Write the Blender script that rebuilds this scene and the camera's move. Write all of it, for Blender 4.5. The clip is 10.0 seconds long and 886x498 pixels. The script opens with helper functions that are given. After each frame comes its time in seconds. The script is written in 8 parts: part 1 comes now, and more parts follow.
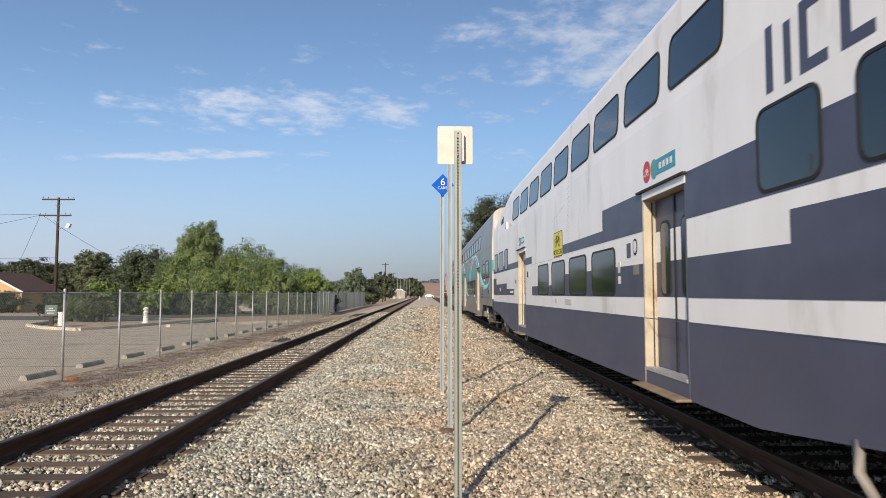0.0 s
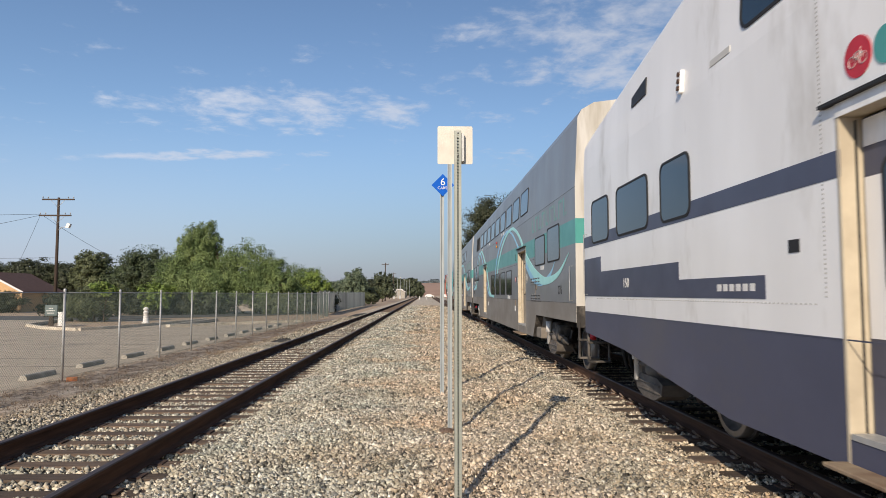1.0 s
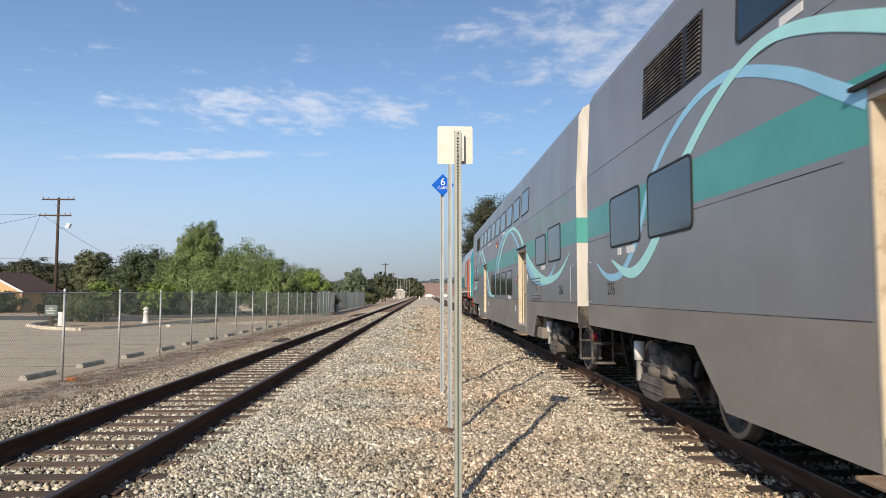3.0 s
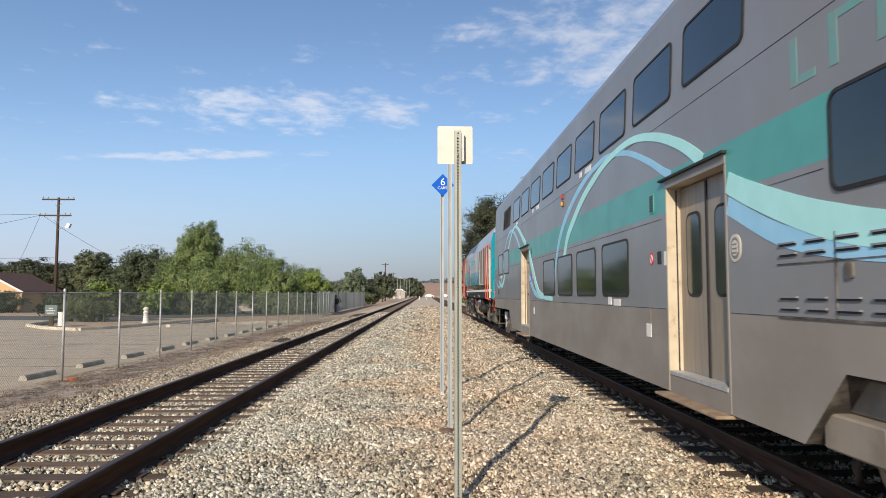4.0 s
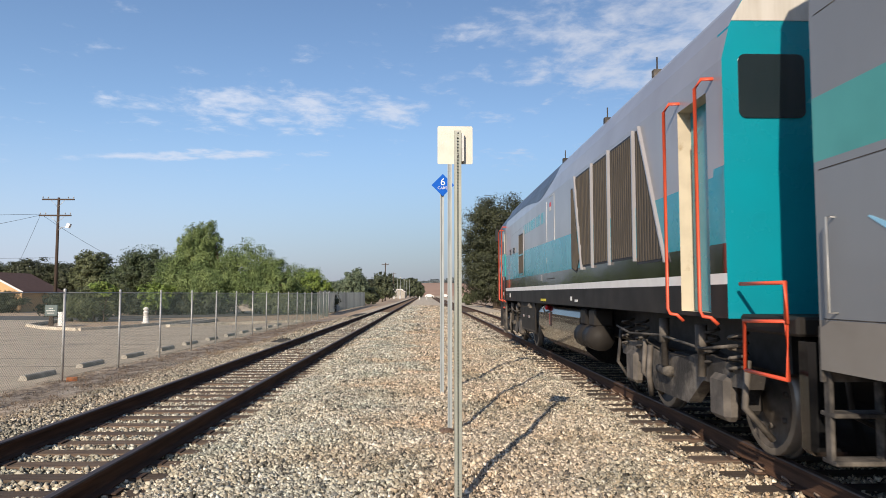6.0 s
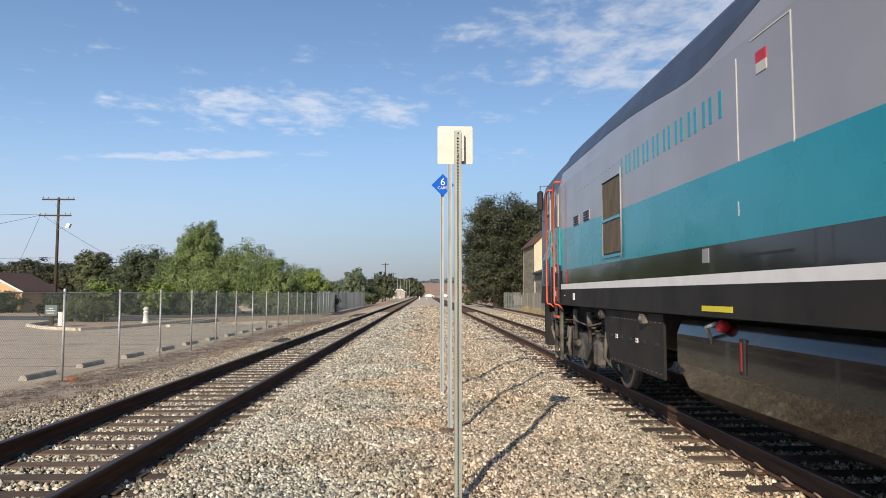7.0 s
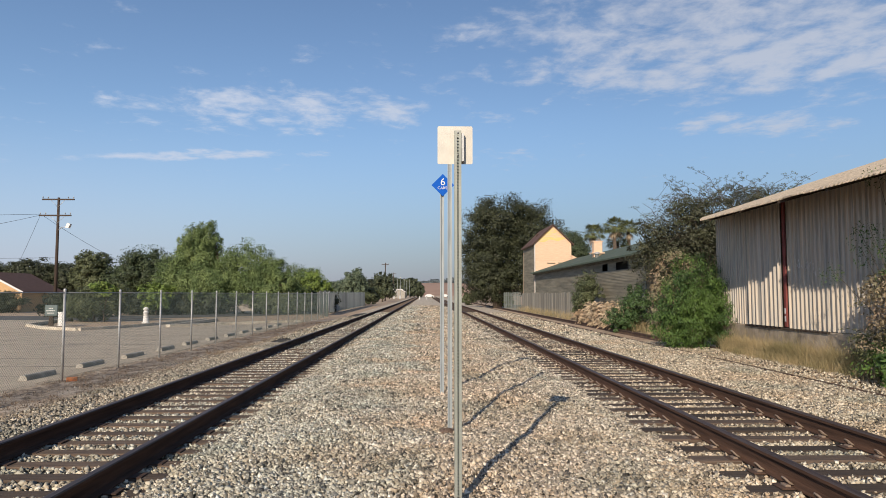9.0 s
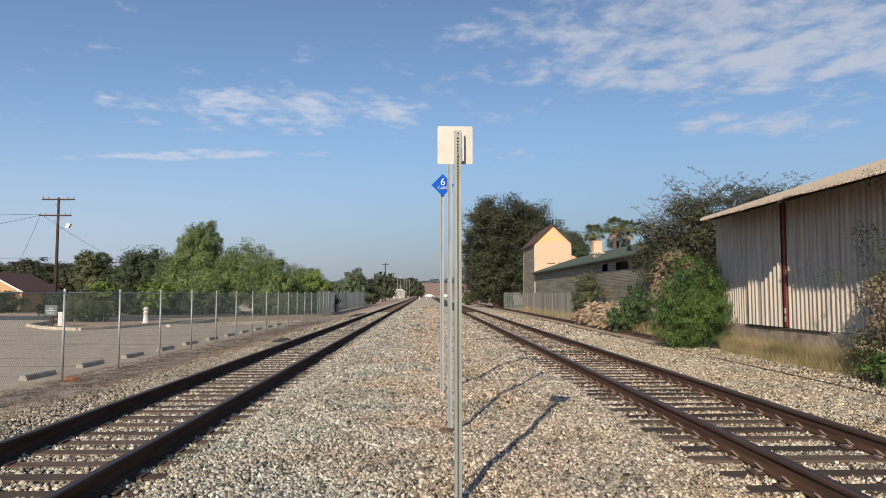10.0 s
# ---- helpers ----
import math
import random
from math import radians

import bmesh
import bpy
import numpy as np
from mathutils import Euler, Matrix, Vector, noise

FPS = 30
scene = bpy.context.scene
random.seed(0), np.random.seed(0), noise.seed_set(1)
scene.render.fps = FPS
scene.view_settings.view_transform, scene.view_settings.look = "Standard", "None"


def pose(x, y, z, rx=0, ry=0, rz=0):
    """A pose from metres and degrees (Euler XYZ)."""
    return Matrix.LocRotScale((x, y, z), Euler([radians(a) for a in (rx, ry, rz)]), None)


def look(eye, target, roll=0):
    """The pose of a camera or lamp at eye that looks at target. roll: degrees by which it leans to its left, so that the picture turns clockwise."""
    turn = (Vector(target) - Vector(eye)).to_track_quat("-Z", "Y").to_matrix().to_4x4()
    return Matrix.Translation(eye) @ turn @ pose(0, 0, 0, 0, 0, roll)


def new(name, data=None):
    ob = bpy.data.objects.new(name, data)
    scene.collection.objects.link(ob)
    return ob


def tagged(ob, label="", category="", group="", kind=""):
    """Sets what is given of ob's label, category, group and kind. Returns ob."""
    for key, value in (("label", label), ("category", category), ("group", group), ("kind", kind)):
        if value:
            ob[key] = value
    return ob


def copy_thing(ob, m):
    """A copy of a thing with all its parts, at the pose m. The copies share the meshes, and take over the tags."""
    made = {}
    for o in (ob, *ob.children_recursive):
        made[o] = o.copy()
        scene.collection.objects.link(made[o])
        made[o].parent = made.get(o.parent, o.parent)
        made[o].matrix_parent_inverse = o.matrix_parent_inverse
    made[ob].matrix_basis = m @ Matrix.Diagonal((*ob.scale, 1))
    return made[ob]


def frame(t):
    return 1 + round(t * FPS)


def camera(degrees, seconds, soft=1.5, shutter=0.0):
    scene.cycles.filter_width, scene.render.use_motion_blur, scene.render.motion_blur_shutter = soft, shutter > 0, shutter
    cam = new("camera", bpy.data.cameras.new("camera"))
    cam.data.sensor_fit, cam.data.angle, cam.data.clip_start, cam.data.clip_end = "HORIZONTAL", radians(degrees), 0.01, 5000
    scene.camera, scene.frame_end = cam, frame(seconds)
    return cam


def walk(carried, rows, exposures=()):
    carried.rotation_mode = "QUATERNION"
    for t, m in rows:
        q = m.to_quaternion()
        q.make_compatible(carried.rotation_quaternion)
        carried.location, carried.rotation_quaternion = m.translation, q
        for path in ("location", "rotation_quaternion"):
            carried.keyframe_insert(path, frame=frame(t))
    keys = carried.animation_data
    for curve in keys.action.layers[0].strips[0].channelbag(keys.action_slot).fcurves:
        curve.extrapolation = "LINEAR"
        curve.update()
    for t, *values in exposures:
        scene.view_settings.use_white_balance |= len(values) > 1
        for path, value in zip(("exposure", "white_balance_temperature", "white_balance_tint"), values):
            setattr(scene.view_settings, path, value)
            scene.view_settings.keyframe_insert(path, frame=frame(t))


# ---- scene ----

# ---------- camera ----------
cam = camera(66.22, 10.0, soft=0.5, shutter=0.08)
EYE = Vector((0.0, 0.0, 1.67))
YAW, PITCH = radians(1.522), radians(3.760)
AIM = EYE + Vector((math.sin(YAW) * math.cos(PITCH), math.cos(YAW) * math.cos(PITCH), math.sin(PITCH)))
walk(cam, [(0.0, look(EYE, AIM)), (10.0, look(EYE, AIM))], exposures=[(0.0, 0.19), (1.0, 0.09), (1.6, 0.13), (2.0, 0.24), (2.5, 0.27), (4.0, 0.28), (5.5, 0.27), (7.5, 0.26), (8.3, 0.23), (8.6, 0.18), (8.9, 0.07), (10.0, 0.05)])

# ---------- daylight ----------
SUN_TO = Vector((-0.334 * 0.891, -0.943 * 0.891, 0.454))
sun = new("sun", bpy.data.lights.new("sun", "SUN"))
sun.data.energy, sun.data.angle, sun.data.color = 4.5, radians(0.6), (1.0, 0.855, 0.68)
sun.matrix_world = look((-30, -85, 45), Vector((-30, -85, 45)) - SUN_TO)


def make_world():
    w = bpy.data.worlds.new("sky")
    scene.world = w
    w.use_nodes = True
    nt = w.node_tree
    nt.nodes.clear()
    N, Lk = nt.nodes.new, nt.links.new
    out, bg = N("ShaderNodeOutputWorld"), N("ShaderNodeBackground")
    sky = N("ShaderNodeTexSky")
    sky.sky_type, sky.sun_disc = "NISHITA", False
    sky.sun_elevation, sky.sun_rotation = radians(27), radians(199.5)
    sky.air_density, sky.dust_density, sky.ozone_density = 1.0, 0.45, 2.6
    tc, sep = N("ShaderNodeTexCoord"), N("ShaderNodeSeparateXYZ")
    Lk(tc.outputs["Generated"], sep.inputs[0])
    # directions laid out on a flat cloud layer
    up = N("ShaderNodeMath"); up.operation = "MAXIMUM"; up.inputs[1].default_value = 0.0
    Lk(sep.outputs[2], up.inputs[0])
    up2 = N("ShaderNodeMath"); up2.operation = "ADD"; up2.inputs[1].default_value = 0.06
    Lk(up.outputs[0], up2.inputs[0])
    div = []
    for k in (0, 1):
        d = N("ShaderNodeMath"); d.operation = "DIVIDE"
        Lk(sep.outputs[k], d.inputs[0]); Lk(up2.outputs[0], d.inputs[1])
        div.append(d)
    flat = N("ShaderNodeCombineXYZ")
    Lk(div[0].outputs[0], flat.inputs[0]); Lk(div[1].outputs[0], flat.inputs[1])

    def math_node(op, a, b):
        m = N("ShaderNodeMath"); m.operation = op
        for k, v in enumerate((a, b)):
            if isinstance(v, (int, float)):
                m.inputs[k].default_value = v
            else:
                Lk(v, m.inputs[k])
        return m.outputs[0]

    def ramp(value, lo, hi):
        mr = N("ShaderNodeMapRange")
        mr.interpolation_type = "SMOOTHSTEP"
        mr.inputs["From Min"].default_value, mr.inputs["From Max"].default_value = lo, hi
        Lk(value, mr.inputs["Value"])
        return mr.outputs[0]

    def layer(scale, stretch, shift, detail, dist, rough=0.6):
        mp = N("ShaderNodeMapping")
        mp.inputs["Scale"].default_value = (scale * stretch[0], scale * stretch[1], 1)
        mp.inputs["Location"].default_value = shift
        Lk(flat.outputs[0], mp.inputs[0])
        nz = N("ShaderNodeTexNoise")
        nz.inputs["Scale"].default_value, nz.inputs["Detail"].default_value = 1.0, detail
        nz.inputs["Roughness"].default_value, nz.inputs["Distortion"].default_value = rough, dist
        Lk(mp.outputs[0], nz.inputs["Vector"])
        return nz.outputs["Fac"]

    def bank(cx, cy, rx, ry):
        """A drifting bank of cloud in the layer."""
        mp = N("ShaderNodeMapping")
        mp.inputs["Location"].default_value = (-cx / rx, -cy / ry, 0)
        mp.inputs["Scale"].default_value = (1 / rx, 1 / ry, 0)
        Lk(flat.outputs[0], mp.inputs[0])
        ln = N("ShaderNodeVectorMath"); ln.operation = "LENGTH"
        Lk(mp.outputs[0], ln.inputs[0])
        return ramp(ln.outputs["Value"], 1.35, 0.25)

    puffs = layer(4.4, (1.15, 0.95), (CL[0], CL[1], 0.0), 8, 0.25)
    wisps = layer(12.0, (0.9, 1.0), (1.2, 5.1, 0.0), 6, 0.3)
    wide = ramp(layer(0.30, (0.8, 1.0), (CL[2], CL[3], 4.0), 2, 0.0), 0.52, 0.72)
    banks = math_node("MAXIMUM", bank(-0.60, 2.98, 0.95, 0.36), math_node("MULTIPLY", bank(-1.25, 3.72, 0.75, 0.13), 1.15))
    banks = math_node("MAXIMUM", banks, math_node("MULTIPLY", bank(1.15, 2.25, 1.15, 0.62), 1.25))
    banks = math_node("MAXIMUM", banks, math_node("MULTIPLY", bank(0.5, 3.75, 0.35, 0.2), 0.7))
    banks = math_node("MAXIMUM", banks, math_node("MULTIPLY", bank(1.55, 3.08, 0.55, 0.22), 1.1))
    banks = math_node("MAXIMUM", banks, math_node("MULTIPLY", wide, 0.25))
    dens = math_node("ADD", math_node("MULTIPLY", puffs, 0.72), math_node("MULTIPLY", wisps, 0.28))
    dens = math_node("ADD", dens, math_node("MULTIPLY", banks, 0.20))
    mul2 = N("ShaderNodeMath"); mul2.operation = "MULTIPLY"
    Lk(ramp(dens, 0.575, 0.84), mul2.inputs[0]); Lk(ramp(sep.outputs[2], 0.10, 0.20), mul2.inputs[1])
    mul3 = N("ShaderNodeMath"); mul3.operation = "MULTIPLY"; mul3.inputs[1].default_value = 0.70
    Lk(mul2.outputs[0], mul3.inputs[0])
    mix = N("ShaderNodeMix"); mix.data_type = "RGBA"
    mix.inputs["B"].default_value = (6.0, 6.1, 6.5, 1)
    Lk(mul3.outputs[0], mix.inputs["Factor"]); Lk(sky.outputs[0], mix.inputs["A"])
    # summer haze near the horizon
    hz = N("ShaderNodeMapRange"); hz.interpolation_type = "SMOOTHSTEP"
    hz.inputs["From Min"].default_value, hz.inputs["From Max"].default_value = 0.26, -0.04
    hz.inputs["To Max"].default_value = 0.85
    Lk(sep.outputs[2], hz.inputs["Value"])
    mixh = N("ShaderNodeMix"); mixh.data_type = "RGBA"
    tone = N("ShaderNodeMix"); tone.data_type = "RGBA"
    tone.inputs["A"].default_value, tone.inputs["B"].default_value = (3.25, 3.5, 4.75, 1), (1.48, 1.70, 2.52, 1)
    Lk(ramp(sep.outputs[0], -0.60, 0.22), tone.inputs["Factor"])
    Lk(tone.outputs["Result"], mixh.inputs["B"])
    Lk(hz.outputs[0], mixh.inputs["Factor"]); Lk(mix.outputs["Result"], mixh.inputs["A"])
    # the haze scatters more light towards the sun's side of the sky
    grad = N("ShaderNodeMapRange")
    grad.inputs["From Min"].default_value, grad.inputs["From Max"].default_value = -0.65, 0.30
    grad.inputs["To Min"].default_value, grad.inputs["To Max"].default_value = 1.10, 0.86
    Lk(sep.outputs[0], grad.inputs["Value"])
    tint = N("ShaderNodeVectorMath"); tint.operation = "SCALE"
    Lk(mixh.outputs["Result"], tint.inputs[0]); Lk(grad.outputs[0], tint.inputs["Scale"])
    blue = N("ShaderNodeVectorMath"); blue.operation = "MULTIPLY"
    blue.inputs[1].default_value = (0.965, 0.985, 1.03)
    Lk(tint.outputs[0], blue.inputs[0])
    Lk(blue.outputs[0], bg.inputs["Color"])
    bg.inputs["Strength"].default_value = 0.115
    Lk(bg.outputs[0], out.inputs[0])


CL = (3.1, 1.7, 0.35, 2.2)
make_world()


# ---------- materials ----------
def material(name, col, col2=None, rough=0.7, metal=0.0, scale=6.0, bump=0.0, bscale=None, stretch=(1, 1, 1), coords="Object",
             vary=0.0, island=0.0, coat=0.0, detail=4, mix=(0.35, 0.65), dirt=None, dscale=0.8, dmix=(0.5, 0.75), spec=0.5):
    """Two-scale noise colour with relief. vary/island: brightness spread per object / per loose piece. dirt: a third, large-scale stain colour."""
    m = bpy.data.materials.new(name)
    m.use_nodes = True
    nt = m.node_tree
    N, Lk = nt.nodes.new, nt.links.new
    b = nt.nodes["Principled BSDF"]
    b.inputs["Roughness"].default_value, b.inputs["Metallic"].default_value = rough, metal
    b.inputs["Coat Weight"].default_value = coat
    b.inputs["Specular IOR Level"].default_value = spec
    col2 = col2 or tuple(c * 0.8 for c in col)
    tc, mp = N("ShaderNodeTexCoord"), N("ShaderNodeMapping")
    mp.inputs["Scale"].default_value = stretch
    Lk(tc.outputs[coords], mp.inputs[0])
    nz = N("ShaderNodeTexNoise")
    nz.inputs["Scale"].default_value, nz.inputs["Detail"].default_value = scale, detail
    Lk(mp.outputs[0], nz.inputs["Vector"])
    mr = N("ShaderNodeMapRange")
    mr.inputs["From Min"].default_value, mr.inputs["From Max"].default_value = mix
    Lk(nz.outputs["Fac"], mr.inputs["Value"])
    mx = N("ShaderNodeMix"); mx.data_type = "RGBA"
    mx.inputs["A"].default_value, mx.inputs["B"].default_value = (*col, 1), (*col2, 1)
    Lk(mr.outputs[0], mx.inputs["Factor"])
    res = mx.outputs["Result"]
    if dirt:
        nd = N("ShaderNodeTexNoise")
        nd.inputs["Scale"].default_value, nd.inputs["Detail"].default_value, nd.inputs["Roughness"].default_value = dscale, 5, 0.65
        Lk(mp.outputs[0], nd.inputs["Vector"])
        md = N("ShaderNodeMapRange")
        md.inputs["From Min"].default_value, md.inputs["From Max"].default_value = dmix
        Lk(nd.outputs["Fac"], md.inputs["Value"])
        m2 = N("ShaderNodeMix"); m2.data_type = "RGBA"
        m2.inputs["B"].default_value = (*dirt, 1)
        Lk(md.outputs[0], m2.inputs["Factor"]); Lk(res, m2.inputs["A"])
        res = m2.outputs["Result"]
    for amount, node, socket in ((vary, "ShaderNodeObjectInfo", "Random"), (island, "ShaderNodeNewGeometry", "Random Per Island")):
        if amount:
            r = N(node)
            sc = N("ShaderNodeMapRange")
            sc.inputs["To Min"].default_value, sc.inputs["To Max"].default_value = 1 - amount, 1 + amount
            Lk(r.outputs[socket], sc.inputs["Value"])
            hv = N("ShaderNodeHueSaturation")
            Lk(sc.outputs[0], hv.inputs["Value"]); Lk(res, hv.inputs["Color"])
            res = hv.outputs[0]
    Lk(res, b.inputs["Base Color"])
    rr = N("ShaderNodeMapRange")
    rr.inputs["To Min"].default_value, rr.inputs["To Max"].default_value = max(0.02, rough - 0.08), min(1, rough + 0.10)
    Lk(nz.outputs["Fac"], rr.inputs["Value"]); Lk(rr.outputs[0], b.inputs["Roughness"])
    if bump:
        nb = N("ShaderNodeTexNoise")
        nb.inputs["Scale"].default_value, nb.inputs["Detail"].default_value = bscale or scale * 4, 4
        Lk(mp.outputs[0], nb.inputs["Vector"])
        bp = N("ShaderNodeBump")
        bp.inputs["Strength"].default_value, bp.inputs["Distance"].default_value = min(1.0, bump), 0.02
        Lk(nb.outputs["Fac"], bp.inputs["Height"]); Lk(bp.outputs[0], b.inputs["Normal"])
    return m


def stone_material(name, ramp, scale, bump, island):
    """Broken stone: pieces take their colour from a ramp, by loose piece or by cell."""
    m = bpy.data.materials.new(name)
    m.use_nodes = True
    nt = m.node_tree
    N, Lk = nt.nodes.new, nt.links.new
    b = nt.nodes["Principled BSDF"]
    b.inputs["Roughness"].default_value = 0.85
    tc = N("ShaderNodeTexCoord")
    cr = N("ShaderNodeValToRGB")
    els = cr.color_ramp.elements
    els[0].position, els[0].color = 0.0, (*ramp[0], 1)
    els[1].position, els[1].color = 1.0, (*ramp[-1], 1)
    for i, c in enumerate(ramp[1:-1]):
        els.new((i + 1) / (len(ramp) - 1)).color = (*c, 1)
    if island:
        Lk(N("ShaderNodeNewGeometry").outputs["Random Per Island"], cr.inputs[0])
        nz = N("ShaderNodeTexNoise")
        nz.inputs["Scale"].default_value = 60
        Lk(tc.outputs["Object"], nz.inputs["Vector"])
        height = nz.outputs["Fac"]
    else:
        vo = N("ShaderNodeTexVoronoi")
        vo.inputs["Scale"].default_value = scale
        Lk(tc.outputs["Object"], vo.inputs["Vector"])
        sc = N("ShaderNodeSeparateColor")
        Lk(vo.outputs["Color"], sc.inputs[0]); Lk(sc.outputs[0], cr.inputs[0])
        height = vo.outputs["Distance"]
    # broad rust-brown and pale patches
    n2 = N("ShaderNodeTexNoise")
    n2.inputs["Scale"].default_value, n2.inputs["Detail"].default_value = 0.55, 5
    Lk(tc.outputs["Object"], n2.inputs["Vector"])
    mr = N("ShaderNodeMapRange")
    mr.inputs["From Min"].default_value, mr.inputs["From Max"].default_value, mr.inputs["To Max"].default_value = 0.46, 0.68, 0.5
    Lk(n2.outputs["Fac"], mr.inputs["Value"])
    mx = N("ShaderNodeMix"); mx.data_type = "RGBA"; mx.blend_type = "MULTIPLY"
    mx.inputs["B"].default_value = (1.0, 0.80, 0.62, 1)
    Lk(mr.outputs[0], mx.inputs["Factor"]); Lk(cr.outputs[0], mx.inputs["A"])
    # earth-stained stones on the outer shoulder, grey-green ones by the left track, a rust-tinted strip between the tracks
    sx = N("ShaderNodeSeparateXYZ")
    Lk(tc.outputs["Object"], sx.inputs[0])
    wob = N("ShaderNodeMath"); wob.operation = "MULTIPLY_ADD"
    wob.inputs[1].default_value = 3.2
    Lk(n2.outputs["Fac"], wob.inputs[0]); Lk(sx.outputs[0], wob.inputs[2])
    band = N("ShaderNodeValToRGB")
    be = band.color_ramp.elements
    be[0].position, be[0].color = 0.0, (0.60, 0.57, 0.53, 1)
    be[1].position, be[1].color = 1.0, (1.0, 0.96, 0.88, 1)
    for pos, c in ((0.16, (0.70, 0.68, 0.64, 1)), (0.25, (0.94, 0.97, 0.95, 1)), (0.37, (0.96, 1.0, 0.98, 1)), (0.56, (0.92, 0.97, 0.96, 1)), (0.70, (1.0, 0.93, 0.86, 1)), (0.78, (1.0, 0.94, 0.87, 1)), (0.89, (1.0, 0.98, 0.93, 1))):
        be.new(pos).color = c
    across = N("ShaderNodeMapRange")
    across.inputs["From Min"].default_value, across.inputs["From Max"].default_value = -5.6, 5.2
    Lk(wob.outputs[0], across.inputs["Value"]); Lk(across.outputs[0], band.inputs[0])
    mxb = N("ShaderNodeMix"); mxb.data_type = "RGBA"; mxb.blend_type = "MULTIPLY"
    mxb.inputs["Factor"].default_value = 1.0
    Lk(mx.outputs["Result"], mxb.inputs["A"]); Lk(band.outputs[0], mxb.inputs["B"])
    mx = mxb
    # darker grey-green patches of another quarry load
    n3 = N("ShaderNodeTexNoise")
    n3.inputs["Scale"].default_value, n3.inputs["Detail"].default_value = 0.8, 4
    mp3 = N("ShaderNodeMapping")
    mp3.inputs["Location"].default_value = (7.3, 2.1, 0)
    Lk(tc.outputs["Object"], mp3.inputs[0]); Lk(mp3.outputs[0], n3.inputs["Vector"])
    mr3 = N("ShaderNodeMapRange")
    mr3.inputs["From Min"].default_value, mr3.inputs["From Max"].default_value, mr3.inputs["To Max"].default_value = 0.50, 0.66, 0.75
    Lk(n3.outputs["Fac"], mr3.inputs["Value"])
    mx3 = N("ShaderNodeMix"); mx3.data_type = "RGBA"; mx3.blend_type = "MULTIPLY"
    mx3.inputs["B"].default_value = (0.66, 0.73, 0.74, 1)
    Lk(mr3.outputs[0], mx3.inputs["Factor"]); Lk(mx.outputs["Result"], mx3.inputs["A"]); Lk(mx3.outputs["Result"], b.inputs["Base Color"])
    bp = N("ShaderNodeBump")
    bp.invert = not island
    bp.inputs["Strength"].default_value, bp.inputs["Distance"].default_value = bump, 0.03
    Lk(height, bp.inputs["Height"]); Lk(bp.outputs[0], b.inputs["Normal"])
    return m


def leaf_material(name, a, b2):
    m = material(name, a, b2, rough=0.55, scale=0.9, island=0.35, mix=(0.4, 0.6), spec=0.3)
    m.node_tree.nodes["Principled BSDF"].inputs["Transmission Weight"].default_value = 0.0
    return m


STONES = [(0.040, 0.037, 0.034), (0.36, 0.32, 0.255), (0.60, 0.545, 0.45), (0.11, 0.10, 0.088), (0.80, 0.74, 0.62), (0.19, 0.175, 0.15), (0.52, 0.43, 0.33), (0.92, 0.88, 0.79)]
MAT_STONE = stone_material("ballast_stone", STONES, 0, 0.3, True)
# stone colours cut to a sixth: shade in the gaps is painted in
MAT_BEDSHADED = stone_material("gap_shaded_bed", [tuple(c * k for c, k in zip(s, (0.17, 0.16, 0.15))) for s in STONES], 22, 0.9, False)
MAT_BEDFAR = material("packed_ballast", (0.58, 0.49, 0.375), (0.38, 0.32, 0.24), rough=0.95, scale=9, detail=8, bump=0.8, bscale=14, mix=(0.42, 0.58))
MAT_MOUND = material("brown_soil", (0.16, 0.105, 0.075), (0.11, 0.072, 0.05), rough=0.95, scale=20, bump=0.8, bscale=60)
MAT_HILL = material("bare_hill", (0.36, 0.235, 0.17), (0.28, 0.18, 0.13), rough=0.95, scale=0.05)
MAT_DIRT = material("dry_dirt", (0.50, 0.365, 0.245), (0.36, 0.26, 0.175), rough=0.95, scale=3.0, bump=0.7, bscale=30, dirt=(0.36, 0.31, 0.23), dscale=0.25)
MAT_VERGE = material("littered_brown_dirt", (0.40, 0.315, 0.225), (0.15, 0.112, 0.078), rough=0.95, scale=11.0, detail=9, bump=1.0, bscale=24, mix=(0.44, 0.57), dirt=(0.50, 0.41, 0.31), dscale=1.6, dmix=(0.48, 0.62))
MAT_ASPHALT = material("old_asphalt", (0.51, 0.42, 0.315), (0.43, 0.355, 0.265), rough=0.9, scale=1.3, bump=0.35, bscale=90, dirt=(0.22, 0.19, 0.16), dscale=0.35, dmix=(0.58, 0.78))
MAT_ROAD = material("road_asphalt", (0.11, 0.105, 0.10), (0.08, 0.078, 0.075), rough=0.9, scale=2.0, bump=0.3, bscale=90)
MAT_KERB = material("chipped_kerb_concrete", (0.66, 0.59, 0.48), (0.52, 0.46, 0.37), rough=0.9, scale=3.0, bump=0.4, bscale=40, dirt=(0.30, 0.24, 0.18), dscale=0.7, dmix=(0.55, 0.7))
MAT_CONCRETE = material("concrete", (0.42, 0.39, 0.34), (0.33, 0.30, 0.26), rough=0.9, scale=5.0, bump=0.4, bscale=50, dirt=(0.2, 0.18, 0.15), dscale=1.2)
MAT_FOUND = material("stained_foundation", (0.40, 0.33, 0.25), (0.26, 0.21, 0.155), rough=0.95, scale=3.0, bump=0.8, bscale=14, dirt=(0.12, 0.095, 0.07), dscale=0.9, dmix=(0.5, 0.65))
MAT_TIEDARK = material("tarred_timber", (0.058, 0.040, 0.029), (0.095, 0.068, 0.05), rough=0.9, scale=4.0, stretch=(0.6, 9, 9), bump=0.8, bscale=10, vary=0.6)
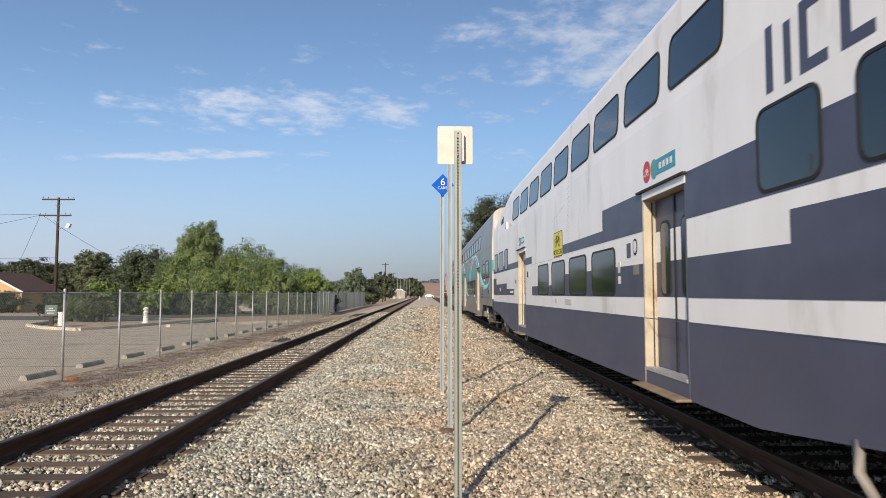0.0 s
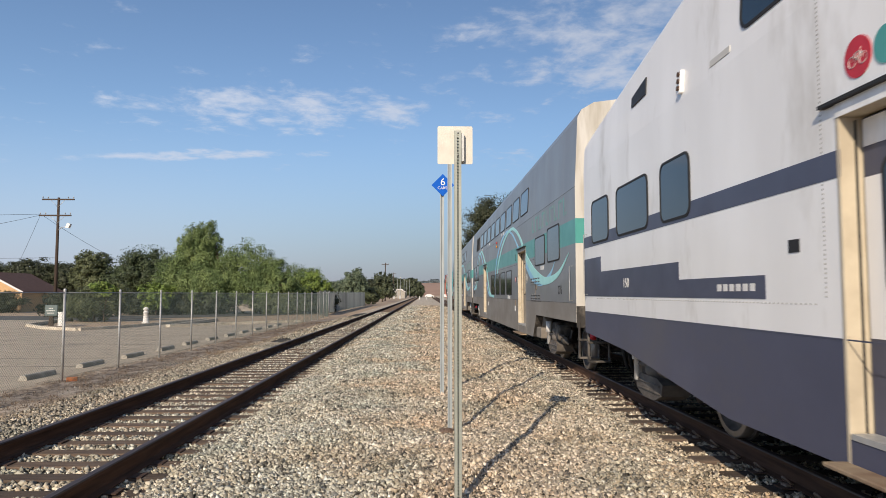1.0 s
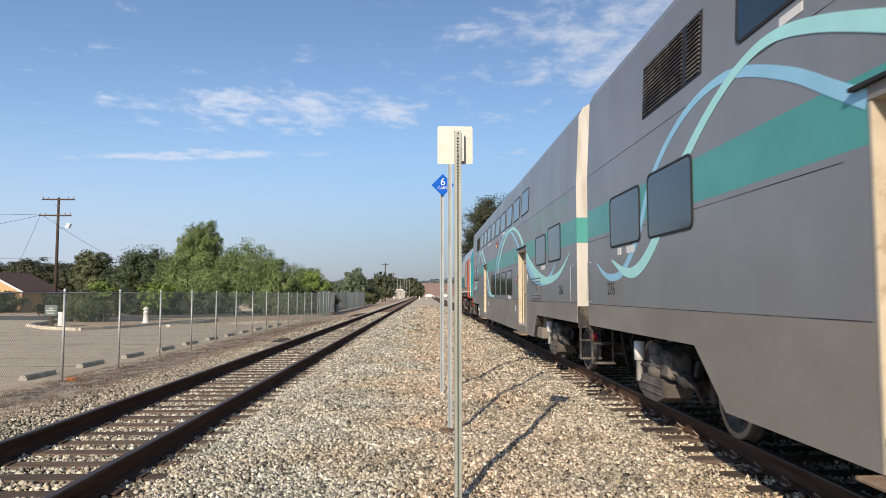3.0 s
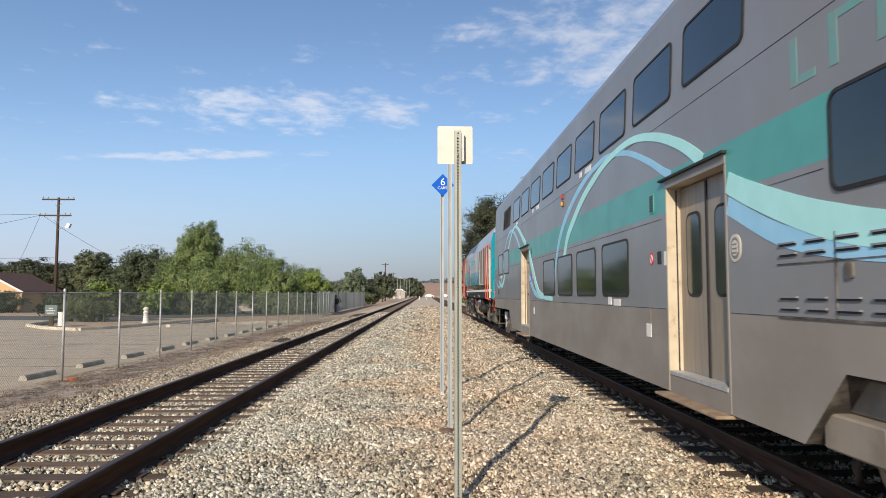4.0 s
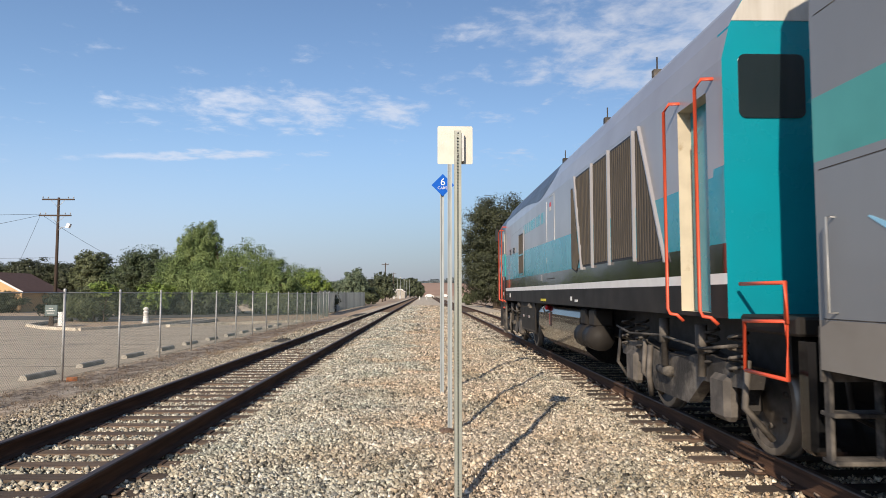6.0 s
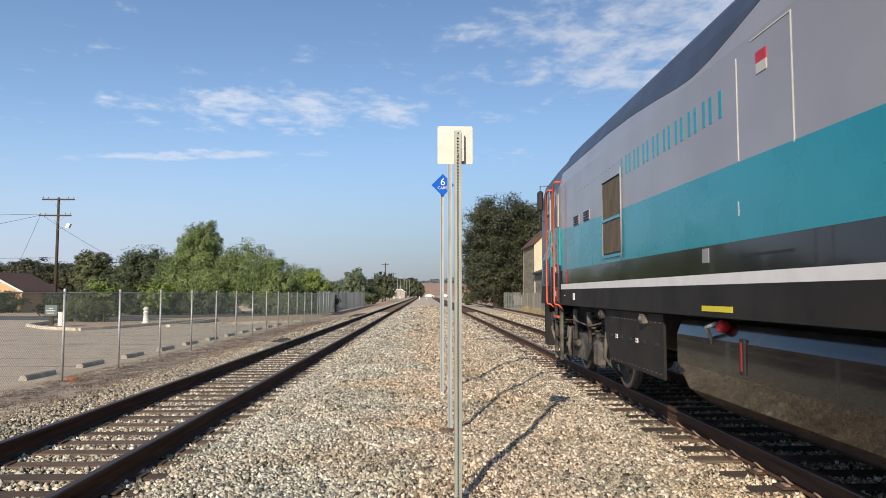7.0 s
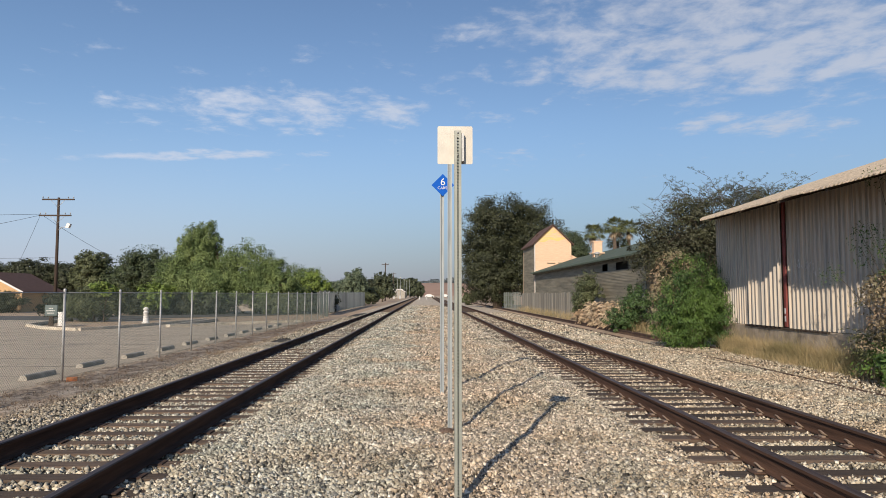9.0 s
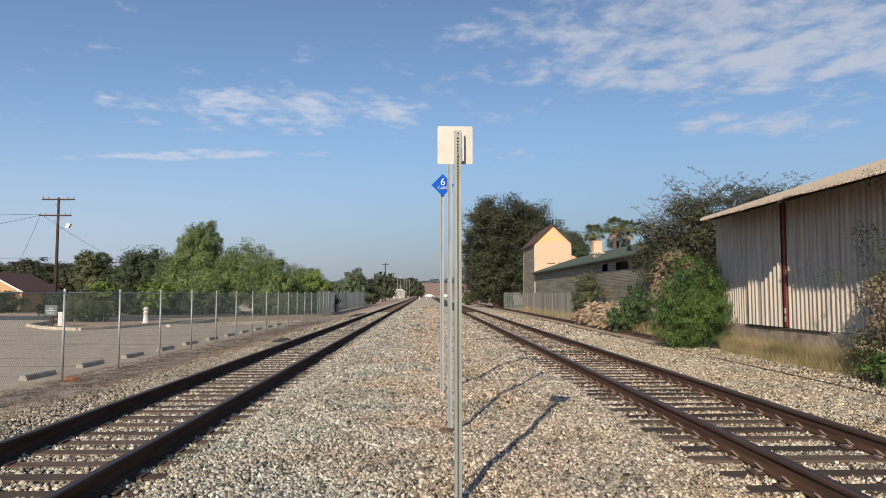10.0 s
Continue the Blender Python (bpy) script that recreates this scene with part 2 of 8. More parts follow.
MAT_TIE = material("creosoted_timber", (0.085, 0.055, 0.038), (0.16, 0.115, 0.08), rough=0.9, scale=4.0, stretch=(0.6, 9, 9), bump=0.8, bscale=10, vary=0.35)
MAT_RAIL = material("rusty_rail_steel", (0.115, 0.064, 0.042), (0.065, 0.038, 0.027), rough=0.9, metal=0.0, spec=0.15, scale=3.0, stretch=(6, 0.4, 6), bump=0.3, bscale=20)
MAT_RAILTOP = material("worn_rail_head", (0.10, 0.07, 0.058), (0.06, 0.042, 0.036), rough=0.55, metal=0.25, scale=2.0, stretch=(10, 0.3, 4))
MAT_RUST = material("thick_rust", (0.10, 0.055, 0.035), (0.05, 0.03, 0.022), rough=0.95, scale=9, bump=0.6, bscale=40)
MAT_CLIP = material("weathered_spring_steel", (0.27, 0.20, 0.15), (0.15, 0.105, 0.08), rough=0.7, scale=9, bump=0.3)
MAT_GALV = material("galvanised_steel", (0.50, 0.50, 0.49), (0.40, 0.40, 0.39), rough=0.5, metal=0.4, scale=14, bump=0.1)
MAT_TUBE = material("dull_zinc_tube", (0.32, 0.335, 0.30), (0.255, 0.27, 0.24), rough=0.55, metal=0.25, scale=9, stretch=(2, 2, 0.5))
MAT_POST = material("weathered_zinc_post", (0.37, 0.405, 0.42), (0.30, 0.33, 0.345), rough=0.6, metal=0.2, scale=6, stretch=(2, 2, 0.4))
MAT_WIRE = material("fence_wire", (0.17, 0.215, 0.19), (0.125, 0.165, 0.145), rough=0.6, metal=0.35, scale=3)
MAT_SIGNBACK = material("bare_sign_back", (0.60, 0.57, 0.50), (0.53, 0.50, 0.44), rough=0.5, metal=0.1, scale=9, dirt=(0.5, 0.46, 0.4), dscale=4, dmix=(0.62, 0.8))
MAT_SIGNGREEN = material("grey_green_sign", (0.13, 0.17, 0.165), (0.11, 0.145, 0.14), rough=0.5, scale=3)
MAT_BLUE = material("sign_blue", (0.002, 0.10, 0.50), (0.002, 0.09, 0.45), rough=0.6, spec=0.15, scale=5)
MAT_WHITE = material("white_paint", (0.76, 0.75, 0.72), (0.70, 0.68, 0.65), rough=0.55, scale=4, bump=0.05)
MAT_DUSTYCAR = material("dusty_pale_car_paint", (0.42, 0.37, 0.33), (0.36, 0.31, 0.275), rough=0.5, scale=2)
MAT_BLACK = material("black_fill", (0.02, 0.02, 0.022), (0.012, 0.012, 0.013), rough=0.6, scale=8)
MAT_BARK = material("grey_bark", (0.13, 0.10, 0.075), (0.07, 0.053, 0.04), rough=0.95, scale=5, stretch=(3, 3, 0.5), bump=0.9, bscale=12)
MAT_POLE = material("dark_timber_pole", (0.075, 0.05, 0.036), (0.04, 0.028, 0.021), rough=0.9, scale=5, stretch=(4, 4, 0.3), bump=0.6)
# vehicles
MAT_GREY = material("grey_car_paint", (0.216, 0.226, 0.238), (0.195, 0.204, 0.216), rough=0.4, scale=1.2, bump=0.35, bscale=1.3, stretch=(1, 1, 0.6), coat=0.15, dirt=(0.205, 0.192, 0.18), dscale=0.9, dmix=(0.5, 0.8))
MAT_ENDPAINT = material("pale_end_paint", (0.58, 0.555, 0.51), (0.49, 0.465, 0.42), rough=0.5, scale=3, stretch=(2, 2, 0.3), dirt=(0.38, 0.345, 0.285), dscale=1.5)
MAT_LINTEL = material("dull_lintel_paint", (0.23, 0.215, 0.195), (0.19, 0.18, 0.16), rough=0.5, scale=3, dirt=(0.24, 0.2, 0.15), dscale=2)
MAT_GREYLOW = material("dusty_lower_panels", (0.262, 0.24, 0.212), (0.225, 0.203, 0.176), rough=0.6, scale=1.6, bump=0.3, bscale=1.3, stretch=(1, 0.6, 1), dirt=(0.2, 0.175, 0.145), dscale=0.8, dmix=(0.45, 0.8))
MAT_TEAL = material("teal_band", (0.075, 0.33, 0.30), (0.065, 0.29, 0.265), rough=0.42, scale=2.0, coat=0.15)
MAT_AQUA = material("aqua_ribbon", (0.42, 0.80, 0.78), (0.39, 0.75, 0.73), rough=0.45, scale=4)
MAT_SKYBLUE = material("light_blue_ribbon", (0.31, 0.60, 0.80), (0.28, 0.56, 0.75), rough=0.45, scale=4)
MAT_CARWHITE = material("weathered_white_car_paint", (0.90, 0.89, 0.87), (0.83, 0.82, 0.80), rough=0.42, scale=1.4, bump=0.35, bscale=1.3, stretch=(1, 1, 0.35), coat=0.2, dirt=(0.54, 0.51, 0.46), dscale=1.3, dmix=(0.56, 0.80))
MAT_NAVY = material("dark_slate_stripe", (0.068, 0.074, 0.118), (0.057, 0.062, 0.10), rough=0.45, scale=2.0, coat=0.1)
MAT_NAVYLOW = material("dusty_slate_lower_panels", (0.076, 0.082, 0.128), (0.064, 0.069, 0.11), rough=0.5, scale=1.6, stretch=(1, 0.6, 1), dirt=(0.115, 0.112, 0.125), dscale=0.8, dmix=(0.5, 0.85))
MAT_ROOFW = material("pale_roof_paint", (0.62, 0.61, 0.58), (0.52, 0.51, 0.48), rough=0.6, scale=2, dirt=(0.4, 0.38, 0.34), dscale=1.2)
MAT_ROOFG = material("grey_roof_paint", (0.33, 0.33, 0.335), (0.29, 0.29, 0.295), rough=0.55, scale=2, dirt=(0.24, 0.23, 0.22), dscale=1.2)
MAT_GLASS = material("dark_tinted_glass", (0.012, 0.02, 0.024), (0.018, 0.026, 0.03), rough=0.04, scale=1, spec=0.8)
MAT_RUBBER = material("black_rubber_gasket", (0.012, 0.012, 0.013), (0.02, 0.02, 0.02), rough=0.7, scale=9)
MAT_STEEL = material("brushed_door_steel", (0.30, 0.262, 0.215), (0.245, 0.213, 0.175), rough=0.42, metal=0.25, scale=3, stretch=(6, 6, 0.4), dirt=(0.25, 0.17, 0.09), dscale=1.6, dmix=(0.58, 0.8))
MAT_JAMB = material("door_jamb_paint", (0.56, 0.485, 0.36), (0.47, 0.40, 0.295), rough=0.5, scale=5, dirt=(0.28, 0.19, 0.10), dscale=4, dmix=(0.6, 0.75))
MAT_STEPRUST = material("rusty_step_steel", (0.20, 0.13, 0.08), (0.27, 0.20, 0.13), rough=0.8, scale=7, bump=0.3, dirt=(0.42, 0.33, 0.2), dscale=3)
MAT_TRUCK = material("grimy_cast_steel", (0.045, 0.04, 0.036), (0.028, 0.025, 0.023), rough=0.8, scale=4, bump=0.4, bscale=25, dirt=(0.18, 0.158, 0.132), dscale=2.4, dmix=(0.46, 0.66))
MAT_TRUCKPALE = material("dusty_cast_steel", (0.155, 0.135, 0.115), (0.075, 0.066, 0.058), rough=0.75, scale=5, bump=0.3, dirt=(0.06, 0.053, 0.047), dscale=3)
MAT_DUSTBOX = material("dusty_tan_box", (0.25, 0.22, 0.18), (0.18, 0.155, 0.125), rough=0.7, scale=3, dirt=(0.14, 0.12, 0.1), dscale=2)
MAT_WHEEL = material("wheel_steel", (0.125, 0.108, 0.094), (0.06, 0.052, 0.046), rough=0.7, scale=6, metal=0.2)
MAT_TREAD = material("polished_wheel_rim", (0.28, 0.255, 0.225), (0.21, 0.19, 0.165), rough=0.4, metal=0.5, scale=6)
MAT_LOCOTEAL = material("loco_teal_paint", (0.003, 0.25, 0.32), (0.003, 0.225, 0.29), rough=0.26, scale=1.4, coat=0.2, bump=0.2, bscale=1.1)
MAT_TEALPOST = material("green_teal_post_paint", (0.02, 0.30, 0.29), (0.018, 0.26, 0.25), rough=0.4, scale=3)
MAT_LOCOGREY = material("loco_grey_paint", (0.30, 0.295, 0.31), (0.27, 0.265, 0.28), rough=0.35, scale=1.2, coat=0.3)
MAT_LOCOBLACK = material("loco_black_paint", (0.007, 0.007, 0.009), (0.010, 0.010, 0.010), rough=0.14, scale=1.5, coat=0.3, spec=0.5, bump=0.25, bscale=1.2, dirt=(0.02, 0.018, 0.016), dscale=1.4, dmix=(0.5, 0.8))
MAT_LOCOFRAME = material("loco_dusty_black", (0.026, 0.023, 0.021), (0.018, 0.016, 0.015), rough=0.6, spec=0.2, scale=2.5, dirt=(0.036, 0.031, 0.026), dscale=1.2, dmix=(0.45, 0.8))
MAT_CABSLATE = material("slate_cab_paint", (0.105, 0.115, 0.14), (0.09, 0.10, 0.122), rough=0.4, scale=2)
# pale base colour paints the sky's reflection onto the cab panes
MAT_SKYGLASS = material("painted_sky_cab_glass", (0.30, 0.36, 0.35), (0.26, 0.32, 0.31), rough=0.08, scale=2, spec=0.8)
MAT_CABROOF = material("dark_cab_roof", (0.05, 0.06, 0.085), (0.042, 0.05, 0.07), rough=0.4, scale=2)
MAT_GRILLE = material("brown_filter_mesh", (0.088, 0.072, 0.054), (0.06, 0.05, 0.038), rough=0.8, scale=8, stretch=(1, 8, 0.5))
MAT_ORANGE = material("orange_red_handrail", (0.72, 0.10, 0.045), (0.62, 0.08, 0.035), rough=0.45, scale=6)
MAT_RED = material("red_paint", (0.55, 0.02, 0.03), (0.45, 0.015, 0.02), rough=0.4, scale=6)
MAT_REDSTEEL2 = material("dull_red_paint", (0.22, 0.025, 0.025), (0.17, 0.02, 0.02), rough=0.5, scale=6)
MAT_YELLOW = material("yellow_sign", (0.78, 0.66, 0.03), (0.72, 0.60, 0.03), rough=0.4, scale=5)
MAT_LENS = material("amber_lens", (0.8, 0.32, 0.02), (0.7, 0.25, 0.02), rough=0.25, scale=8)
MAT_LETTERGREY = material("faded_letter_teal", (0.13, 0.31, 0.29), (0.19, 0.27, 0.265), rough=0.5, scale=4)
# buildings
MAT_SHEET = material("weathered_zinc_sheet", (0.12, 0.112, 0.105), (0.085, 0.08, 0.076), rough=0.5, metal=0.25, scale=2.0, stretch=(2, 2, 0.25), dirt=(0.19, 0.175, 0.155), dscale=0.8, vary=0.15)
MAT_SHEETPALE = material("chalky_zinc_sheet", (0.58, 0.495, 0.395), (0.42, 0.395, 0.35), rough=0.55, metal=0.1, scale=3.5, stretch=(6, 6, 0.14), dirt=(0.25, 0.245, 0.235), dscale=2.2, dmix=(0.50, 0.70), spec=0.3)
MAT_ROOFSHEET = material("lichened_roof_sheet", (0.62, 0.51, 0.38), (0.42, 0.345, 0.26), rough=0.9, scale=11, detail=7, bump=0.5, bscale=18, mix=(0.4, 0.6), dirt=(0.25, 0.21, 0.165), dscale=4.0)
MAT_REDSTEEL = material("red_oxide_steel", (0.22, 0.05, 0.04), (0.15, 0.035, 0.03), rough=0.7, scale=3, bump=0.2)
MAT_SIDING = material("grey_weathered_siding", (0.27, 0.24, 0.175), (0.17, 0.152, 0.11), rough=0.8, scale=1.5, stretch=(1, 0.3, 4), dirt=(0.33, 0.292, 0.21), dscale=0.8)
MAT_CREAM = material("cream_board_paint", (0.76, 0.52, 0.35), (0.66, 0.46, 0.315), rough=0.7, scale=2, stretch=(1, 1, 5), bump=0.3)
MAT_YELLOWBOARD = material("weathered_yellow_boards", (0.74, 0.54, 0.19), (0.72, 0.50, 0.33), rough=0.75, scale=1.2, stretch=(1, 1, 4), mix=(0.42, 0.60), bump=0.3)
# darker cream, painted shade for the joints of the barn boards
MAT_JOINTSHADE = material("board_joint_shade", (0.62, 0.43, 0.29), (0.52, 0.37, 0.25), rough=0.8, scale=3)
MAT_PEACH = material("peach_stucco", (0.62, 0.40, 0.21), (0.55, 0.35, 0.18), rough=0.9, scale=4, bump=0.3)
MAT_SHINGLE = material("brown_shingle", (0.13, 0.07, 0.055), (0.085, 0.048, 0.038), rough=0.9, scale=5, bump=0.6, bscale=25)
MAT_GREENROOF = material("faded_green_roofing", (0.085, 0.115, 0.075), (0.065, 0.088, 0.06), rough=0.85, scale=3, bump=0.3, dirt=(0.13, 0.13, 0.10), dscale=0.7)
MAT_BOARD = material("rusty_fence_boards", (0.22, 0.20, 0.16), (0.30, 0.28, 0.23), rough=0.9, scale=1.6, stretch=(3, 3, 0.4), vary=0.3, dirt=(0.22, 0.10, 0.055), dscale=1.1, dmix=(0.55, 0.7))
MAT_PICKET = material("green_grey_pickets", (0.22, 0.245, 0.225), (0.165, 0.185, 0.165), rough=0.9, scale=2, stretch=(3, 3, 0.4), vary=0.25)
MAT_GREYBOARD = material("bleached_fence_boards", (0.36, 0.38, 0.36), (0.28, 0.30, 0.28), rough=0.9, scale=2, stretch=(3, 3, 0.4), vary=0.25)
# foliage
LEAF_PEPPER = leaf_material("pepper_tree_leaf", (0.16, 0.21, 0.072), (0.09, 0.132, 0.046))
LEAF_DARK = leaf_material("dark_tree_leaf", (0.054, 0.062, 0.032), (0.034, 0.041, 0.023))
LEAF_OAK = leaf_material("broad_dark_leaf", (0.088, 0.102, 0.056), (0.048, 0.060, 0.034))
LEAF_BARNTREE = leaf_material("sombre_broad_leaf", (0.060, 0.068, 0.034), (0.032, 0.038, 0.020))
LEAF_GREENOAK = leaf_material("dense_green_leaf", (0.075, 0.10, 0.048), (0.042, 0.058, 0.03))
LEAF_OLIVE = leaf_material("olive_leaf", (0.115, 0.13, 0.062), (0.07, 0.085, 0.042))
LEAF_TANGLE = leaf_material("tangled_dark_leaf", (0.072, 0.076, 0.040), (0.042, 0.044, 0.026))
LEAF_LIME = leaf_material("bright_leaf", (0.17, 0.23, 0.05), (0.115, 0.17, 0.038))
LEAF_WILLOW = leaf_material("willow_leaf", (0.088, 0.150, 0.034), (0.042, 0.082, 0.021))
LEAF_DEEP = leaf_material("deep_green_leaf", (0.06, 0.105, 0.035), (0.035, 0.065, 0.022))
LEAF_LITTER = leaf_material("brown_litter", (0.24, 0.165, 0.10), (0.10, 0.068, 0.045))
LEAF_DRY = leaf_material("dry_frond", (0.46, 0.37, 0.26), (0.28, 0.20, 0.13))
LEAF_PINK = leaf_material("faded_bougainvillea", (0.29, 0.21, 0.14), (0.13, 0.145, 0.068))
LEAF_STRAW = leaf_material("straw_grass", (0.40, 0.31, 0.17), (0.22, 0.19, 0.095))
LEAF_PALM = leaf_material("palm_frond", (0.19, 0.21, 0.085), (0.12, 0.14, 0.055))
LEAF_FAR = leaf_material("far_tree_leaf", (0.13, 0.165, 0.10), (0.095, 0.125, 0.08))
# green shifted to blue-grey: distance haze is painted into the leaves
LEAF_HAZE = leaf_material("haze_tinted_wood_leaf", (0.12, 0.14, 0.145), (0.095, 0.115, 0.125))


# ---------- mesh helpers ----------
class Shape:
    """Collects corners and faces of one mesh."""

    def __init__(self):
        self.v, self.f, self.m, self.s = [], [], [], []

    def add(self, verts, faces, mi=0, smooth=False):
        o = len(self.v)
        self.v += [tuple(p) for p in verts]
        for q in faces:
            self.f.append([o + i for i in q])
            self.m.append(mi)
            self.s.append(smooth)
        return self

    def box(self, x0, x1, y0, y1, z0, z1, mi=0, c=0.0):
        """A box; with c its corners are cut, so that edges catch the light."""
        if c <= 0:
            return self.add([(x, y, z) for z in (z0, z1) for y in (y0, y1) for x in (x0, x1)],
                            [(0, 2, 3, 1), (4, 5, 7, 6), (0, 1, 5, 4), (2, 6, 7, 3), (0, 4, 6, 2), (1, 3, 7, 5)], mi)
        b = bmesh.new()
        bmesh.ops.create_cube(b, size=1.0)
        for w in b.verts:
            w.co = Vector(((x0 + x1) / 2 + w.co.x * (x1 - x0), (y0 + y1) / 2 + w.co.y * (y1 - y0), (z0 + z1) / 2 + w.co.z * (z1 - z0)))
        bmesh.ops.bevel(b, geom=list(b.edges), offset=c, segments=1, affect="EDGES")
        b.verts.index_update()
        self.add([w.co[:] for w in b.verts], [[w.index for w in q.verts] for q in b.faces], mi)
        b.free()
        return self

    def tube(self, path, radii, n=8, mi=0, caps=True, smooth=True):
        path = [Vector(p) for p in path]
        if not isinstance(radii, (list, tuple)):
            radii = [radii] * len(path)
        vs, fs = [], []
        for i, p in enumerate(path):
            d = (path[min(i + 1, len(path) - 1)] - path[max(i - 1, 0)]).normalized()
            a = d.orthogonal().normalized() if abs(d.z) < 0.95 else d.cross(Vector((1, 0, 0))).normalized()
            if abs(d.z) < 0.95:
                a = d.cross(Vector((0, 0, 1))).normalized()
            e = d.cross(a)
            vs += [p + (a * math.cos(2 * math.pi * k / n) + e * math.sin(2 * math.pi * k / n)) * radii[i] for k in range(n)]
        for i in range(len(path) - 1):
            fs += [(i * n + k, i * n + (k + 1) % n, (i + 1) * n + (k + 1) % n, (i + 1) * n + k) for k in range(n)]
        self.add(vs, fs, mi, smooth)
        if caps:
            o = len(self.v) - len(vs)
            for r in (0, len(path) - 1):
                self.f.append([o + r * n + k for k in range(n)])
                self.m.append(mi)
                self.s.append(False)
        return self

    def lathe(self, axis0, axis1, prof, n=20, mi=0, smooth=True):
        """prof: (distance along the axis 0..1 in metres, radius)."""
        a, b = Vector(axis0), Vector(axis1)
        d = (b - a).normalized()
        u = d.orthogonal().normalized()
        w = d.cross(u)
        vs = [a + d * h + (u * math.cos(2 * math.pi * k / n) + w * math.sin(2 * math.pi * k / n)) * r for h, r in prof for k in range(n)]
        fs = [(i * n + k, i * n + (k + 1) % n, (i + 1) * n + (k + 1) % n, (i + 1) * n + k) for i in range(len(prof) - 1) for k in range(n)]
        self.add(vs, fs, mi, smooth)
        return self

    def extrude(self, poly, place, depth0, depth1, mi=0, back=True):
        """A flat outline given a thickness: place(a, b, depth) puts each corner."""
        n = len(poly)
        vs = [place(a, b, depth1) for a, b in poly] + [place(a, b, depth0) for a, b in poly]
        fs = [list(range(n))] + [(i, (i + 1) % n, n + (i + 1) % n, n + i) for i in range(n)]
        if back:
            fs.append(list(range(2 * n - 1, n - 1, -1)))
        return self.add(vs, fs, mi)

    def mesh(self, name, mats):
        me = bpy.data.meshes.new(name)
        me.from_pydata(self.v, [], self.f)
        for m in (mats if isinstance(mats, (list, tuple)) else [mats]):
            me.materials.append(m)
        me.polygons.foreach_set("material_index", self.m)
        me.polygons.foreach_set("use_smooth", self.s)
        me.update()
        b = bmesh.new()
        b.from_mesh(me)
        bmesh.ops.recalc_face_normals(b, faces=b.faces)
        b.to_mesh(me)
        b.free()
        return me


def part(name, shape, mats, parent, label=""):
    ob = new(name, shape if isinstance(shape, bpy.types.Mesh) else shape.mesh(name, mats))
    ob.parent = parent
    return tagged(ob, label) if label else ob


def thing(name, shape, mats, label, category, group="", kind="", at=None):
    ob = new(name, shape.mesh(name, mats) if shape is not None else None)
    if at is not None:
        ob.matrix_basis = at
    return tagged(ob, label, category, group, kind)


def quads_mesh(name, co, mat, per=4, faces=None):
    """A mesh of many loose pieces: co has shape (pieces, corners, 3)."""
    n, k = co.shape[0], co.shape[1]
    faces = np.array(faces if faces is not None else [range(k)])
    me = bpy.data.meshes.new(name)
    idx = (np.arange(n)[:, None, None] * k + faces[None]).reshape(-1)
    w = faces.shape[1]
    me.vertices.add(n * k)
    me.vertices.foreach_set("co", co.reshape(-1).astype(np.float32))
    me.loops.add(len(idx))
    me.loops.foreach_set("vertex_index", idx.astype(np.int32))
    me.polygons.add(len(idx) // w)
    me.polygons.foreach_set("loop_start", np.arange(0, len(idx), w, dtype=np.int32))
    me.materials.append(mat)
    me.update(calc_edges=True)
    me.validate()
    return me


def lettering(body, size, mat, parent, place, name="lettering", extrude=0.0015):
    """Words in the built-in font, as a mesh; place is a pose in the parent's space."""
    cu = bpy.data.curves.new(name, "FONT")
    cu.body, cu.size, cu.extrude, cu.align_x, cu.align_y = body, size, extrude, "CENTER", "CENTER"
    tmp = new("tmp", cu)
    me = bpy.data.meshes.new_from_object(tmp.evaluated_get(bpy.context.evaluated_depsgraph_get()))
    bpy.data.objects.remove(tmp)
    me.name = name
    me.materials.clear()
    me.materials.append(mat)
    ob = part(name, me, None, parent)
    ob.matrix_basis = place
    return ob


def rounded(u0, u1, z0, z1, r, n=4):
    out = []
    for cu, cz, a0 in ((u1 - r, z1 - r, 0), (u0 + r, z1 - r, 90), (u0 + r, z0 + r, 180), (u1 - r, z0 + r, 270)):
        out += [(cu + r * math.cos(radians(a0 + 90 * k / n)), cz + r * math.sin(radians(a0 + 90 * k / n))) for k in range(n + 1)]
    return out


def smooth_line(pts, step=8):
    out = []
    for i in range(len(pts) - 1):
        p0, p1, p2, p3 = (Vector(pts[max(0, min(len(pts) - 1, k))]) for k in (i - 1, i, i + 1, i + 2))
        for k in range(step):
            t = k / step
            out.append(0.5 * ((2 * p1) + (p2 - p0) * t + (2 * p0 - 5 * p1 + 4 * p2 - p3) * t * t + (3 * p1 - p0 - 3 * p2 + p3) * t ** 3))
    return out + [Vector(pts[-1])]


# ---------- ground ----------
LEFT_TRACK, RIGHT_TRACK, HALF = -3.54, 4.03, 0.752


def bed_height(x):
    pts = [(-6.7, -0.15), (-6.2, -0.12), (-5.4, -0.03), (-4.9, -0.055), (-2.5, -0.055), (-2.2, 0.0), (-1.6, 0.03), (0.3, 0.035), (2.0, 0.02), (2.65, -0.055), (5.5, -0.055),
           (6.3, -0.02), (7.4, -0.04), (10.6, -0.03)]
    return float(np.interp(x, [p[0] for p in pts], [p[1] for p in pts]))


def bed_wave(x, y):
    """Slow humps and hollows of the ballast between the tracks."""
    w = np.clip((2.1 - np.abs(x)) / 0.8, 0, 1)
    return w * (0.035 * np.sin(1.7 * x + 1.1 * y) + 0.028 * np.sin(2.6 * x - 1.9 * y + 1.0) + 0.012 * np.sin(5.1 * x + 3.7 * y))


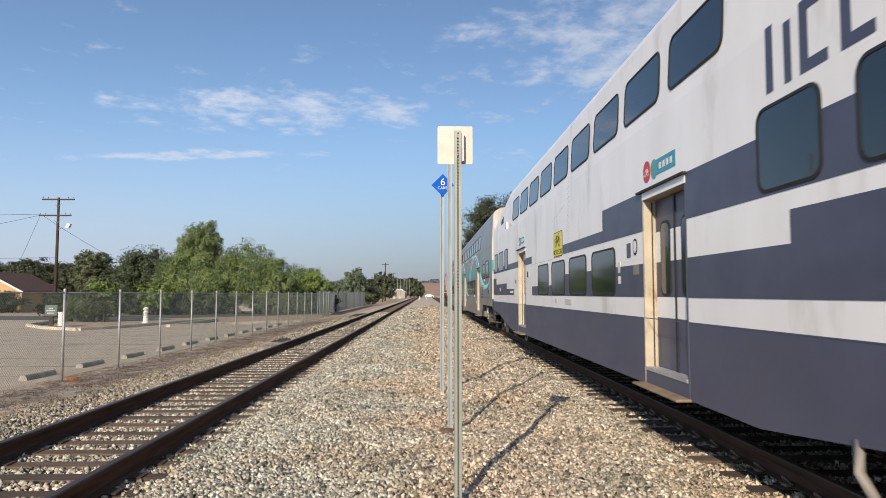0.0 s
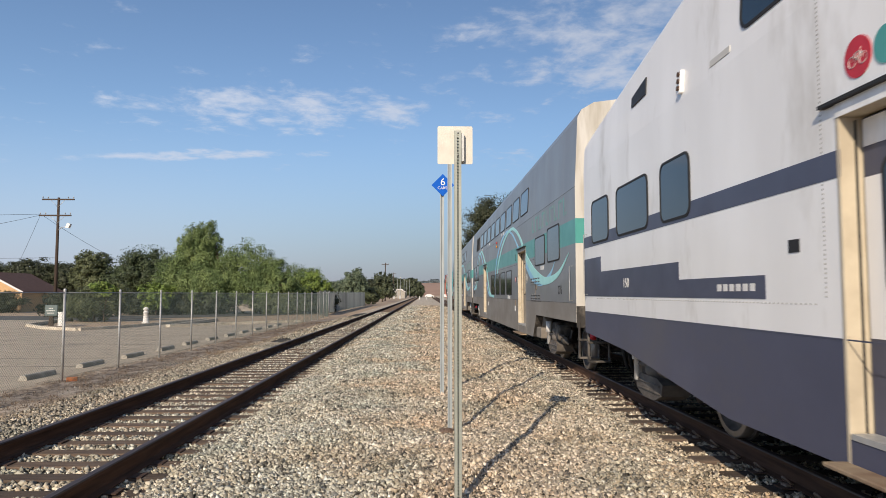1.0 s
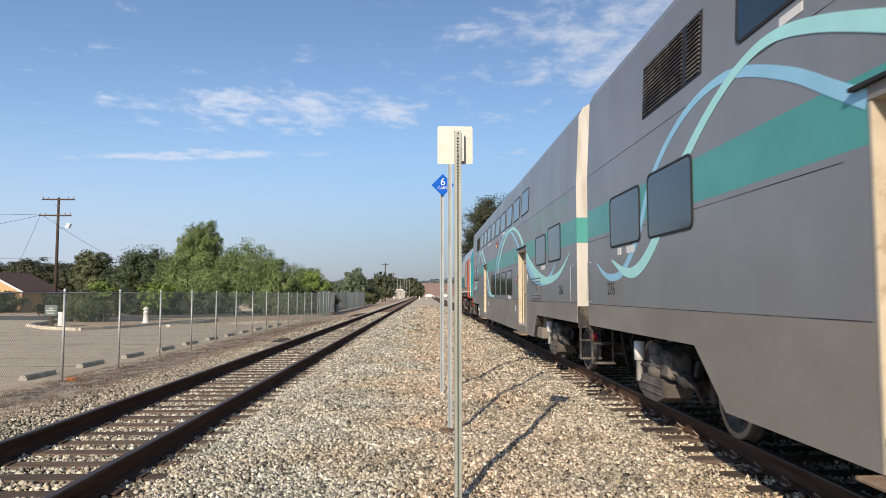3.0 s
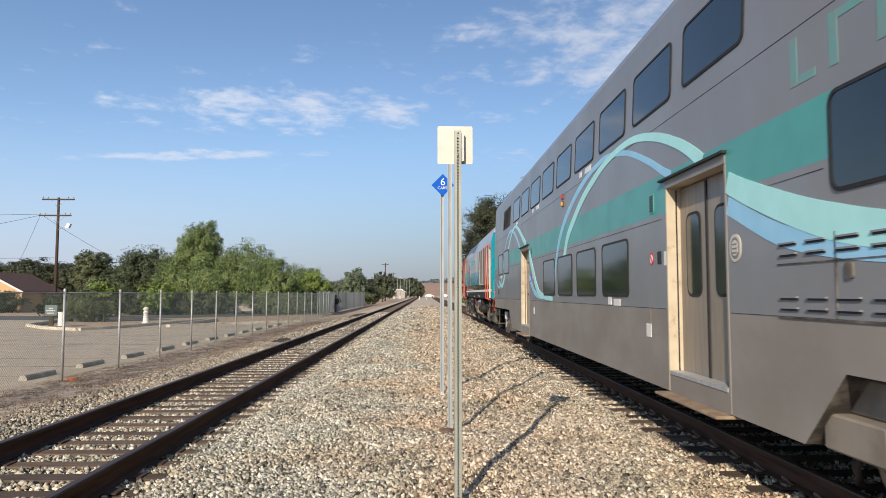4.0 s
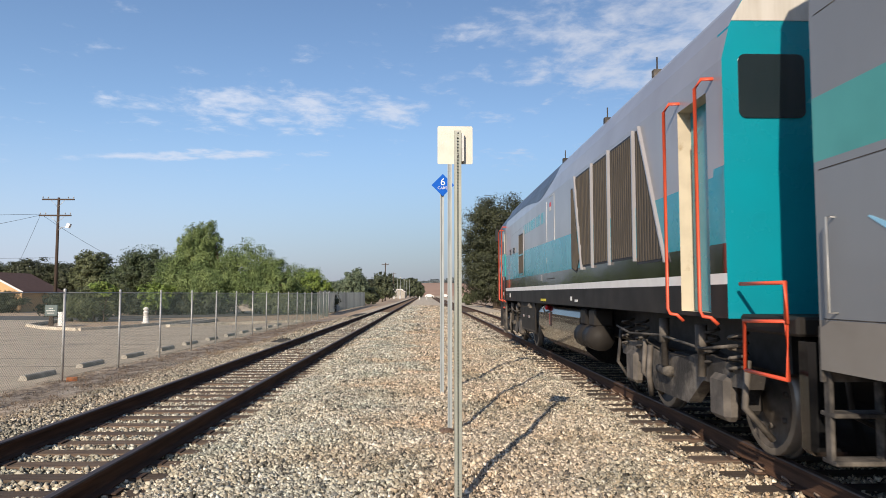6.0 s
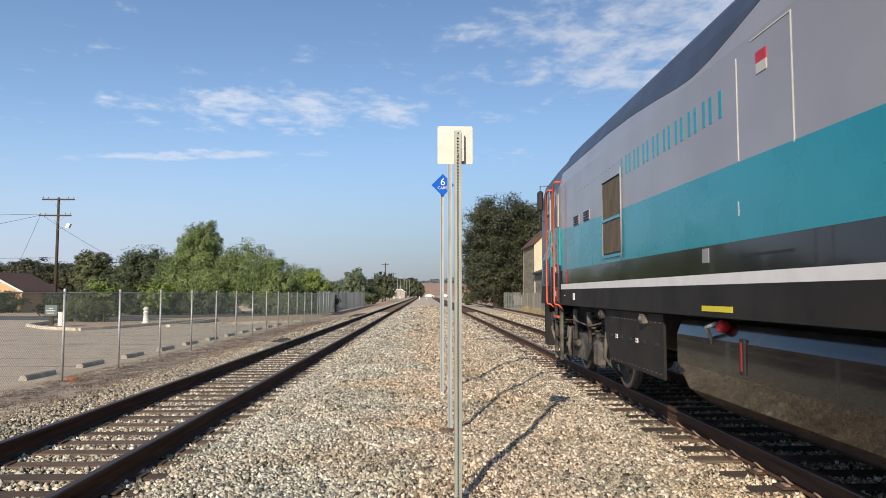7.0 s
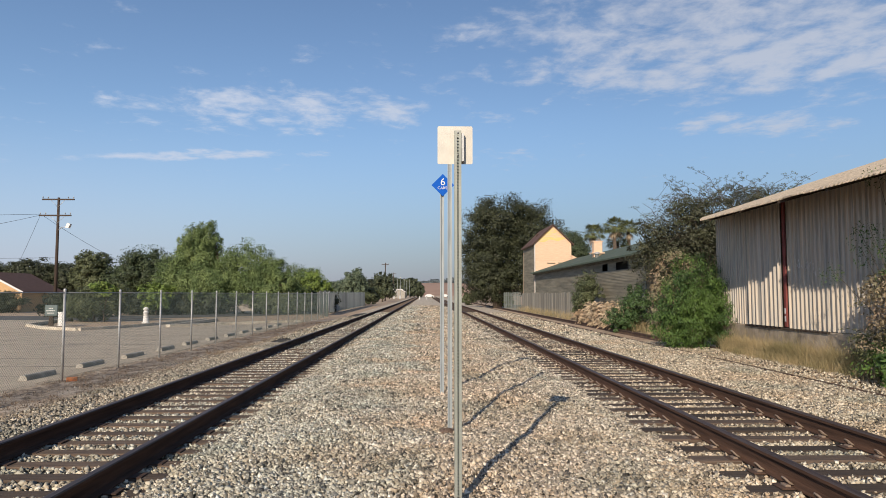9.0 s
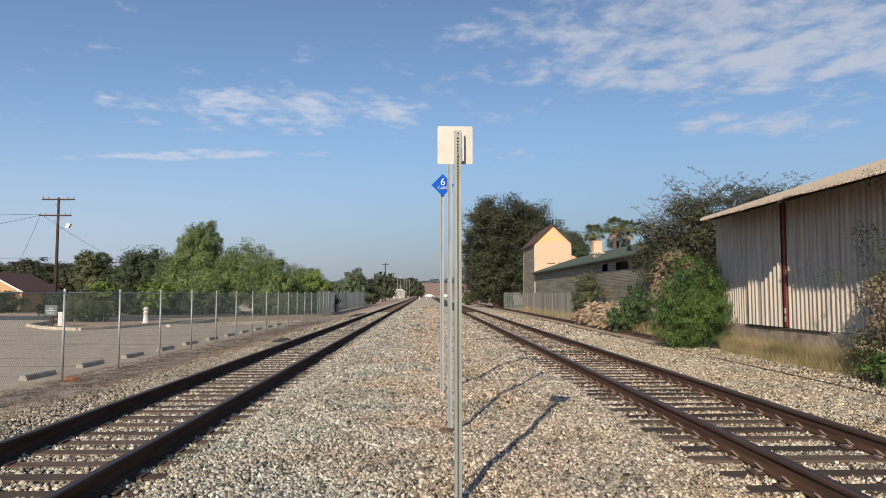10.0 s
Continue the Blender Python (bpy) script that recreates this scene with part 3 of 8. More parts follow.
LOT_EDGE = [(-7.75, -20), (-7.75, 43.2), (-11.5, 39.7), (-13.6, 36.6), (-13.9, 47.0), (-14.7, 47.0), (-15.6, 37.0), (-16.2, 34.6), (-16.7, 33.4), (-19.1, 34.9), (-21.7, 38.0), (-24.0, 46.6), (-60, 49), (-60, -20)]


def make_ground():
    s = Shape()
    R = 2500
    s.add([(-R, -R, -0.16), (R, -R, -0.16), (R, R, -0.16), (-R, R, -0.16)], [(0, 1, 2, 3)])
    thing("ground", s, MAT_DIRT, "dry bare dirt reaching to the horizon", "ground", kind="structure")
    # gravel bed under both tracks
    s = Shape()
    xs = [-6.0 + 0.35 * i for i in range(40)]
    ys = [-150, -60, -10, 0] + [2 + 0.4 * i for i in range(70)] + [30 + 1.0 * i for i in range(20)] + [60, 80, 120, 200, 400]
    vs = [(x, y, bed_height(x) + float(bed_wave(x, y)) + (0.02 * noise.noise((x * 1.3, y * 1.3, 0)) if 0 < i < len(xs) - 1 else 0)) for y in ys for i, x in enumerate(xs)]
    n = len(xs)
    s.add(vs, [(j * n + i, j * n + i + 1, (j + 1) * n + i + 1, (j + 1) * n + i) for j in range(len(ys) - 1) for i in range(n - 1)], smooth=True)
    # only the stretch under dense loose stones takes the gap-shaded colour
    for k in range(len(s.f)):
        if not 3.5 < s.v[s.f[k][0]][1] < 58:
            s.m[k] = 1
    thing("ballast", s, [MAT_BEDSHADED, MAT_BEDFAR], "bed of crushed-stone ballast under the tracks, its colour darkened for the shade between loose stones", "gravel", kind="structure")
    # parking lot and the road behind it
    s = Shape()
    s.add([(x, y, -0.11) for x, y in LOT_EDGE], [range(len(LOT_EDGE))])
    thing("parking_lot", s, MAT_ASPHALT, "sun-bleached worn asphalt parking lot", "parking lot", kind="structure")
    # beaten dirt between the fence and the ballast
    s = Shape()
    ys = [-20 + 0.5 * k for k in range(136)]
    xs = [-7.76, -7.4, -7.05, -6.7, -6.35, -5.98]
    zs = [-0.111, -0.112, -0.118, -0.125, -0.10, -0.075]
    s.add([(x + (0.05 * noise.noise((y * 1.7, 3.3, 0)) if 0 < i < 5 else 0), y, z + (0.022 * noise.noise((x * 2.1, y * 1.3, 5.0)) if 0 < i < 5 else 0)) for y in ys for i, (x, z) in enumerate(zip(xs, zs))],
          [(j * 6 + i, j * 6 + i + 1, j * 6 + i + 7, j * 6 + i + 6) for j in range(len(ys) - 1) for i in range(5)], smooth=True)
    thing("dirt_verge", s, MAT_VERGE, "brown littered dirt strip beside the fence", "dirt", kind="structure")
    s = Shape()
    s.add([(-90, 52, -0.13), (-24, 47, -0.13), (-12, 58, -0.13), (-12, 66, -0.13), (-26, 55, -0.13), (-90, 62, -0.13)], [range(6)])
    thing("road", s, MAT_ROAD, "dark asphalt side road behind the lot", "road", kind="structure")


make_ground()


def loose_stones(areas):
    """Crushed stone: eight-cornered chips lying at random."""
    rng = np.random.default_rng(5)
    cube = np.array([(x, y, z) for z in (-1, 1) for y in (-1, 1) for x in (-1, 1)], float)
    tri = [(0, 2, 3), (0, 3, 1), (4, 5, 7), (4, 7, 6), (0, 1, 5), (0, 5, 4), (2, 6, 7), (2, 7, 3), (0, 4, 6), (0, 6, 2), (1, 3, 7), (1, 7, 5)]
    alls = []
    for x0, x1, y0, y1, dens, size, gap in areas:
        n = int((x1 - x0) * (y1 - y0) * dens)
        px, py = rng.uniform(x0, x1, n), rng.uniform(y0, y1, n)
        if gap:
            ph = (py / 0.5) % 1.0
            keep = ((ph > 0.235) & (ph < 0.765)) | (rng.random(n) < 0.015)
            px, py = px[keep], py[keep]
            n = len(px)
        c = cube[None] * (1 + rng.uniform(-0.5, 0.15, (n, 8, 1))) + rng.uniform(-0.38, 0.38, (n, 8, 3))
        c = c * (size * rng.uniform(0.6, 1.35, (n, 1, 1)) * 0.5) * rng.uniform(0.5, 1.15, (n, 1, 3))
        q = rng.normal(size=(n, 4)); q /= np.linalg.norm(q, axis=1)[:, None]
        w, x, y, z = q.T
        rot = np.stack([1 - 2 * (y * y + z * z), 2 * (x * y - z * w), 2 * (x * z + y * w), 2 * (x * y + z * w), 1 - 2 * (x * x + z * z), 2 * (y * z - x * w),
                        2 * (x * z - y * w), 2 * (y * z + x * w), 1 - 2 * (x * x + y * y)], 1).reshape(n, 3, 3)
        c = np.einsum("nij,nkj->nki", rot, c)
        pz = np.array([bed_height(v) for v in px]) + bed_wave(px, py) + rng.uniform(-0.2, 0.35, n) * size + 0.008
        alls.append(c + np.stack([px, py, pz], 1)[:, None, :])
    me = quads_mesh("ballast_stones", np.concatenate(alls), MAT_STONE, faces=tri)
    tagged(new("ballast_stones", me), "loose pale grey and tan crushed stones", "gravel", kind="stuff")


loose_stones([(-2.35, 2.8, -5.0, 4.2, 170, 0.045, 0), (-2.6, -2.15, 5.0, 30.0, 150, 0.036, 0), (-2.35, 2.8, 4.2, 9.0, 1650, 0.033, 0), (-2.35, 2.8, 9.0, 14.0, 1050, 0.037, 0), (-2.35, 2.8, 14.0, 24.0, 560, 0.045, 0), (-2.1, 2.6, 24.0, 46.0, 150, 0.068, 0),
              (-4.95, -2.15, 5.0, 17.0, 800, 0.036, 1), (-5.55, -4.9, 6.5, 24.0, 800, 0.036, 0), (-6.6, -5.5, 7.5, 26.0, 420, 0.034, 0), (-7.5, -6.5, 9.0, 26.0, 70, 0.034, 0), (2.6, 5.55, 4.5, 17.0, 800, 0.036, 1),
              (5.5, 7.65, 7.5, 16.0, 900, 0.034, 0), (5.5, 7.65, 16.0, 26.0, 480, 0.042, 0), (7.6, 8.95, 9.5, 24.0, 260, 0.034, 0),
              (-4.95, -2.15, 32.0, 62.0, 100, 0.07, 1), (2.6, 5.55, 32.0, 62.0, 100, 0.07, 1), (-2.3, 2.7, 46, 90, 34, 0.12, 0), (5.5, 7.4, 26, 60, 110, 0.075, 0), (-6.0, -4.9, 26, 50, 90, 0.07, 0), (-4.95, -2.15, 17.0, 32.0, 320, 0.048, 1), (2.6, 5.55, 17.0, 32.0, 320, 0.048, 1)])


# ---------- tracks ----------
def rail_shape(y0, y1, old=False):
    prof = [(-0.075, -0.018), (-0.075, -0.006), (-0.02, 0.010), (-0.011, 0.03), (-0.010, 0.115), (-0.018, 0.124), (-0.036, 0.130), (-0.037, 0.158), (-0.03, 0.17), (0.03, 0.17), (0.037, 0.158),
            (0.036, 0.130), (0.018, 0.124), (0.010, 0.115), (0.011, 0.03), (0.02, 0.010), (0.075, -0.006), (0.075, -0.018)]
    s = Shape()
    n = len(prof)
    vs = [(x, y, z) for y in (y0, y1) for x, z in prof]
    for i in range(n):
        s.add([vs[i], vs[(i + 1) % n], vs[n + (i + 1) % n], vs[n + i]], [(0, 1, 2, 3)], 1 if i in (7, 8, 9) and not old else 0)
    return s


TIE_MESH = Shape().box(-1.30, 1.30, -0.11, 0.11, -0.17, 0.0, c=0.012).mesh("sleeper", MAT_TIE)
TIE_MESH_DARK = Shape().box(-1.30, 1.30, -0.115, 0.115, -0.17, 0.0, c=0.012).mesh("sleeper", MAT_TIEDARK)
PLATE_MESH = Shape().box(-0.19, 0.19, -0.09, 0.09, 0.0, 0.014, c=0.003).mesh("tie_plate", MAT_RUST)


def clip_mesh():
    """Spring clip with its curled end, holding the foot of the rail."""
    s = Shape()
    # an open hoop standing beside the rail, its toe pressed on the foot
    pts = [(0.050, -0.040, 0.026), (0.085, -0.046, 0.040)]
    pts += [(0.105 + 0.030 * math.sin(a), -0.044 * math.cos(a), 0.052 + 0.034 * math.sin(a)) for a in [k * math.pi / 7 for k in range(8)]]
    pts += [(0.085, 0.040, 0.040), (0.060, 0.030, 0.026)]
    s.tube(pts, 0.0105, n=5)
    s.box(0.085, 0.135, -0.05, 0.05, 0.0, 0.03, c=0.008)
    s.tube([(-x, -y, z) for x, y, z in pts], 0.0105, n=5)
    s.box(-0.135, -0.085, -0.05, 0.05, 0.0, 0.03, c=0.008)
    return s.mesh("rail_clip", MAT_CLIP)


CLIP_MESH = clip_mesh()


def track(cx, label, clips):
    root = thing("railway_track", None, None, label, "railway track", "pair of main tracks", "structure", at=pose(cx, 0, 0))
    for side in (-HALF, HALF):
        r = part("rail", rail_shape(-150, 420), [MAT_RAIL, MAT_RAILTOP], root, "rusty steel rail with a worn head")
        r.location = (side, 0, 0.0)
    rnd = random.Random(cx)
    for i in range(-8, 120):
        y = 0.5 * i
        t = part("sleeper", TIE_MESH_DARK if clips else TIE_MESH, None, root)
        t.matrix_basis = pose(rnd.uniform(-0.04, 0.04), y + rnd.uniform(-0.02, 0.02), -0.020 + rnd.uniform(-0.012, 0.008), rnd.uniform(-0.6, 0.6), rnd.uniform(-0.5, 0.5), rnd.uniform(-1.2, 1.2))
        if 6 < i < 44:
            for side in (-HALF, HALF):
                p = part("tie_plate", PLATE_MESH, None, root)
                p.location = (side, y, -0.024)
                if clips:
                    c = part("rail_clip", CLIP_MESH, None, root)
                    c.matrix_basis = Matrix.LocRotScale((side, y, -0.022), None, (1.0, 1.0, 1.0))
    s = Shape()
    for i in [*range(-290, -8), *range(120, 560)]:
        s.box(-1.3, 1.3, 0.5 * i - 0.11, 0.5 * i + 0.11, -0.12, -0.025)
    tagged(part("distant_sleepers", s, MAT_TIEDARK if clips else MAT_TIE, root), kind="stuff")


track(LEFT_TRACK, "rusty main track on dark timber sleepers", False)
track(RIGHT_TRACK, "rusty main track with spring clips on timber sleepers", True)


def siding():
    root = thing("disused_siding", None, None, "two thin rusty rails half sunk in gravel and dirt", "railway track", kind="structure", at=pose(0, 0, 0))
    for x, z in ((7.60, -0.172), (9.02, -0.15)):
        r = part("rail", rail_shape(-10, 150, True), MAT_RUST, root)
        r.matrix_basis = pose(x, 0, z)


siding()


# ---------- the train ----------
FACE = 1.47
SPEED, SLOWING, EASE = 14.83, 0.9525, 0.0075
CAR_PITCH, LOCO_LENGTH, FIRST_END = 25.65, 19.2, 25.39


def travelled(t):
    """Metres rolled since the start: steady braking with a slight unevenness."""
    uneven = float(np.interp(t, [0, 0.5, 1, 1.5, 2, 2.5, 4, 4.5, 5, 5.5, 7, 7.5, 8.5, 10], [0, 0.25, 0.10, 0.0, 0.12, 0.02, -0.15, -0.12, 0, 0, -0.08, -0.03, 0, 0]))
    return SPEED * t - SLOWING * t * t / 2 + EASE * t ** 3 / 6 + uneven


# each vehicle's own space: y runs from its far end (0) towards its leading end (minus); u = -y
class Side:
    """Places outlines (u, z) on the flank that faces the platform side."""

    def __init__(self, inset, openings=()):
        self.inset, self.openings = inset, openings

    def __call__(self, u, z, proud):
        return (-FACE + self.inset(z, u) - proud, -u, z)

    def decal(self, name, poly, mat, parent, proud=0.004, label="", mirror=False):
        return part(name, Shape().extrude(poly, self, 0.0, proud, back=False), mat, parent, label)

    def window(self, parent, u0, u1, z0, z1, r=0.09, label=""):
        fr = Shape()
        outer, inner = rounded(u0, u1, z0, z1, r), rounded(u0 + 0.026, u1 - 0.026, z0 + 0.026, z1 - 0.026, r * 0.85)
        n = len(outer)
        vs = [self(a, b, 0.010) for a, b in outer] + [self(a, b, 0.014) for a, b in inner] + [self(a, b, 0.0) for a, b in outer] + [self(a, b, 0.004) for a, b in inner]
        for k in range(n):
            j = (k + 1) % n
            fr.add([vs[k], vs[j], vs[n + j], vs[n + k]], [(0, 1, 2, 3)])
            fr.add([vs[k], vs[j], vs[2 * n + j], vs[2 * n + k]], [(0, 1, 2, 3)])
            fr.add([vs[n + k], vs[n + j], vs[3 * n + j], vs[3 * n + k]], [(0, 1, 2, 3)])
        w = part("window", fr, MAT_RUBBER, parent, label)
        part("pane", Shape().extrude(inner, self, 0.0, 0.008, back=False), MAT_GLASS, w)
        return w

    def ribbon(self, name, pts, widths, mat, parent, proud=0.006):
        line = smooth_line(pts, 18)
        ws = np.interp(np.linspace(0, len(pts) - 1, len(line)), range(len(pts)), widths)
        left, right = [], []
        for i, p in enumerate(line):
            d = (line[min(i + 1, len(line) - 1)] - line[max(i - 1, 0)]).normalized()
            nrm = Vector((-d.y, d.x)) * ws[i] / 2
            left.append(p + nrm)
            right.append(p - nrm)
        s = Shape()
        for i in range(len(line) - 1):
            if any(h[0] - 0.06 < line[i].x < h[1] + 0.02 and line[i].y < h[3] + 0.12 for h in self.openings):
                if s.f:
                    part(name, s, mat, parent)
                    s = Shape()
                continue
            s.add([self(*left[i], proud), self(*left[i + 1], proud), self(*right[i + 1], proud), self(*right[i], proud)], [(0, 1, 2, 3)])
            for e in (left, right):
                s.add([self(*e[i], proud), self(*e[i + 1], proud), self(*e[i + 1], 0.0), self(*e[i], 0.0)], [(0, 1, 2, 3)])
        return part(name, s, mat, parent)


def shell(us, rows, row_mats, bottom, inset, roof, holes, depth=0.19, cornice=2, roof_mat=lambda u: 3):
    """The body: flanks in rows of panels with pockets for doors, a roof, ends and an underside.
    roof: points (inset, height) above the last row; holes: (u0, u1, z0, z1)."""
    us = sorted(set(us) | {h[0] for h in holes} | {h[1] for h in holes})
    rows = sorted(set(rows) | {h[2] for h in holes} | {h[3] for h in holes})
    s = Shape()
    rings = []
    for u in us:
        near = [(-FACE + inset(z, u), max(z, bottom(u))) for z in rows]
        top = [(-FACE + i, z) for i, z in roof(u)]
        ring = near + top
        rings.append([(x, -u, z) for x, z in ring] + [(-x, -u, z) for x, z in reversed(ring)])
    nr, n = len(rows), len(rings[0])
    for a in range(len(us) - 1):
        um = (us[a] + us[a + 1]) / 2
        for k in range(n):
            j = (k + 1) % n
            k2 = k if k < n // 2 else n - 2 - k
            mi = 0
            if 0 <= k2 < nr - 1:
                zm = (rows[k2] + rows[k2 + 1]) / 2
                mi = row_mats(um, zm)
                if k < nr - 1 and any(h[0] < um < h[1] and h[2] < zm < h[3] for h in holes):
                    continue
                if rows[k2 + 1] <= min(bottom(us[a]), bottom(us[a + 1])) + 1e-6:
                    continue
            elif k2 >= nr - 1:
                mi = 0 if k2 < nr - 1 + cornice else roof_mat(um)
            else:
                mi = 4
            s.add([rings[a][k], rings[a + 1][k], rings[a + 1][j], rings[a][j]], [(0, 1, 2, 3)], mi)
    for r in (rings[0], rings[-1]):
        s.add(r, [range(n)], 5)
    for u0, u1, z0, z1 in holes:
        x0, x1 = -FACE, -FACE + depth
        s.add([(x0, -u0, z0), (x1, -u0, z0), (x1, -u0, z1), (x0, -u0, z1)], [(0, 1, 2, 3)], 6)
        s.add([(x0, -u1, z0), (x1, -u1, z0), (x1, -u1, z1), (x0, -u1, z1)], [(0, 1, 2, 3)], 6)
        s.add([(x0, -u0, z0), (x1, -u0, z0), (x1, -u1, z0), (x0, -u1, z0)], [(0, 1, 2, 3)], 6)
        s.add([(x0, -u0, z1), (x1, -u0, z1), (x1, -u1, z1), (x0, -u1, z1)], [(0, 1, 2, 3)], 6)
    return s


def side_doors(root, side, u0, u1, z0, z1, leaf_mat, hood_mat, bands=()):
    """Pair of recessed sliding leaves with tall windows, a rain hood and a step."""
    x = -FACE + 0.135
    mid = (u0 + u1) / 2
    for a, b in ((u0 + 0.01, mid - 0.006), (mid + 0.006, u1 - 0.01)):
        s = Shape().box(x, x + 0.04, -b, -a, z0 + 0.01, z1 - 0.01, c=0.006)
        leaf = part("door_leaf", s, leaf_mat, root, "sliding door leaf with a tall window")
        pane = rounded(a + 0.20, b - 0.17, 1.67, 2.46, 0.08)
        rim = rounded(a + 0.17, b - 0.14, 1.64, 2.49, 0.10)
        put = lambda u, z, p: (x - p, -u, z)
        for k0, k1 in bands:
            part("white_band", Shape().box(x - 0.003, x, -b + 0.01, -a - 0.01, k0, k1), MAT_CARWHITE, leaf)
        part("gasket", Shape().extrude(rim, put, 0.0, 0.008), MAT_RUBBER, leaf)
        part("pane", Shape().extrude(pane, put, 0.0, 0.013), MAT_GLASS, leaf)
    part("rubber_seal", Shape().box(x - 0.012, x, -mid - 0.02, -mid + 0.02, z0 + 0.02, z1 - 0.02), MAT_RUBBER, root)
    part("lintel", Shape().extrude([(u0 - 0.03, z1), (u1 + 0.03, z1), (u1 + 0.03, z1 + 0.085), (u0 - 0.03, z1 + 0.085)], side, 0.0, 0.010), hood_mat, root)
    part("door_hood", Shape().extrude([(u0 - 0.16, z1 + 0.085), (u1 + 0.06, z1 + 0.085), (u1 + 0.06, z1 + 0.108), (u0 - 0.16, z1 + 0.108)], side, 0.0, 0.045), MAT_RUBBER, root, "narrow rain hood over the door")
    for u, d in ((u0, 1), (u1, -1)):
        part("jamb_strip", Shape().box(-FACE - 0.006, -FACE + 0.03, min(-u, -u + 0.035 * d), max(-u, -u + 0.035 * d), z0 - 0.18, z1, c=0.004), MAT_JAMB if d > 0 else (MAT_GREYLOW if leaf_mat is MAT_STEEL else MAT_NAVYLOW), root, "door edge strip")
        part("jamb_seal", Shape().box(-FACE + 0.09, -FACE + 0.104, min(-u, -u - 0.006 * d), max(-u, -u - 0.006 * d), z0 + 0.03, z1 - 0.02), MAT_RUBBER, root)
    part("step", Shape().box(-FACE - 0.15, -FACE + 0.15, -u1 - 0.06, -u0 + 0.06, 0.625, 0.655, c=0.008), MAT_STEPRUST, root, "worn rusty step below the door")
    part("kick_panel", Shape().box(-FACE - 0.005, -FACE + 0.02, -u1, -u0, 0.655, z0), MAT_GREYLOW if leaf_mat is MAT_STEEL else MAT_NAVYLOW, root)
    part("sill", Shape().box(-FACE - 0.012, -FACE + 0.17, -u1 + 0.02, -u0 - 0.02, z0, z0 + 0.035), MAT_GALV, root)


WHEELS = []


def wheelset(parent, u, radius=0.42):
    """Two wheels on an axle, turning about the axle; its own origin lies on the axle."""
    s = Shape()
    for sx in (-1, 1):
        a, b = (sx * 0.68, 0, 0), (sx * 0.82, 0, 0)
        s.lathe(a, b, [(0.0, 0.10), (0.0, radius + 0.028), (0.03, radius + 0.026), (0.035, radius)], 24, 0)
        s.lathe(a, b, [(0.035, radius), (0.135, radius - 0.004), (0.138, radius - 0.015), (0.138, radius - 0.07)], 24, 1)
        s.lathe(a, b, [(0.138, radius - 0.07), (0.09, radius - 0.10), (0.07, radius * 0.5), (0.12, 0.17), (0.135, 0.13), (0.17, 0.10), (0.17, 0.0)], 24, 0)
        for k in range(6):
            ang = k * math.pi / 3
            s.lathe((sx * 0.75, 0.24 * math.cos(ang), 0.24 * math.sin(ang)), (sx * 0.80, 0.24 * math.cos(ang), 0.24 * math.sin(ang)), [(0, 0.03), (0.03, 0.03), (0.03, 0.0)], 6, 0)
    s.tube([(-0.7, 0, 0), (0.7, 0, 0)], 0.085, 10, 0)
    ob = part("wheelset", s, [MAT_WHEEL, MAT_TREAD], parent, "steel wheels on their axle")
    ob.location = (0, -u, 0.17 + radius)
    WHEELS.append((ob, u, radius))
    return ob


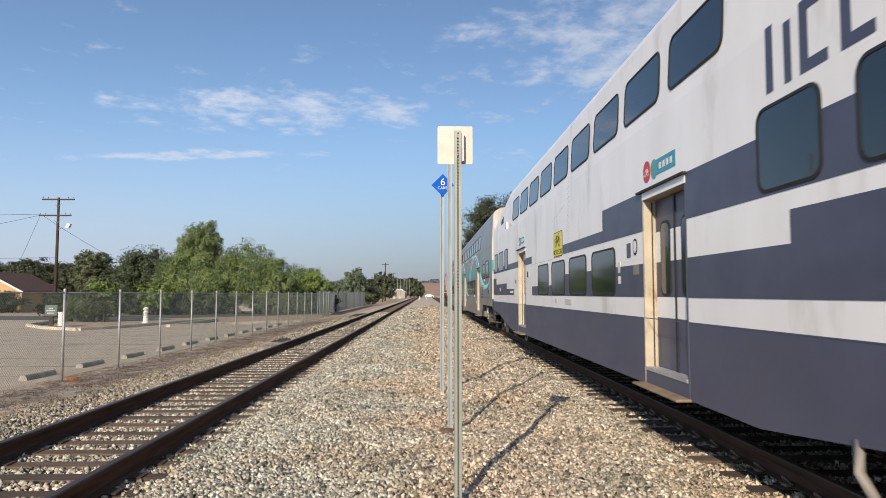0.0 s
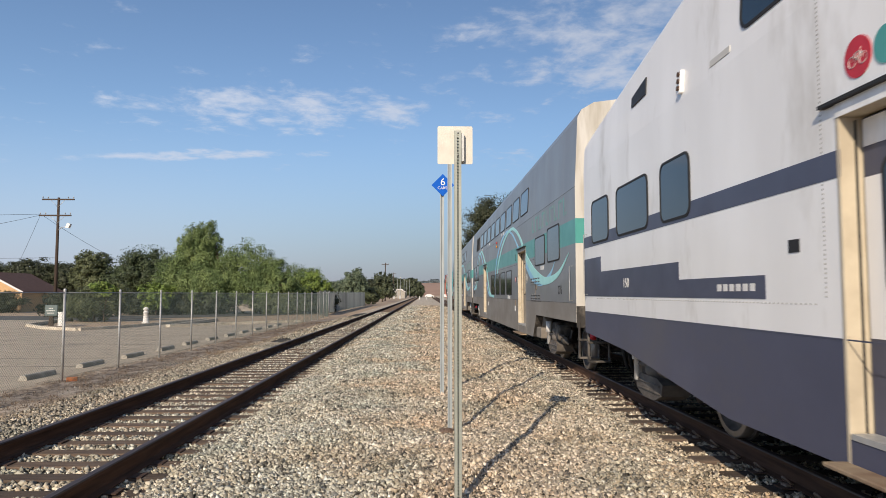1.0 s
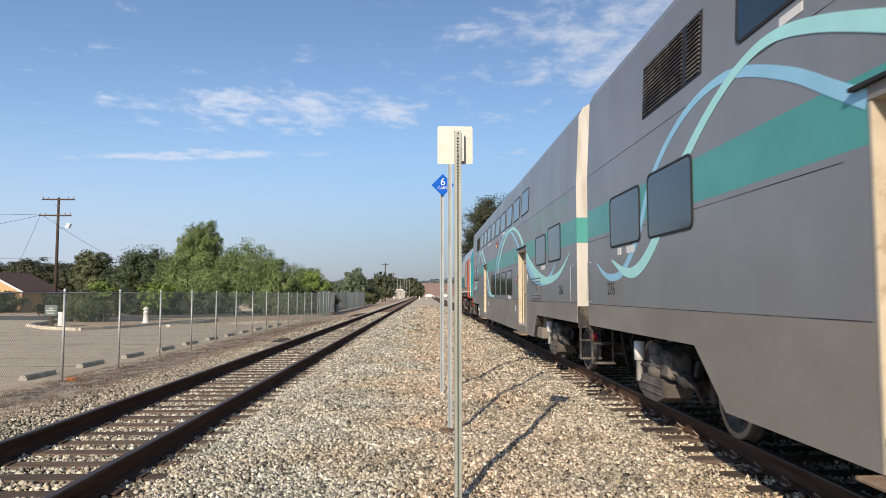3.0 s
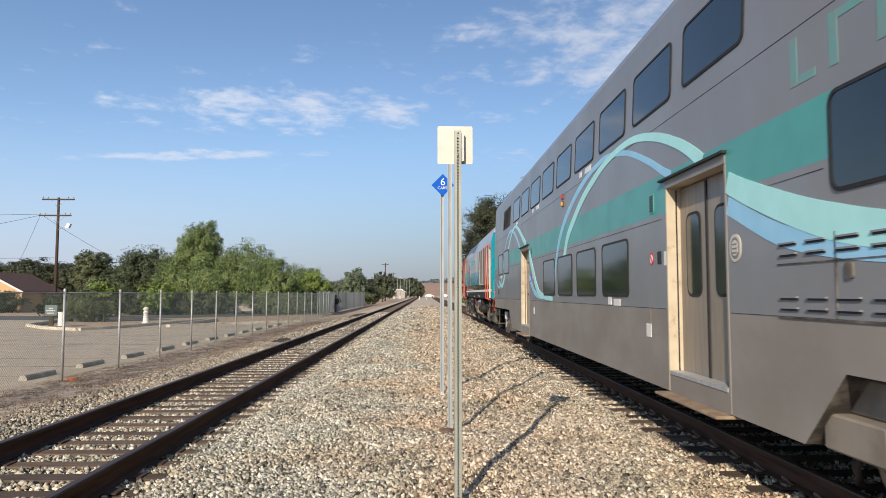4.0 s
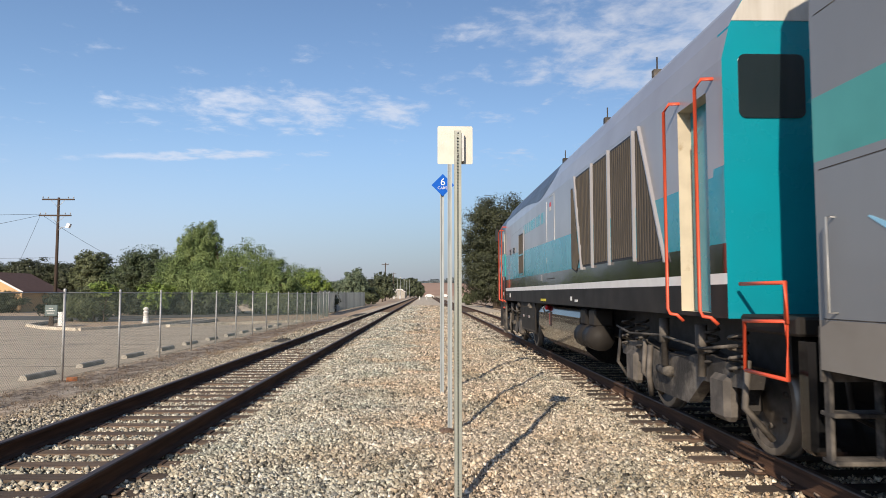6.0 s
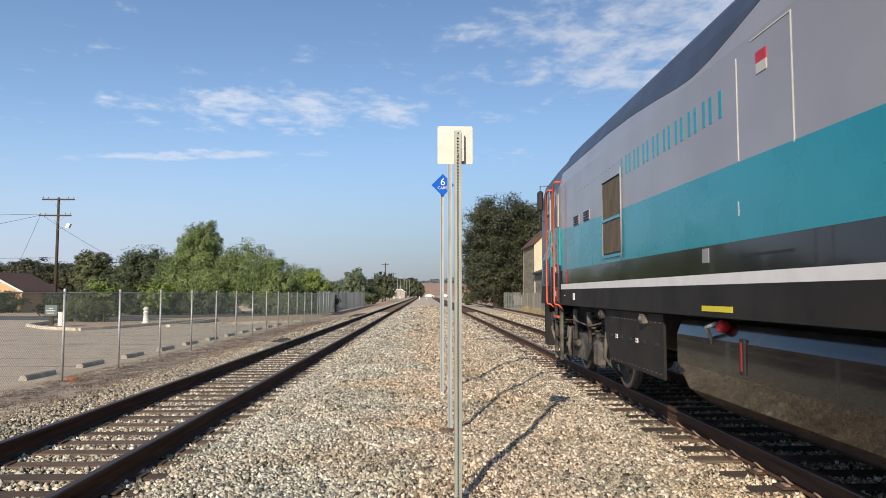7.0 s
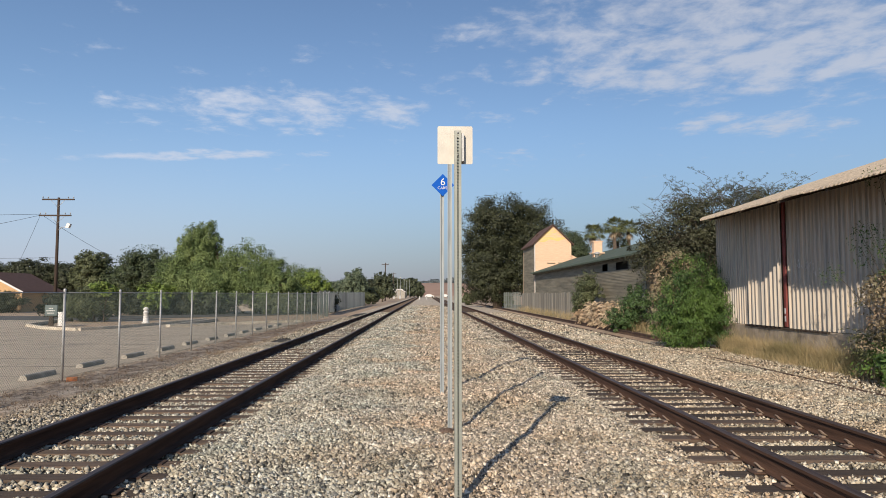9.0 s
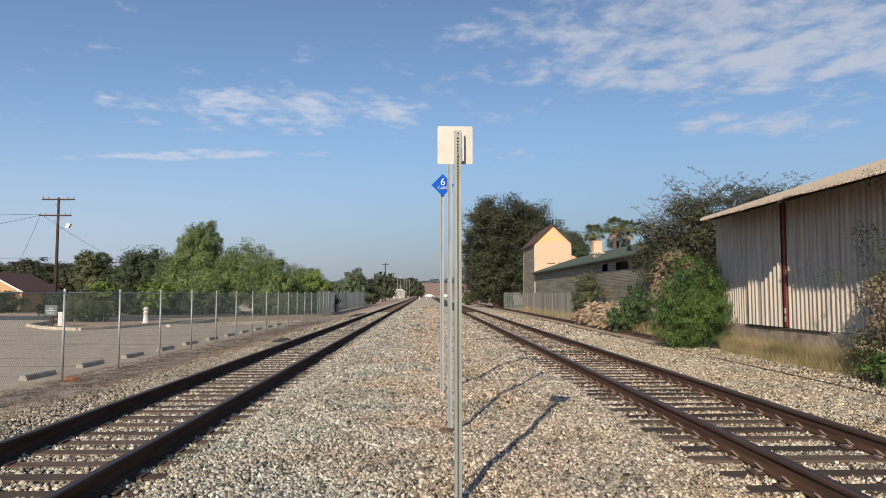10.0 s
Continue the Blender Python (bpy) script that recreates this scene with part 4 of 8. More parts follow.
def coach_truck(root, ua, ub):
    """Truck with its frames inside the wheels; springs, brackets and dampers hang outside between them."""
    mid = (ua + ub) / 2
    t = part("truck", Shape().box(-0.95, 0.95, -mid - 0.2, -mid + 0.2, 0.62, 0.86, c=0.03), MAT_TRUCK, root, "grimy cast-steel truck with two axles")
    prof = [(ua - 0.30, 0.72), (ua + 0.35, 0.80), (mid - 0.55, 0.70), (mid + 0.55, 0.70), (ub - 0.35, 0.80), (ub + 0.30, 0.72), (ub + 0.25, 0.50), (ub - 0.3, 0.56), (mid + 0.55, 0.44), (mid - 0.55, 0.44), (ua + 0.3, 0.56), (ua - 0.25, 0.50)]
    for x in (-0.60, 0.48):
        part("side_frame", Shape().extrude(prof, lambda a, b, p: (x + p, -a, b), 0.0, 0.12), MAT_TRUCK, t)
    for u in (ua, ub):
        wheelset(root, u)
    part("bolster", Shape().box(-1.22, 1.22, -mid - 0.22, -mid + 0.22, 0.90, 1.06, c=0.03), MAT_TRUCK, t)
    part("air_spring", Shape().lathe((-1.02, -mid, 0.64), (-1.02, -mid, 0.92), [(0, 0.0), (0, 0.22), (0.05, 0.26), (0.12, 0.26), (0.16, 0.21), (0.22, 0.25), (0.28, 0.23), (0.28, 0.0)], 18), MAT_TRUCKPALE, t, "grey rubber air spring")
    seat = Shape().extrude([(mid - 0.52, 0.60), (mid - 0.30, 0.66), (mid + 0.30, 0.66), (mid + 0.50, 0.60), (mid + 0.44, 0.46), (mid + 0.20, 0.38), (mid - 0.22, 0.38), (mid - 0.46, 0.46)], lambda a, z, p: (p, -a, z), -1.26, -0.92)
    part("spring_seat", seat, MAT_TRUCKPALE, t, "dusty cast spring seat")
    for z in (0.47, 0.56):
        part("cast_rib", Shape().box(-1.275, -1.25, -mid - 0.40, -mid + 0.40, z, z + 0.025, c=0.006), MAT_TRUCKPALE, t)
    part("side_bearer", Shape().box(-1.25, -0.95, -mid - 0.60, -mid - 0.26, 0.68, 1.00, c=0.04), MAT_TRUCK, t)
    d = Shape().lathe((-1.26, -mid + 0.42, 0.56), (-1.26, -mid + 0.42, 1.06), [(0, 0.0), (0, 0.045), (0.26, 0.045), (0.26, 0.07), (0.50, 0.07), (0.50, 0)], 12)
    part("damper", d, MAT_WHITE, t, "upright white damper")
    part("tie_rod", Shape().tube([(-1.24, -mid + 0.50, 0.76), (-1.20, -mid - 0.2, 0.80), (-1.18, -mid - 0.75, 0.78)], 0.035, 7), MAT_TRUCKPALE, t)
    part("brake_cylinder", Shape().lathe((-1.12, -ub + 0.62, 0.72), (-1.12, -ub + 0.20, 0.66), [(0, 0.0), (0, 0.085), (0.22, 0.085), (0.24, 0.045), (0.42, 0.035), (0.42, 0)], 12), MAT_TRUCK, t)
    for u, sgn in ((ua, 1), (ub, -1)):
        part("brake_shoe", Shape().box(-0.84, -0.68, -u - sgn * 0.55 - 0.05, -u - sgn * 0.55 + 0.05, 0.44, 0.76, c=0.02), MAT_TRUCKPALE, t)
        part("brake_lever", Shape().tube([(-0.98, -u - sgn * 0.50, 0.92), (-1.02, -u - sgn * 0.56, 0.66), (-0.90, -u - sgn * 0.58, 0.44)], 0.028, 6), MAT_TRUCKPALE, t)
    part("guard_iron", Shape().tube([(-0.80, -ua + 0.5, 0.62), (-0.84, -ua + 0.60, 0.40), (-0.80, -ua + 0.62, 0.26)], 0.035, 6), MAT_TRUCK, t)


def grab_rail(root, u, z0, z1, mat, proud=0.055, r=0.008):
    s = Shape().tube([(-FACE, -u, z0), (-FACE - proud, -u, z0), (-FACE - proud, -u, z1), (-FACE, -u, z1)], r, 6)
    return part("grab_rail", s, mat, root)


def coach_ends(root, u0, u1):
    for u, d in ((u0, -1), (u1, 1)):
        s = Shape().box(-0.55, 0.55, -u - 0.16 * max(d, 0), -u + 0.16 * max(-d, 0), 1.3, 3.4, c=0.05)
        part("gangway", s, MAT_RUBBER, root, "black rubber gangway bellows")
        c = Shape().box(-0.16, 0.16, -u - 0.26 * max(d, 0), -u + 0.26 * max(-d, 0), 0.84, 1.06, c=0.03)
        part("coupler", c, MAT_TRUCK, root)
        for x in (-0.75, 0.62):
            h = Shape().tube([(x, -u, 1.1), (x, -u - 0.14 * d, 0.9), (x + 0.06, -u - 0.18 * d, 0.5), (x + 0.1, -u - 0.2 * d, 0.42)], 0.03, 6)
            part("air_hose", h, MAT_RUBBER, root)
        st = Shape()
        for x in (-FACE + 0.03, -FACE + 0.36):
            st.box(x, x + 0.03, -u - 0.035, -u + 0.035, 0.58, 1.20, c=0.008)
        for z in (0.58, 0.88):
            st.box(-FACE + 0.03, -FACE + 0.39, -u - 0.08, -u + 0.08, z, z + 0.03, c=0.006)
        part("end_step", st, MAT_TRUCK, root, "dusty end step ladder")
        part("end_bulkhead", Shape().box(-FACE + 0.004, FACE - 0.004, min(-u, -u - 0.025 * d), max(-u, -u - 0.025 * d), 1.10, 1.46), MAT_TRUCK, root, "grimy dark lower end sheet")
        for x in (-1.25, -0.85):
            part("jumper_cable", Shape().tube([(x, -u - 0.02 * d, 1.4), (x + 0.05, -u - 0.16 * d, 1.15), (x + 0.1, -u - 0.2 * d, 0.85), (x + 0.25, -u - 0.2 * d, 0.78)], 0.022, 6), MAT_RUBBER, root)
        if d > 0:
            part("end_marker", Shape().lathe((-1.2, -u + 0.02, 0.95), (-1.2, -u - 0.10, 0.95), [(0, 0.0), (0, 0.07), (0.09, 0.07), (0.12, 0.04), (0.125, 0.0)], 14), MAT_RED, root, "red end marker lamp")


def small_louvres(root, side, u0, u1, z0, z1, n, mat_frame, mat_slat, name="vent"):
    v = side.decal(name, [(u0, z0), (u1, z0), (u1, z1), (u0, z1)], mat_frame, root, 0.012)
    dz = (z1 - z0) / n
    for k in range(n):
        za = z0 + dz * (k + 0.25)
        side.decal("slat", [(u0 + 0.03, za), (u1 - 0.03, za), (u1 - 0.03, za + dz * 0.5), (u0 + 0.03, za + dz * 0.5)], mat_slat, v, 0.026)
    return v


def grey_coach(digits, label):
    root = thing("rail_coach", None, None, label, "rail coach", "train")
    U0, U1 = 0.25, 25.12

    def inset(z, u):
        return max(0.0, z - 3.5) * 0.05

    def bottom(u):
        return float(np.interp(u, [0, 4.40, 5.05, 20.48, 20.96, 26], [1.18, 1.18, 0.66, 0.66, 1.18, 1.18]))

    def roof(u):
        return [(0.06, 4.70), (0.13, 4.84), (0.35, 4.97), (0.8, 5.03), (1.3, 5.05)]

    def rows(u, z):
        return 1 if z < 1.5 else (2 if 2.53 < z < 2.955 else 0)

    doors = [(7.08, 8.40, 0.84, 2.78), (17.98, 19.36, 0.84, 2.78)]
    s = shell([U0, 2.0, 4.40, 5.05, 10.0, 13.0, 16.0, 20.48, 20.96, 23.0, U1], [0.66, 1.18, 1.50, 2.53, 2.955, 3.5, 4.5], rows, bottom, inset, roof, doors)
    part("body", s, [MAT_GREY, MAT_GREYLOW, MAT_TEAL, MAT_ROOFG, MAT_TRUCK, MAT_ENDPAINT, MAT_JAMB], root, "plain grey body with a teal band")
    for u, d in ((U0, 1), (U1, -1)):
        part("end_band", Shape().extrude([(-FACE, 2.53), (FACE, 2.53), (FACE, 2.955), (-FACE, 2.955)], lambda a, b, p: (a, -u + d * p, b), 0.0, 0.004), MAT_TEAL, root)
    side = Side(inset, doors)
    for d in doors:
        side_doors(root, side, *d, MAT_STEEL, MAT_LINTEL)
    for z, a, b in ((1.505, 0.3, 7.0), (1.505, 8.45, 17.9), (1.505, 19.42, 25.1), (2.47, 0.3, 6.8), (2.47, 8.5, 17.8), (2.47, 19.5, 20.8), (3.5, 0.3, 25.1)):
        side.decal("seam", [(a, z), (b, z), (b, z + 0.007), (a, z + 0.007)], MAT_TRUCK, root, 0.002)
    for k in range(9):
        u = 18.44 - 1.63 * k
        side.window(root, u, u + 1.32, 3.71, 4.34)
    for u in (10.45, 12.05, 13.68, 15.32):
        side.window(root, u, u + 1.28, 1.63, 2.37)
    for u0, u1, z0, z1 in ((1.55, 2.87, 2.29, 2.98), (3.14, 4.46, 2.29, 3.03), (20.88, 22.17, 2.30, 2.95), (22.46, 23.76, 2.31, 3.02)):
        side.window(root, u0, u1, z0, z1)
    # louvre in the upper flank and the equipment panels low down
    lv = side.decal("louvre", [(2.98, 3.72), (4.70, 3.72), (4.70, 4.34), (2.98, 4.34)], MAT_BLACK, root, 0.006, "black slatted air intake")
    for k in range(14):
        z = 3.75 + 0.042 * k
        side.decal("slat", [(3.02, z), (4.22, z), (4.22, z + 0.016), (3.02, z + 0.016)], MAT_TRUCK, lv, 0.02)
        side.decal("slat", [(4.34, z), (4.66, z), (4.66, z + 0.016), (4.34, z + 0.016)], MAT_TRUCK, lv, 0.02)
    for z0 in (1.55, 1.93):
        p = side.decal("vent_panel", [(20.20, z0 - 0.055), (21.66, z0 - 0.055), (21.66, z0 - 0.047), (20.20, z0 - 0.047)], MAT_TRUCK, root, 0.008)
        for k in range(4):
            for r in range(2):
                u = 20.24 + 0.34 * k
                z = z0 + 0.075 * r
                side.decal("slot", [(u, z), (u + 0.22, z), (u + 0.22, z + 0.014), (u, z + 0.014)], MAT_BLACK, p, 0.009)
                side.decal("slot_lip", [(u, z + 0.014), (u + 0.22, z + 0.014), (u + 0.22, z + 0.026), (u, z + 0.026)], MAT_GREY, p, 0.020)
    side.decal("panel_seam", [(20.90, 1.52), (20.906, 1.52), (20.906, 2.06), (20.90, 2.06)], MAT_TRUCK, root, 0.009)
    side.decal("latch", rounded(21.0, 21.08, 1.76, 1.86, 0.02), MAT_TRUCKPALE, root, 0.015)
    # painted ribbons
    side.ribbon("ribbon", [(1.60, 2.13), (2.1, 1.97), (2.55, 1.93), (3.0, 2.05), (3.48, 2.34), (4.1, 2.87), (4.5, 3.12), (5.0, 3.36), (5.5, 3.52), (6.0, 3.56), (6.6, 3.42), (7.44, 3.10), (8.3, 2.74), (9.1, 2.15), (9.6, 1.80), (10.15, 1.64), (11.5, 1.56)],
                [0.01, 0.10, 0.14, 0.16, 0.16, 0.14, 0.12, 0.10, 0.09, 0.09, 0.11, 0.14, 0.17, 0.20, 0.18, 0.13, 0.08], MAT_AQUA, root)
    side.ribbon("ribbon", [(0.78, 2.12), (1.2, 1.95), (1.65, 1.89), (2.14, 1.97), (2.76, 2.36), (3.11, 2.80), (3.53, 3.12), (4.13, 3.39), (4.76, 3.52), (5.4, 3.49), (6.2, 3.22), (6.9, 2.86), (8.5, 2.05), (9.1, 1.75), (9.7, 1.62), (10.3, 1.58)],
                [0.01, 0.07, 0.10, 0.11, 0.11, 0.10, 0.09, 0.08, 0.08, 0.09, 0.10, 0.11, 0.14, 0.13, 0.10, 0.06], MAT_SKYBLUE, root, 0.0035)
    side.ribbon("ribbon", [(12.05, 1.62), (12.35, 2.0), (12.68, 2.37), (12.95, 2.66), (13.45, 2.91), (14.2, 3.21), (14.98, 3.41), (15.6, 3.52), (16.3, 3.575), (16.95, 3.55), (17.66, 3.41), (18.22, 3.23), (18.67, 3.03), (19.38, 2.63), (20.21, 2.32), (20.94, 2.11), (21.7, 1.98), (22.3, 1.94), (23.1, 1.98), (23.8, 2.10), (24.6, 2.40)],
                [0.05, 0.12, 0.16, 0.17, 0.165, 0.14, 0.12, 0.10, 0.09, 0.09, 0.10, 0.11, 0.13, 0.18, 0.22, 0.24, 0.20, 0.16, 0.13, 0.09, 0.01], MAT_AQUA, root)
    side.ribbon("ribbon", [(11.70, 1.9), (11.85, 2.25), (12.22, 2.68), (12.75, 3.0), (13.24, 3.19), (13.8, 3.36), (14.5, 3.51), (15.2, 3.585), (15.7, 3.59), (16.6, 3.45), (17.37, 3.2), (17.9, 2.98), (18.6, 2.72), (19.37, 2.43), (20.2, 2.11), (20.93, 1.96), (21.7, 1.90), (22.5, 2.0), (22.95, 2.13), (23.25, 2.30)],
                [0.05, 0.12, 0.15, 0.15, 0.13, 0.12, 0.10, 0.08, 0.07, 0.07, 0.08, 0.09, 0.12, 0.15, 0.16, 0.14, 0.12, 0.10, 0.07, 0.01], MAT_SKYBLUE, root, 0.0035)
    # faded name, as plain strokes
    for k in range(9):
        u = 20.45 + 0.46 * k
        side.decal("faded_stroke", [(u, 3.10), (u + 0.09, 3.10), (u + 0.09, 3.44), (u, 3.44)], MAT_LETTERGREY, root, 0.003)
        if k % 2:
            side.decal("faded_stroke", [(u + 0.1, 3.38), (u + 0.34, 3.38), (u + 0.34, 3.44), (u + 0.1, 3.44)], MAT_LETTERGREY, root, 0.003)
        else:
            side.decal("faded_stroke", [(u + 0.1, 3.10), (u + 0.3, 3.10), (u + 0.3, 3.16), (u + 0.1, 3.16)], MAT_LETTERGREY, root, 0.003)
    flank = Matrix.LocRotScale((-FACE - 0.002, 0, 0), Euler((radians(90), 0, radians(-90))), None)
    for u in (1.55, 23.75):
        lettering(digits, 0.24, MAT_BLACK, root, Matrix.Translation((0, -u, 1.73)) @ flank, "car_number")
    # marker lamps, notices, grab rails
    for z, m in ((3.455, MAT_RED), (3.325, MAT_LENS)):
        lamp = side.decal("marker_lamp", rounded(12.58, 12.66, z - 0.05, z + 0.05, 0.02), MAT_TRUCK, root, 0.02)
        side.decal("lens", rounded(12.59, 12.65, z - 0.04, z + 0.04, 0.025), m, lamp, 0.045)
    for u0, u1, z0, z1, m in ((17.66, 17.78, 1.99, 2.13, MAT_BLACK), (17.87, 17.95, 1.97, 2.12, MAT_WHITE), (8.60, 8.78, 1.95, 2.13, MAT_BLUE), (9.08, 9.24, 1.20, 1.35, MAT_WHITE), (9.13, 9.17, 1.35, 1.50, MAT_STEPRUST), (17.37, 17.40, 1.33, 1.50, MAT_STEPRUST), (15.62, 15.78, 1.52, 1.64, MAT_WHITE), (15.9, 16.2, 1.51, 1.60, MAT_WHITE),
                              (8.96, 9.10, 3.59, 3.68, MAT_WHITE), (9.50, 9.86, 3.59, 3.68, MAT_WHITE), (13.93, 14.08, 3.58, 3.67, MAT_WHITE), (14.32, 14.72, 3.58, 3.67, MAT_WHITE), (6.1, 6.4, 3.59, 3.66, MAT_WHITE), (2.3, 2.62, 2.18, 2.27, MAT_WHITE), (1.9, 2.05, 2.18, 2.27, MAT_WHITE), (21.6, 22.0, 2.19, 2.28, MAT_WHITE), (17.25, 17.41, 1.18, 1.33, MAT_WHITE)):
        side.decal("notice", [(u0, z0), (u1, z0), (u1, z1), (u0, z1)], m, root, 0.005)
    for u in (17.40, 8.93):
        ring = side.decal("no_smoking_sign", rounded(u, u + 0.13, 1.99, 2.13, 0.062, 5), MAT_RED, root, 0.005)
        side.decal("disc", rounded(u + 0.02, u + 0.11, 2.01, 2.11, 0.043, 5), MAT_WHITE, ring, 0.007)
        side.decal("bar", [(u + 0.02, 2.095), (u + 0.035, 2.11), (u + 0.11, 2.025), (u + 0.095, 2.01)], MAT_RED, ring, 0.009)
    side.decal("symbol", [(8.65, 1.98), (8.73, 1.98), (8.71, 2.06), (8.69, 2.11), (8.66, 2.11)], MAT_WHITE, root, 0.007)
    badge = side.decal("round_badge", rounded(19.44, 19.64, 1.93, 2.16, 0.095, 5), MAT_SIGNBACK, root, 0.006)
    side.decal("ring", rounded(19.465, 19.615, 1.955, 2.135, 0.072, 5), MAT_LINTEL, badge, 0.008)
    side.decal("disc", rounded(19.485, 19.595, 1.98, 2.11, 0.05, 5), MAT_SIGNBACK, badge, 0.010)
    for k in range(3):
        side.decal("letter_bar", [(19.50, 2.0 + 0.035 * k), (19.58, 2.0 + 0.035 * k), (19.58, 2.012 + 0.035 * k), (19.50, 2.012 + 0.035 * k)], MAT_LINTEL, badge, 0.012)
    for u in (17.43, 8.78):
        vc = side.decal("vent_cover", rounded(u, u + 0.15, 2.57, 2.79, 0.02), MAT_TEAL, root, 0.008)
        for k in range(7):
            side.decal("slot", [(u + 0.02, 2.59 + 0.027 * k), (u + 0.13, 2.59 + 0.027 * k), (u + 0.13, 2.606 + 0.027 * k), (u + 0.02, 2.606 + 0.027 * k)], MAT_BLACK, vc, 0.012)
    for u in (0.45, 24.85):
        grab_rail(root, u, 1.55, 2.15, MAT_GALV)
    an = Shape().box(-0.95, -0.75, -5.6, -5.1, 4.99, 5.05, c=0.01).tube([(-0.85, -5.5, 5.04), (-1.05, -5.3, 5.14), (-1.2, -5.1, 5.1)], 0.012, 5).tube([(-0.85, -5.2, 5.04), (-1.05, -5.0, 5.14)], 0.012, 5)
    part("roof_bracket", an, MAT_GALV, root)
    s = Shape().box(-1.41, -1.0, -21.22, -20.60, 0.66, 0.90, c=0.015).box(-1.3, -1.1, -21.1, -20.65, 0.90, 1.15, c=0.02)
    part("equipment_box", s, MAT_DUSTBOX, root, "dusty box hung under the floor")
    u = Shape().box(-0.8, 0.8, -20.0, -5.2, 0.50, 0.95, c=0.03)
    part("underframe", u, MAT_LOCOBLACK, root)
    coach_truck(root, 1.20, 3.80)
    coach_truck(root, 20.62, 23.05)
    coach_ends(root, U0, U1)
    return root


def white_coach():
    root = thing("rail_coach", None, None, "white and slate rail coach with a yellow bicycle sign", "rail coach", "train")
    U0, U1 = 0.12, 25.2

    def inset(z, u):
        return max(0.0, z - 3.62) * 0.06

    def bottom(u):
        return float(np.interp(u, [0, 0.2, 2.2, 5.2, 20.2, 22.6, 25.0, 26], [1.06, 1.06, 0.95, 0.62, 0.64, 0.90, 1.06, 1.06]))

    def roof(u):
        d = float(np.interp(u, [0, 4.6, 20.6, 25.2], [0.62, 0.0, 0.0, 0.62]))
        return [(0.05, 4.66 - d), (0.13, 4.80 - d), (0.35, 4.93 - d * 0.9), (0.8, 5.0 - d * 0.7), (1.2, 5.02 - d * 0.6)]

    def rows(u, z):
        return 1 if z < 1.39 else 0

    doors = [(6.86, 8.11, 0.80, 2.76), (17.54, 18.80, 0.80, 2.76)]
    s = shell([U0, 1.0, 2.2, 3.4, 4.6, 5.2, 10, 15, 20.2, 20.6, 22.6, 25.0, U1], [0.62, 1.06, 1.39, 1.63, 2.4, 3.62, 3.98], rows, bottom, inset, roof, doors)
    part("body", s, [MAT_CARWHITE, MAT_NAVYLOW, MAT_NAVY, MAT_ROOFW, MAT_TRUCK, MAT_CARWHITE, MAT_JAMB], root, "white body, slate lower panels")
    side = Side(inset)
    upper = Side(lambda z, u: inset(z, u) - 0.004)
    for d in doors:
        side_doors(root, side, *d, MAT_NAVY, MAT_CARWHITE, ((1.40, 1.63), (2.03, 2.38)) if d[0] > 10 else ((1.40, 2.38), (2.57, 2.74)))

    def stripe(u0, u1, z0, z1):
        cuts = [u0] + [c for d in doors for c in (d[0], d[1]) if u0 < c < u1] + [u1]
        for p, q in zip(cuts[:-1], cuts[1:]):
            if not any(d[0] - 0.01 < (p + q) / 2 < d[1] + 0.01 for d in doors):
                side.decal("stripe", [(p, z0), (q, z0), (q, z1), (p, z1)], MAT_NAVY, root, 0.004)

    for z in ((U0, 9.18, 2.39, 2.56), (12.88, 15.70, 2.40, 2.57), (15.70, U1, 2.40, 2.86), (9.18, 13.0, 1.63, 1.84), (13.0, 20.72, 1.63, 2.02), (20.72, U1, 1.63, 2.26),
              (U0, 1.12, 1.63, 2.21), (1.12, 4.15, 1.63, 1.99), (4.15, 5.89, 1.63, 1.81)):
        stripe(*z)
    for k in range(9):
        u = 5.58 + 1.60 * k
        side.window(root, u, u + 1.33, 3.79, 4.38, r=0.13)
    for u in (10.08, 11.74, 13.40, 15.04):
        side.window(root, u, u + 1.30, 1.64, 2.30, r=0.12)
    for u0, u1 in ((0.62, 1.58), (1.96, 3.26), (3.66, 4.50), (20.28, 21.14), (21.50, 22.80), (23.2, 24.2)):
        side.window(root, u0, u1, 2.42, 3.07, r=0.12)
    side.decal("small_louvre", [(2.66, 3.98), (3.20, 4.0), (3.20, 4.20), (2.66, 4.10)], MAT_BLACK, root, 0.015)
    # yellow bicycle sign
    sg = side.decal("bicycle_sign", rounded(11.97, 12.84, 2.38, 2.86, 0.05), MAT_BLACK, root, 0.006, "yellow bicycle car sign")
    side.decal("sign_face", rounded(11.985, 12.825, 2.395, 2.845, 0.045), MAT_YELLOW, sg, 0.010)
    flank = Matrix.LocRotScale((-FACE - 0.011, 0, 0), Euler((radians(90), 0, radians(-90))), None)
    lettering("BICYCLE CAR", 0.135, MAT_BLACK, sg, Matrix.Translation((0, -12.405, 2.465)) @ flank)
    bike = Shape()
    for u in (12.24, 12.57):
        bike.tube([(-FACE - 0.011, -(u + 0.085 * math.cos(k * math.pi / 10)), 2.655 + 0.085 * math.sin(k * math.pi / 10)) for k in range(21)], 0.006, 4, caps=False)
    for line in ([(12.24, 2.655), (12.33, 2.77), (12.50, 2.77), (12.57, 2.655)], [(12.33, 2.77), (12.40, 2.65), (12.50, 2.77)], [(12.24, 2.655), (12.40, 2.65)], [(12.33, 2.77), (12.32, 2.80), (12.28, 2.80)], [(12.50, 2.77), (12.49, 2.81), (12.54, 2.82)]):
        bike.tube([(-FACE - 0.011, -u, z) for u, z in line], 0.006, 4)
    part("bicycle_drawing", bike, MAT_BLACK, sg)
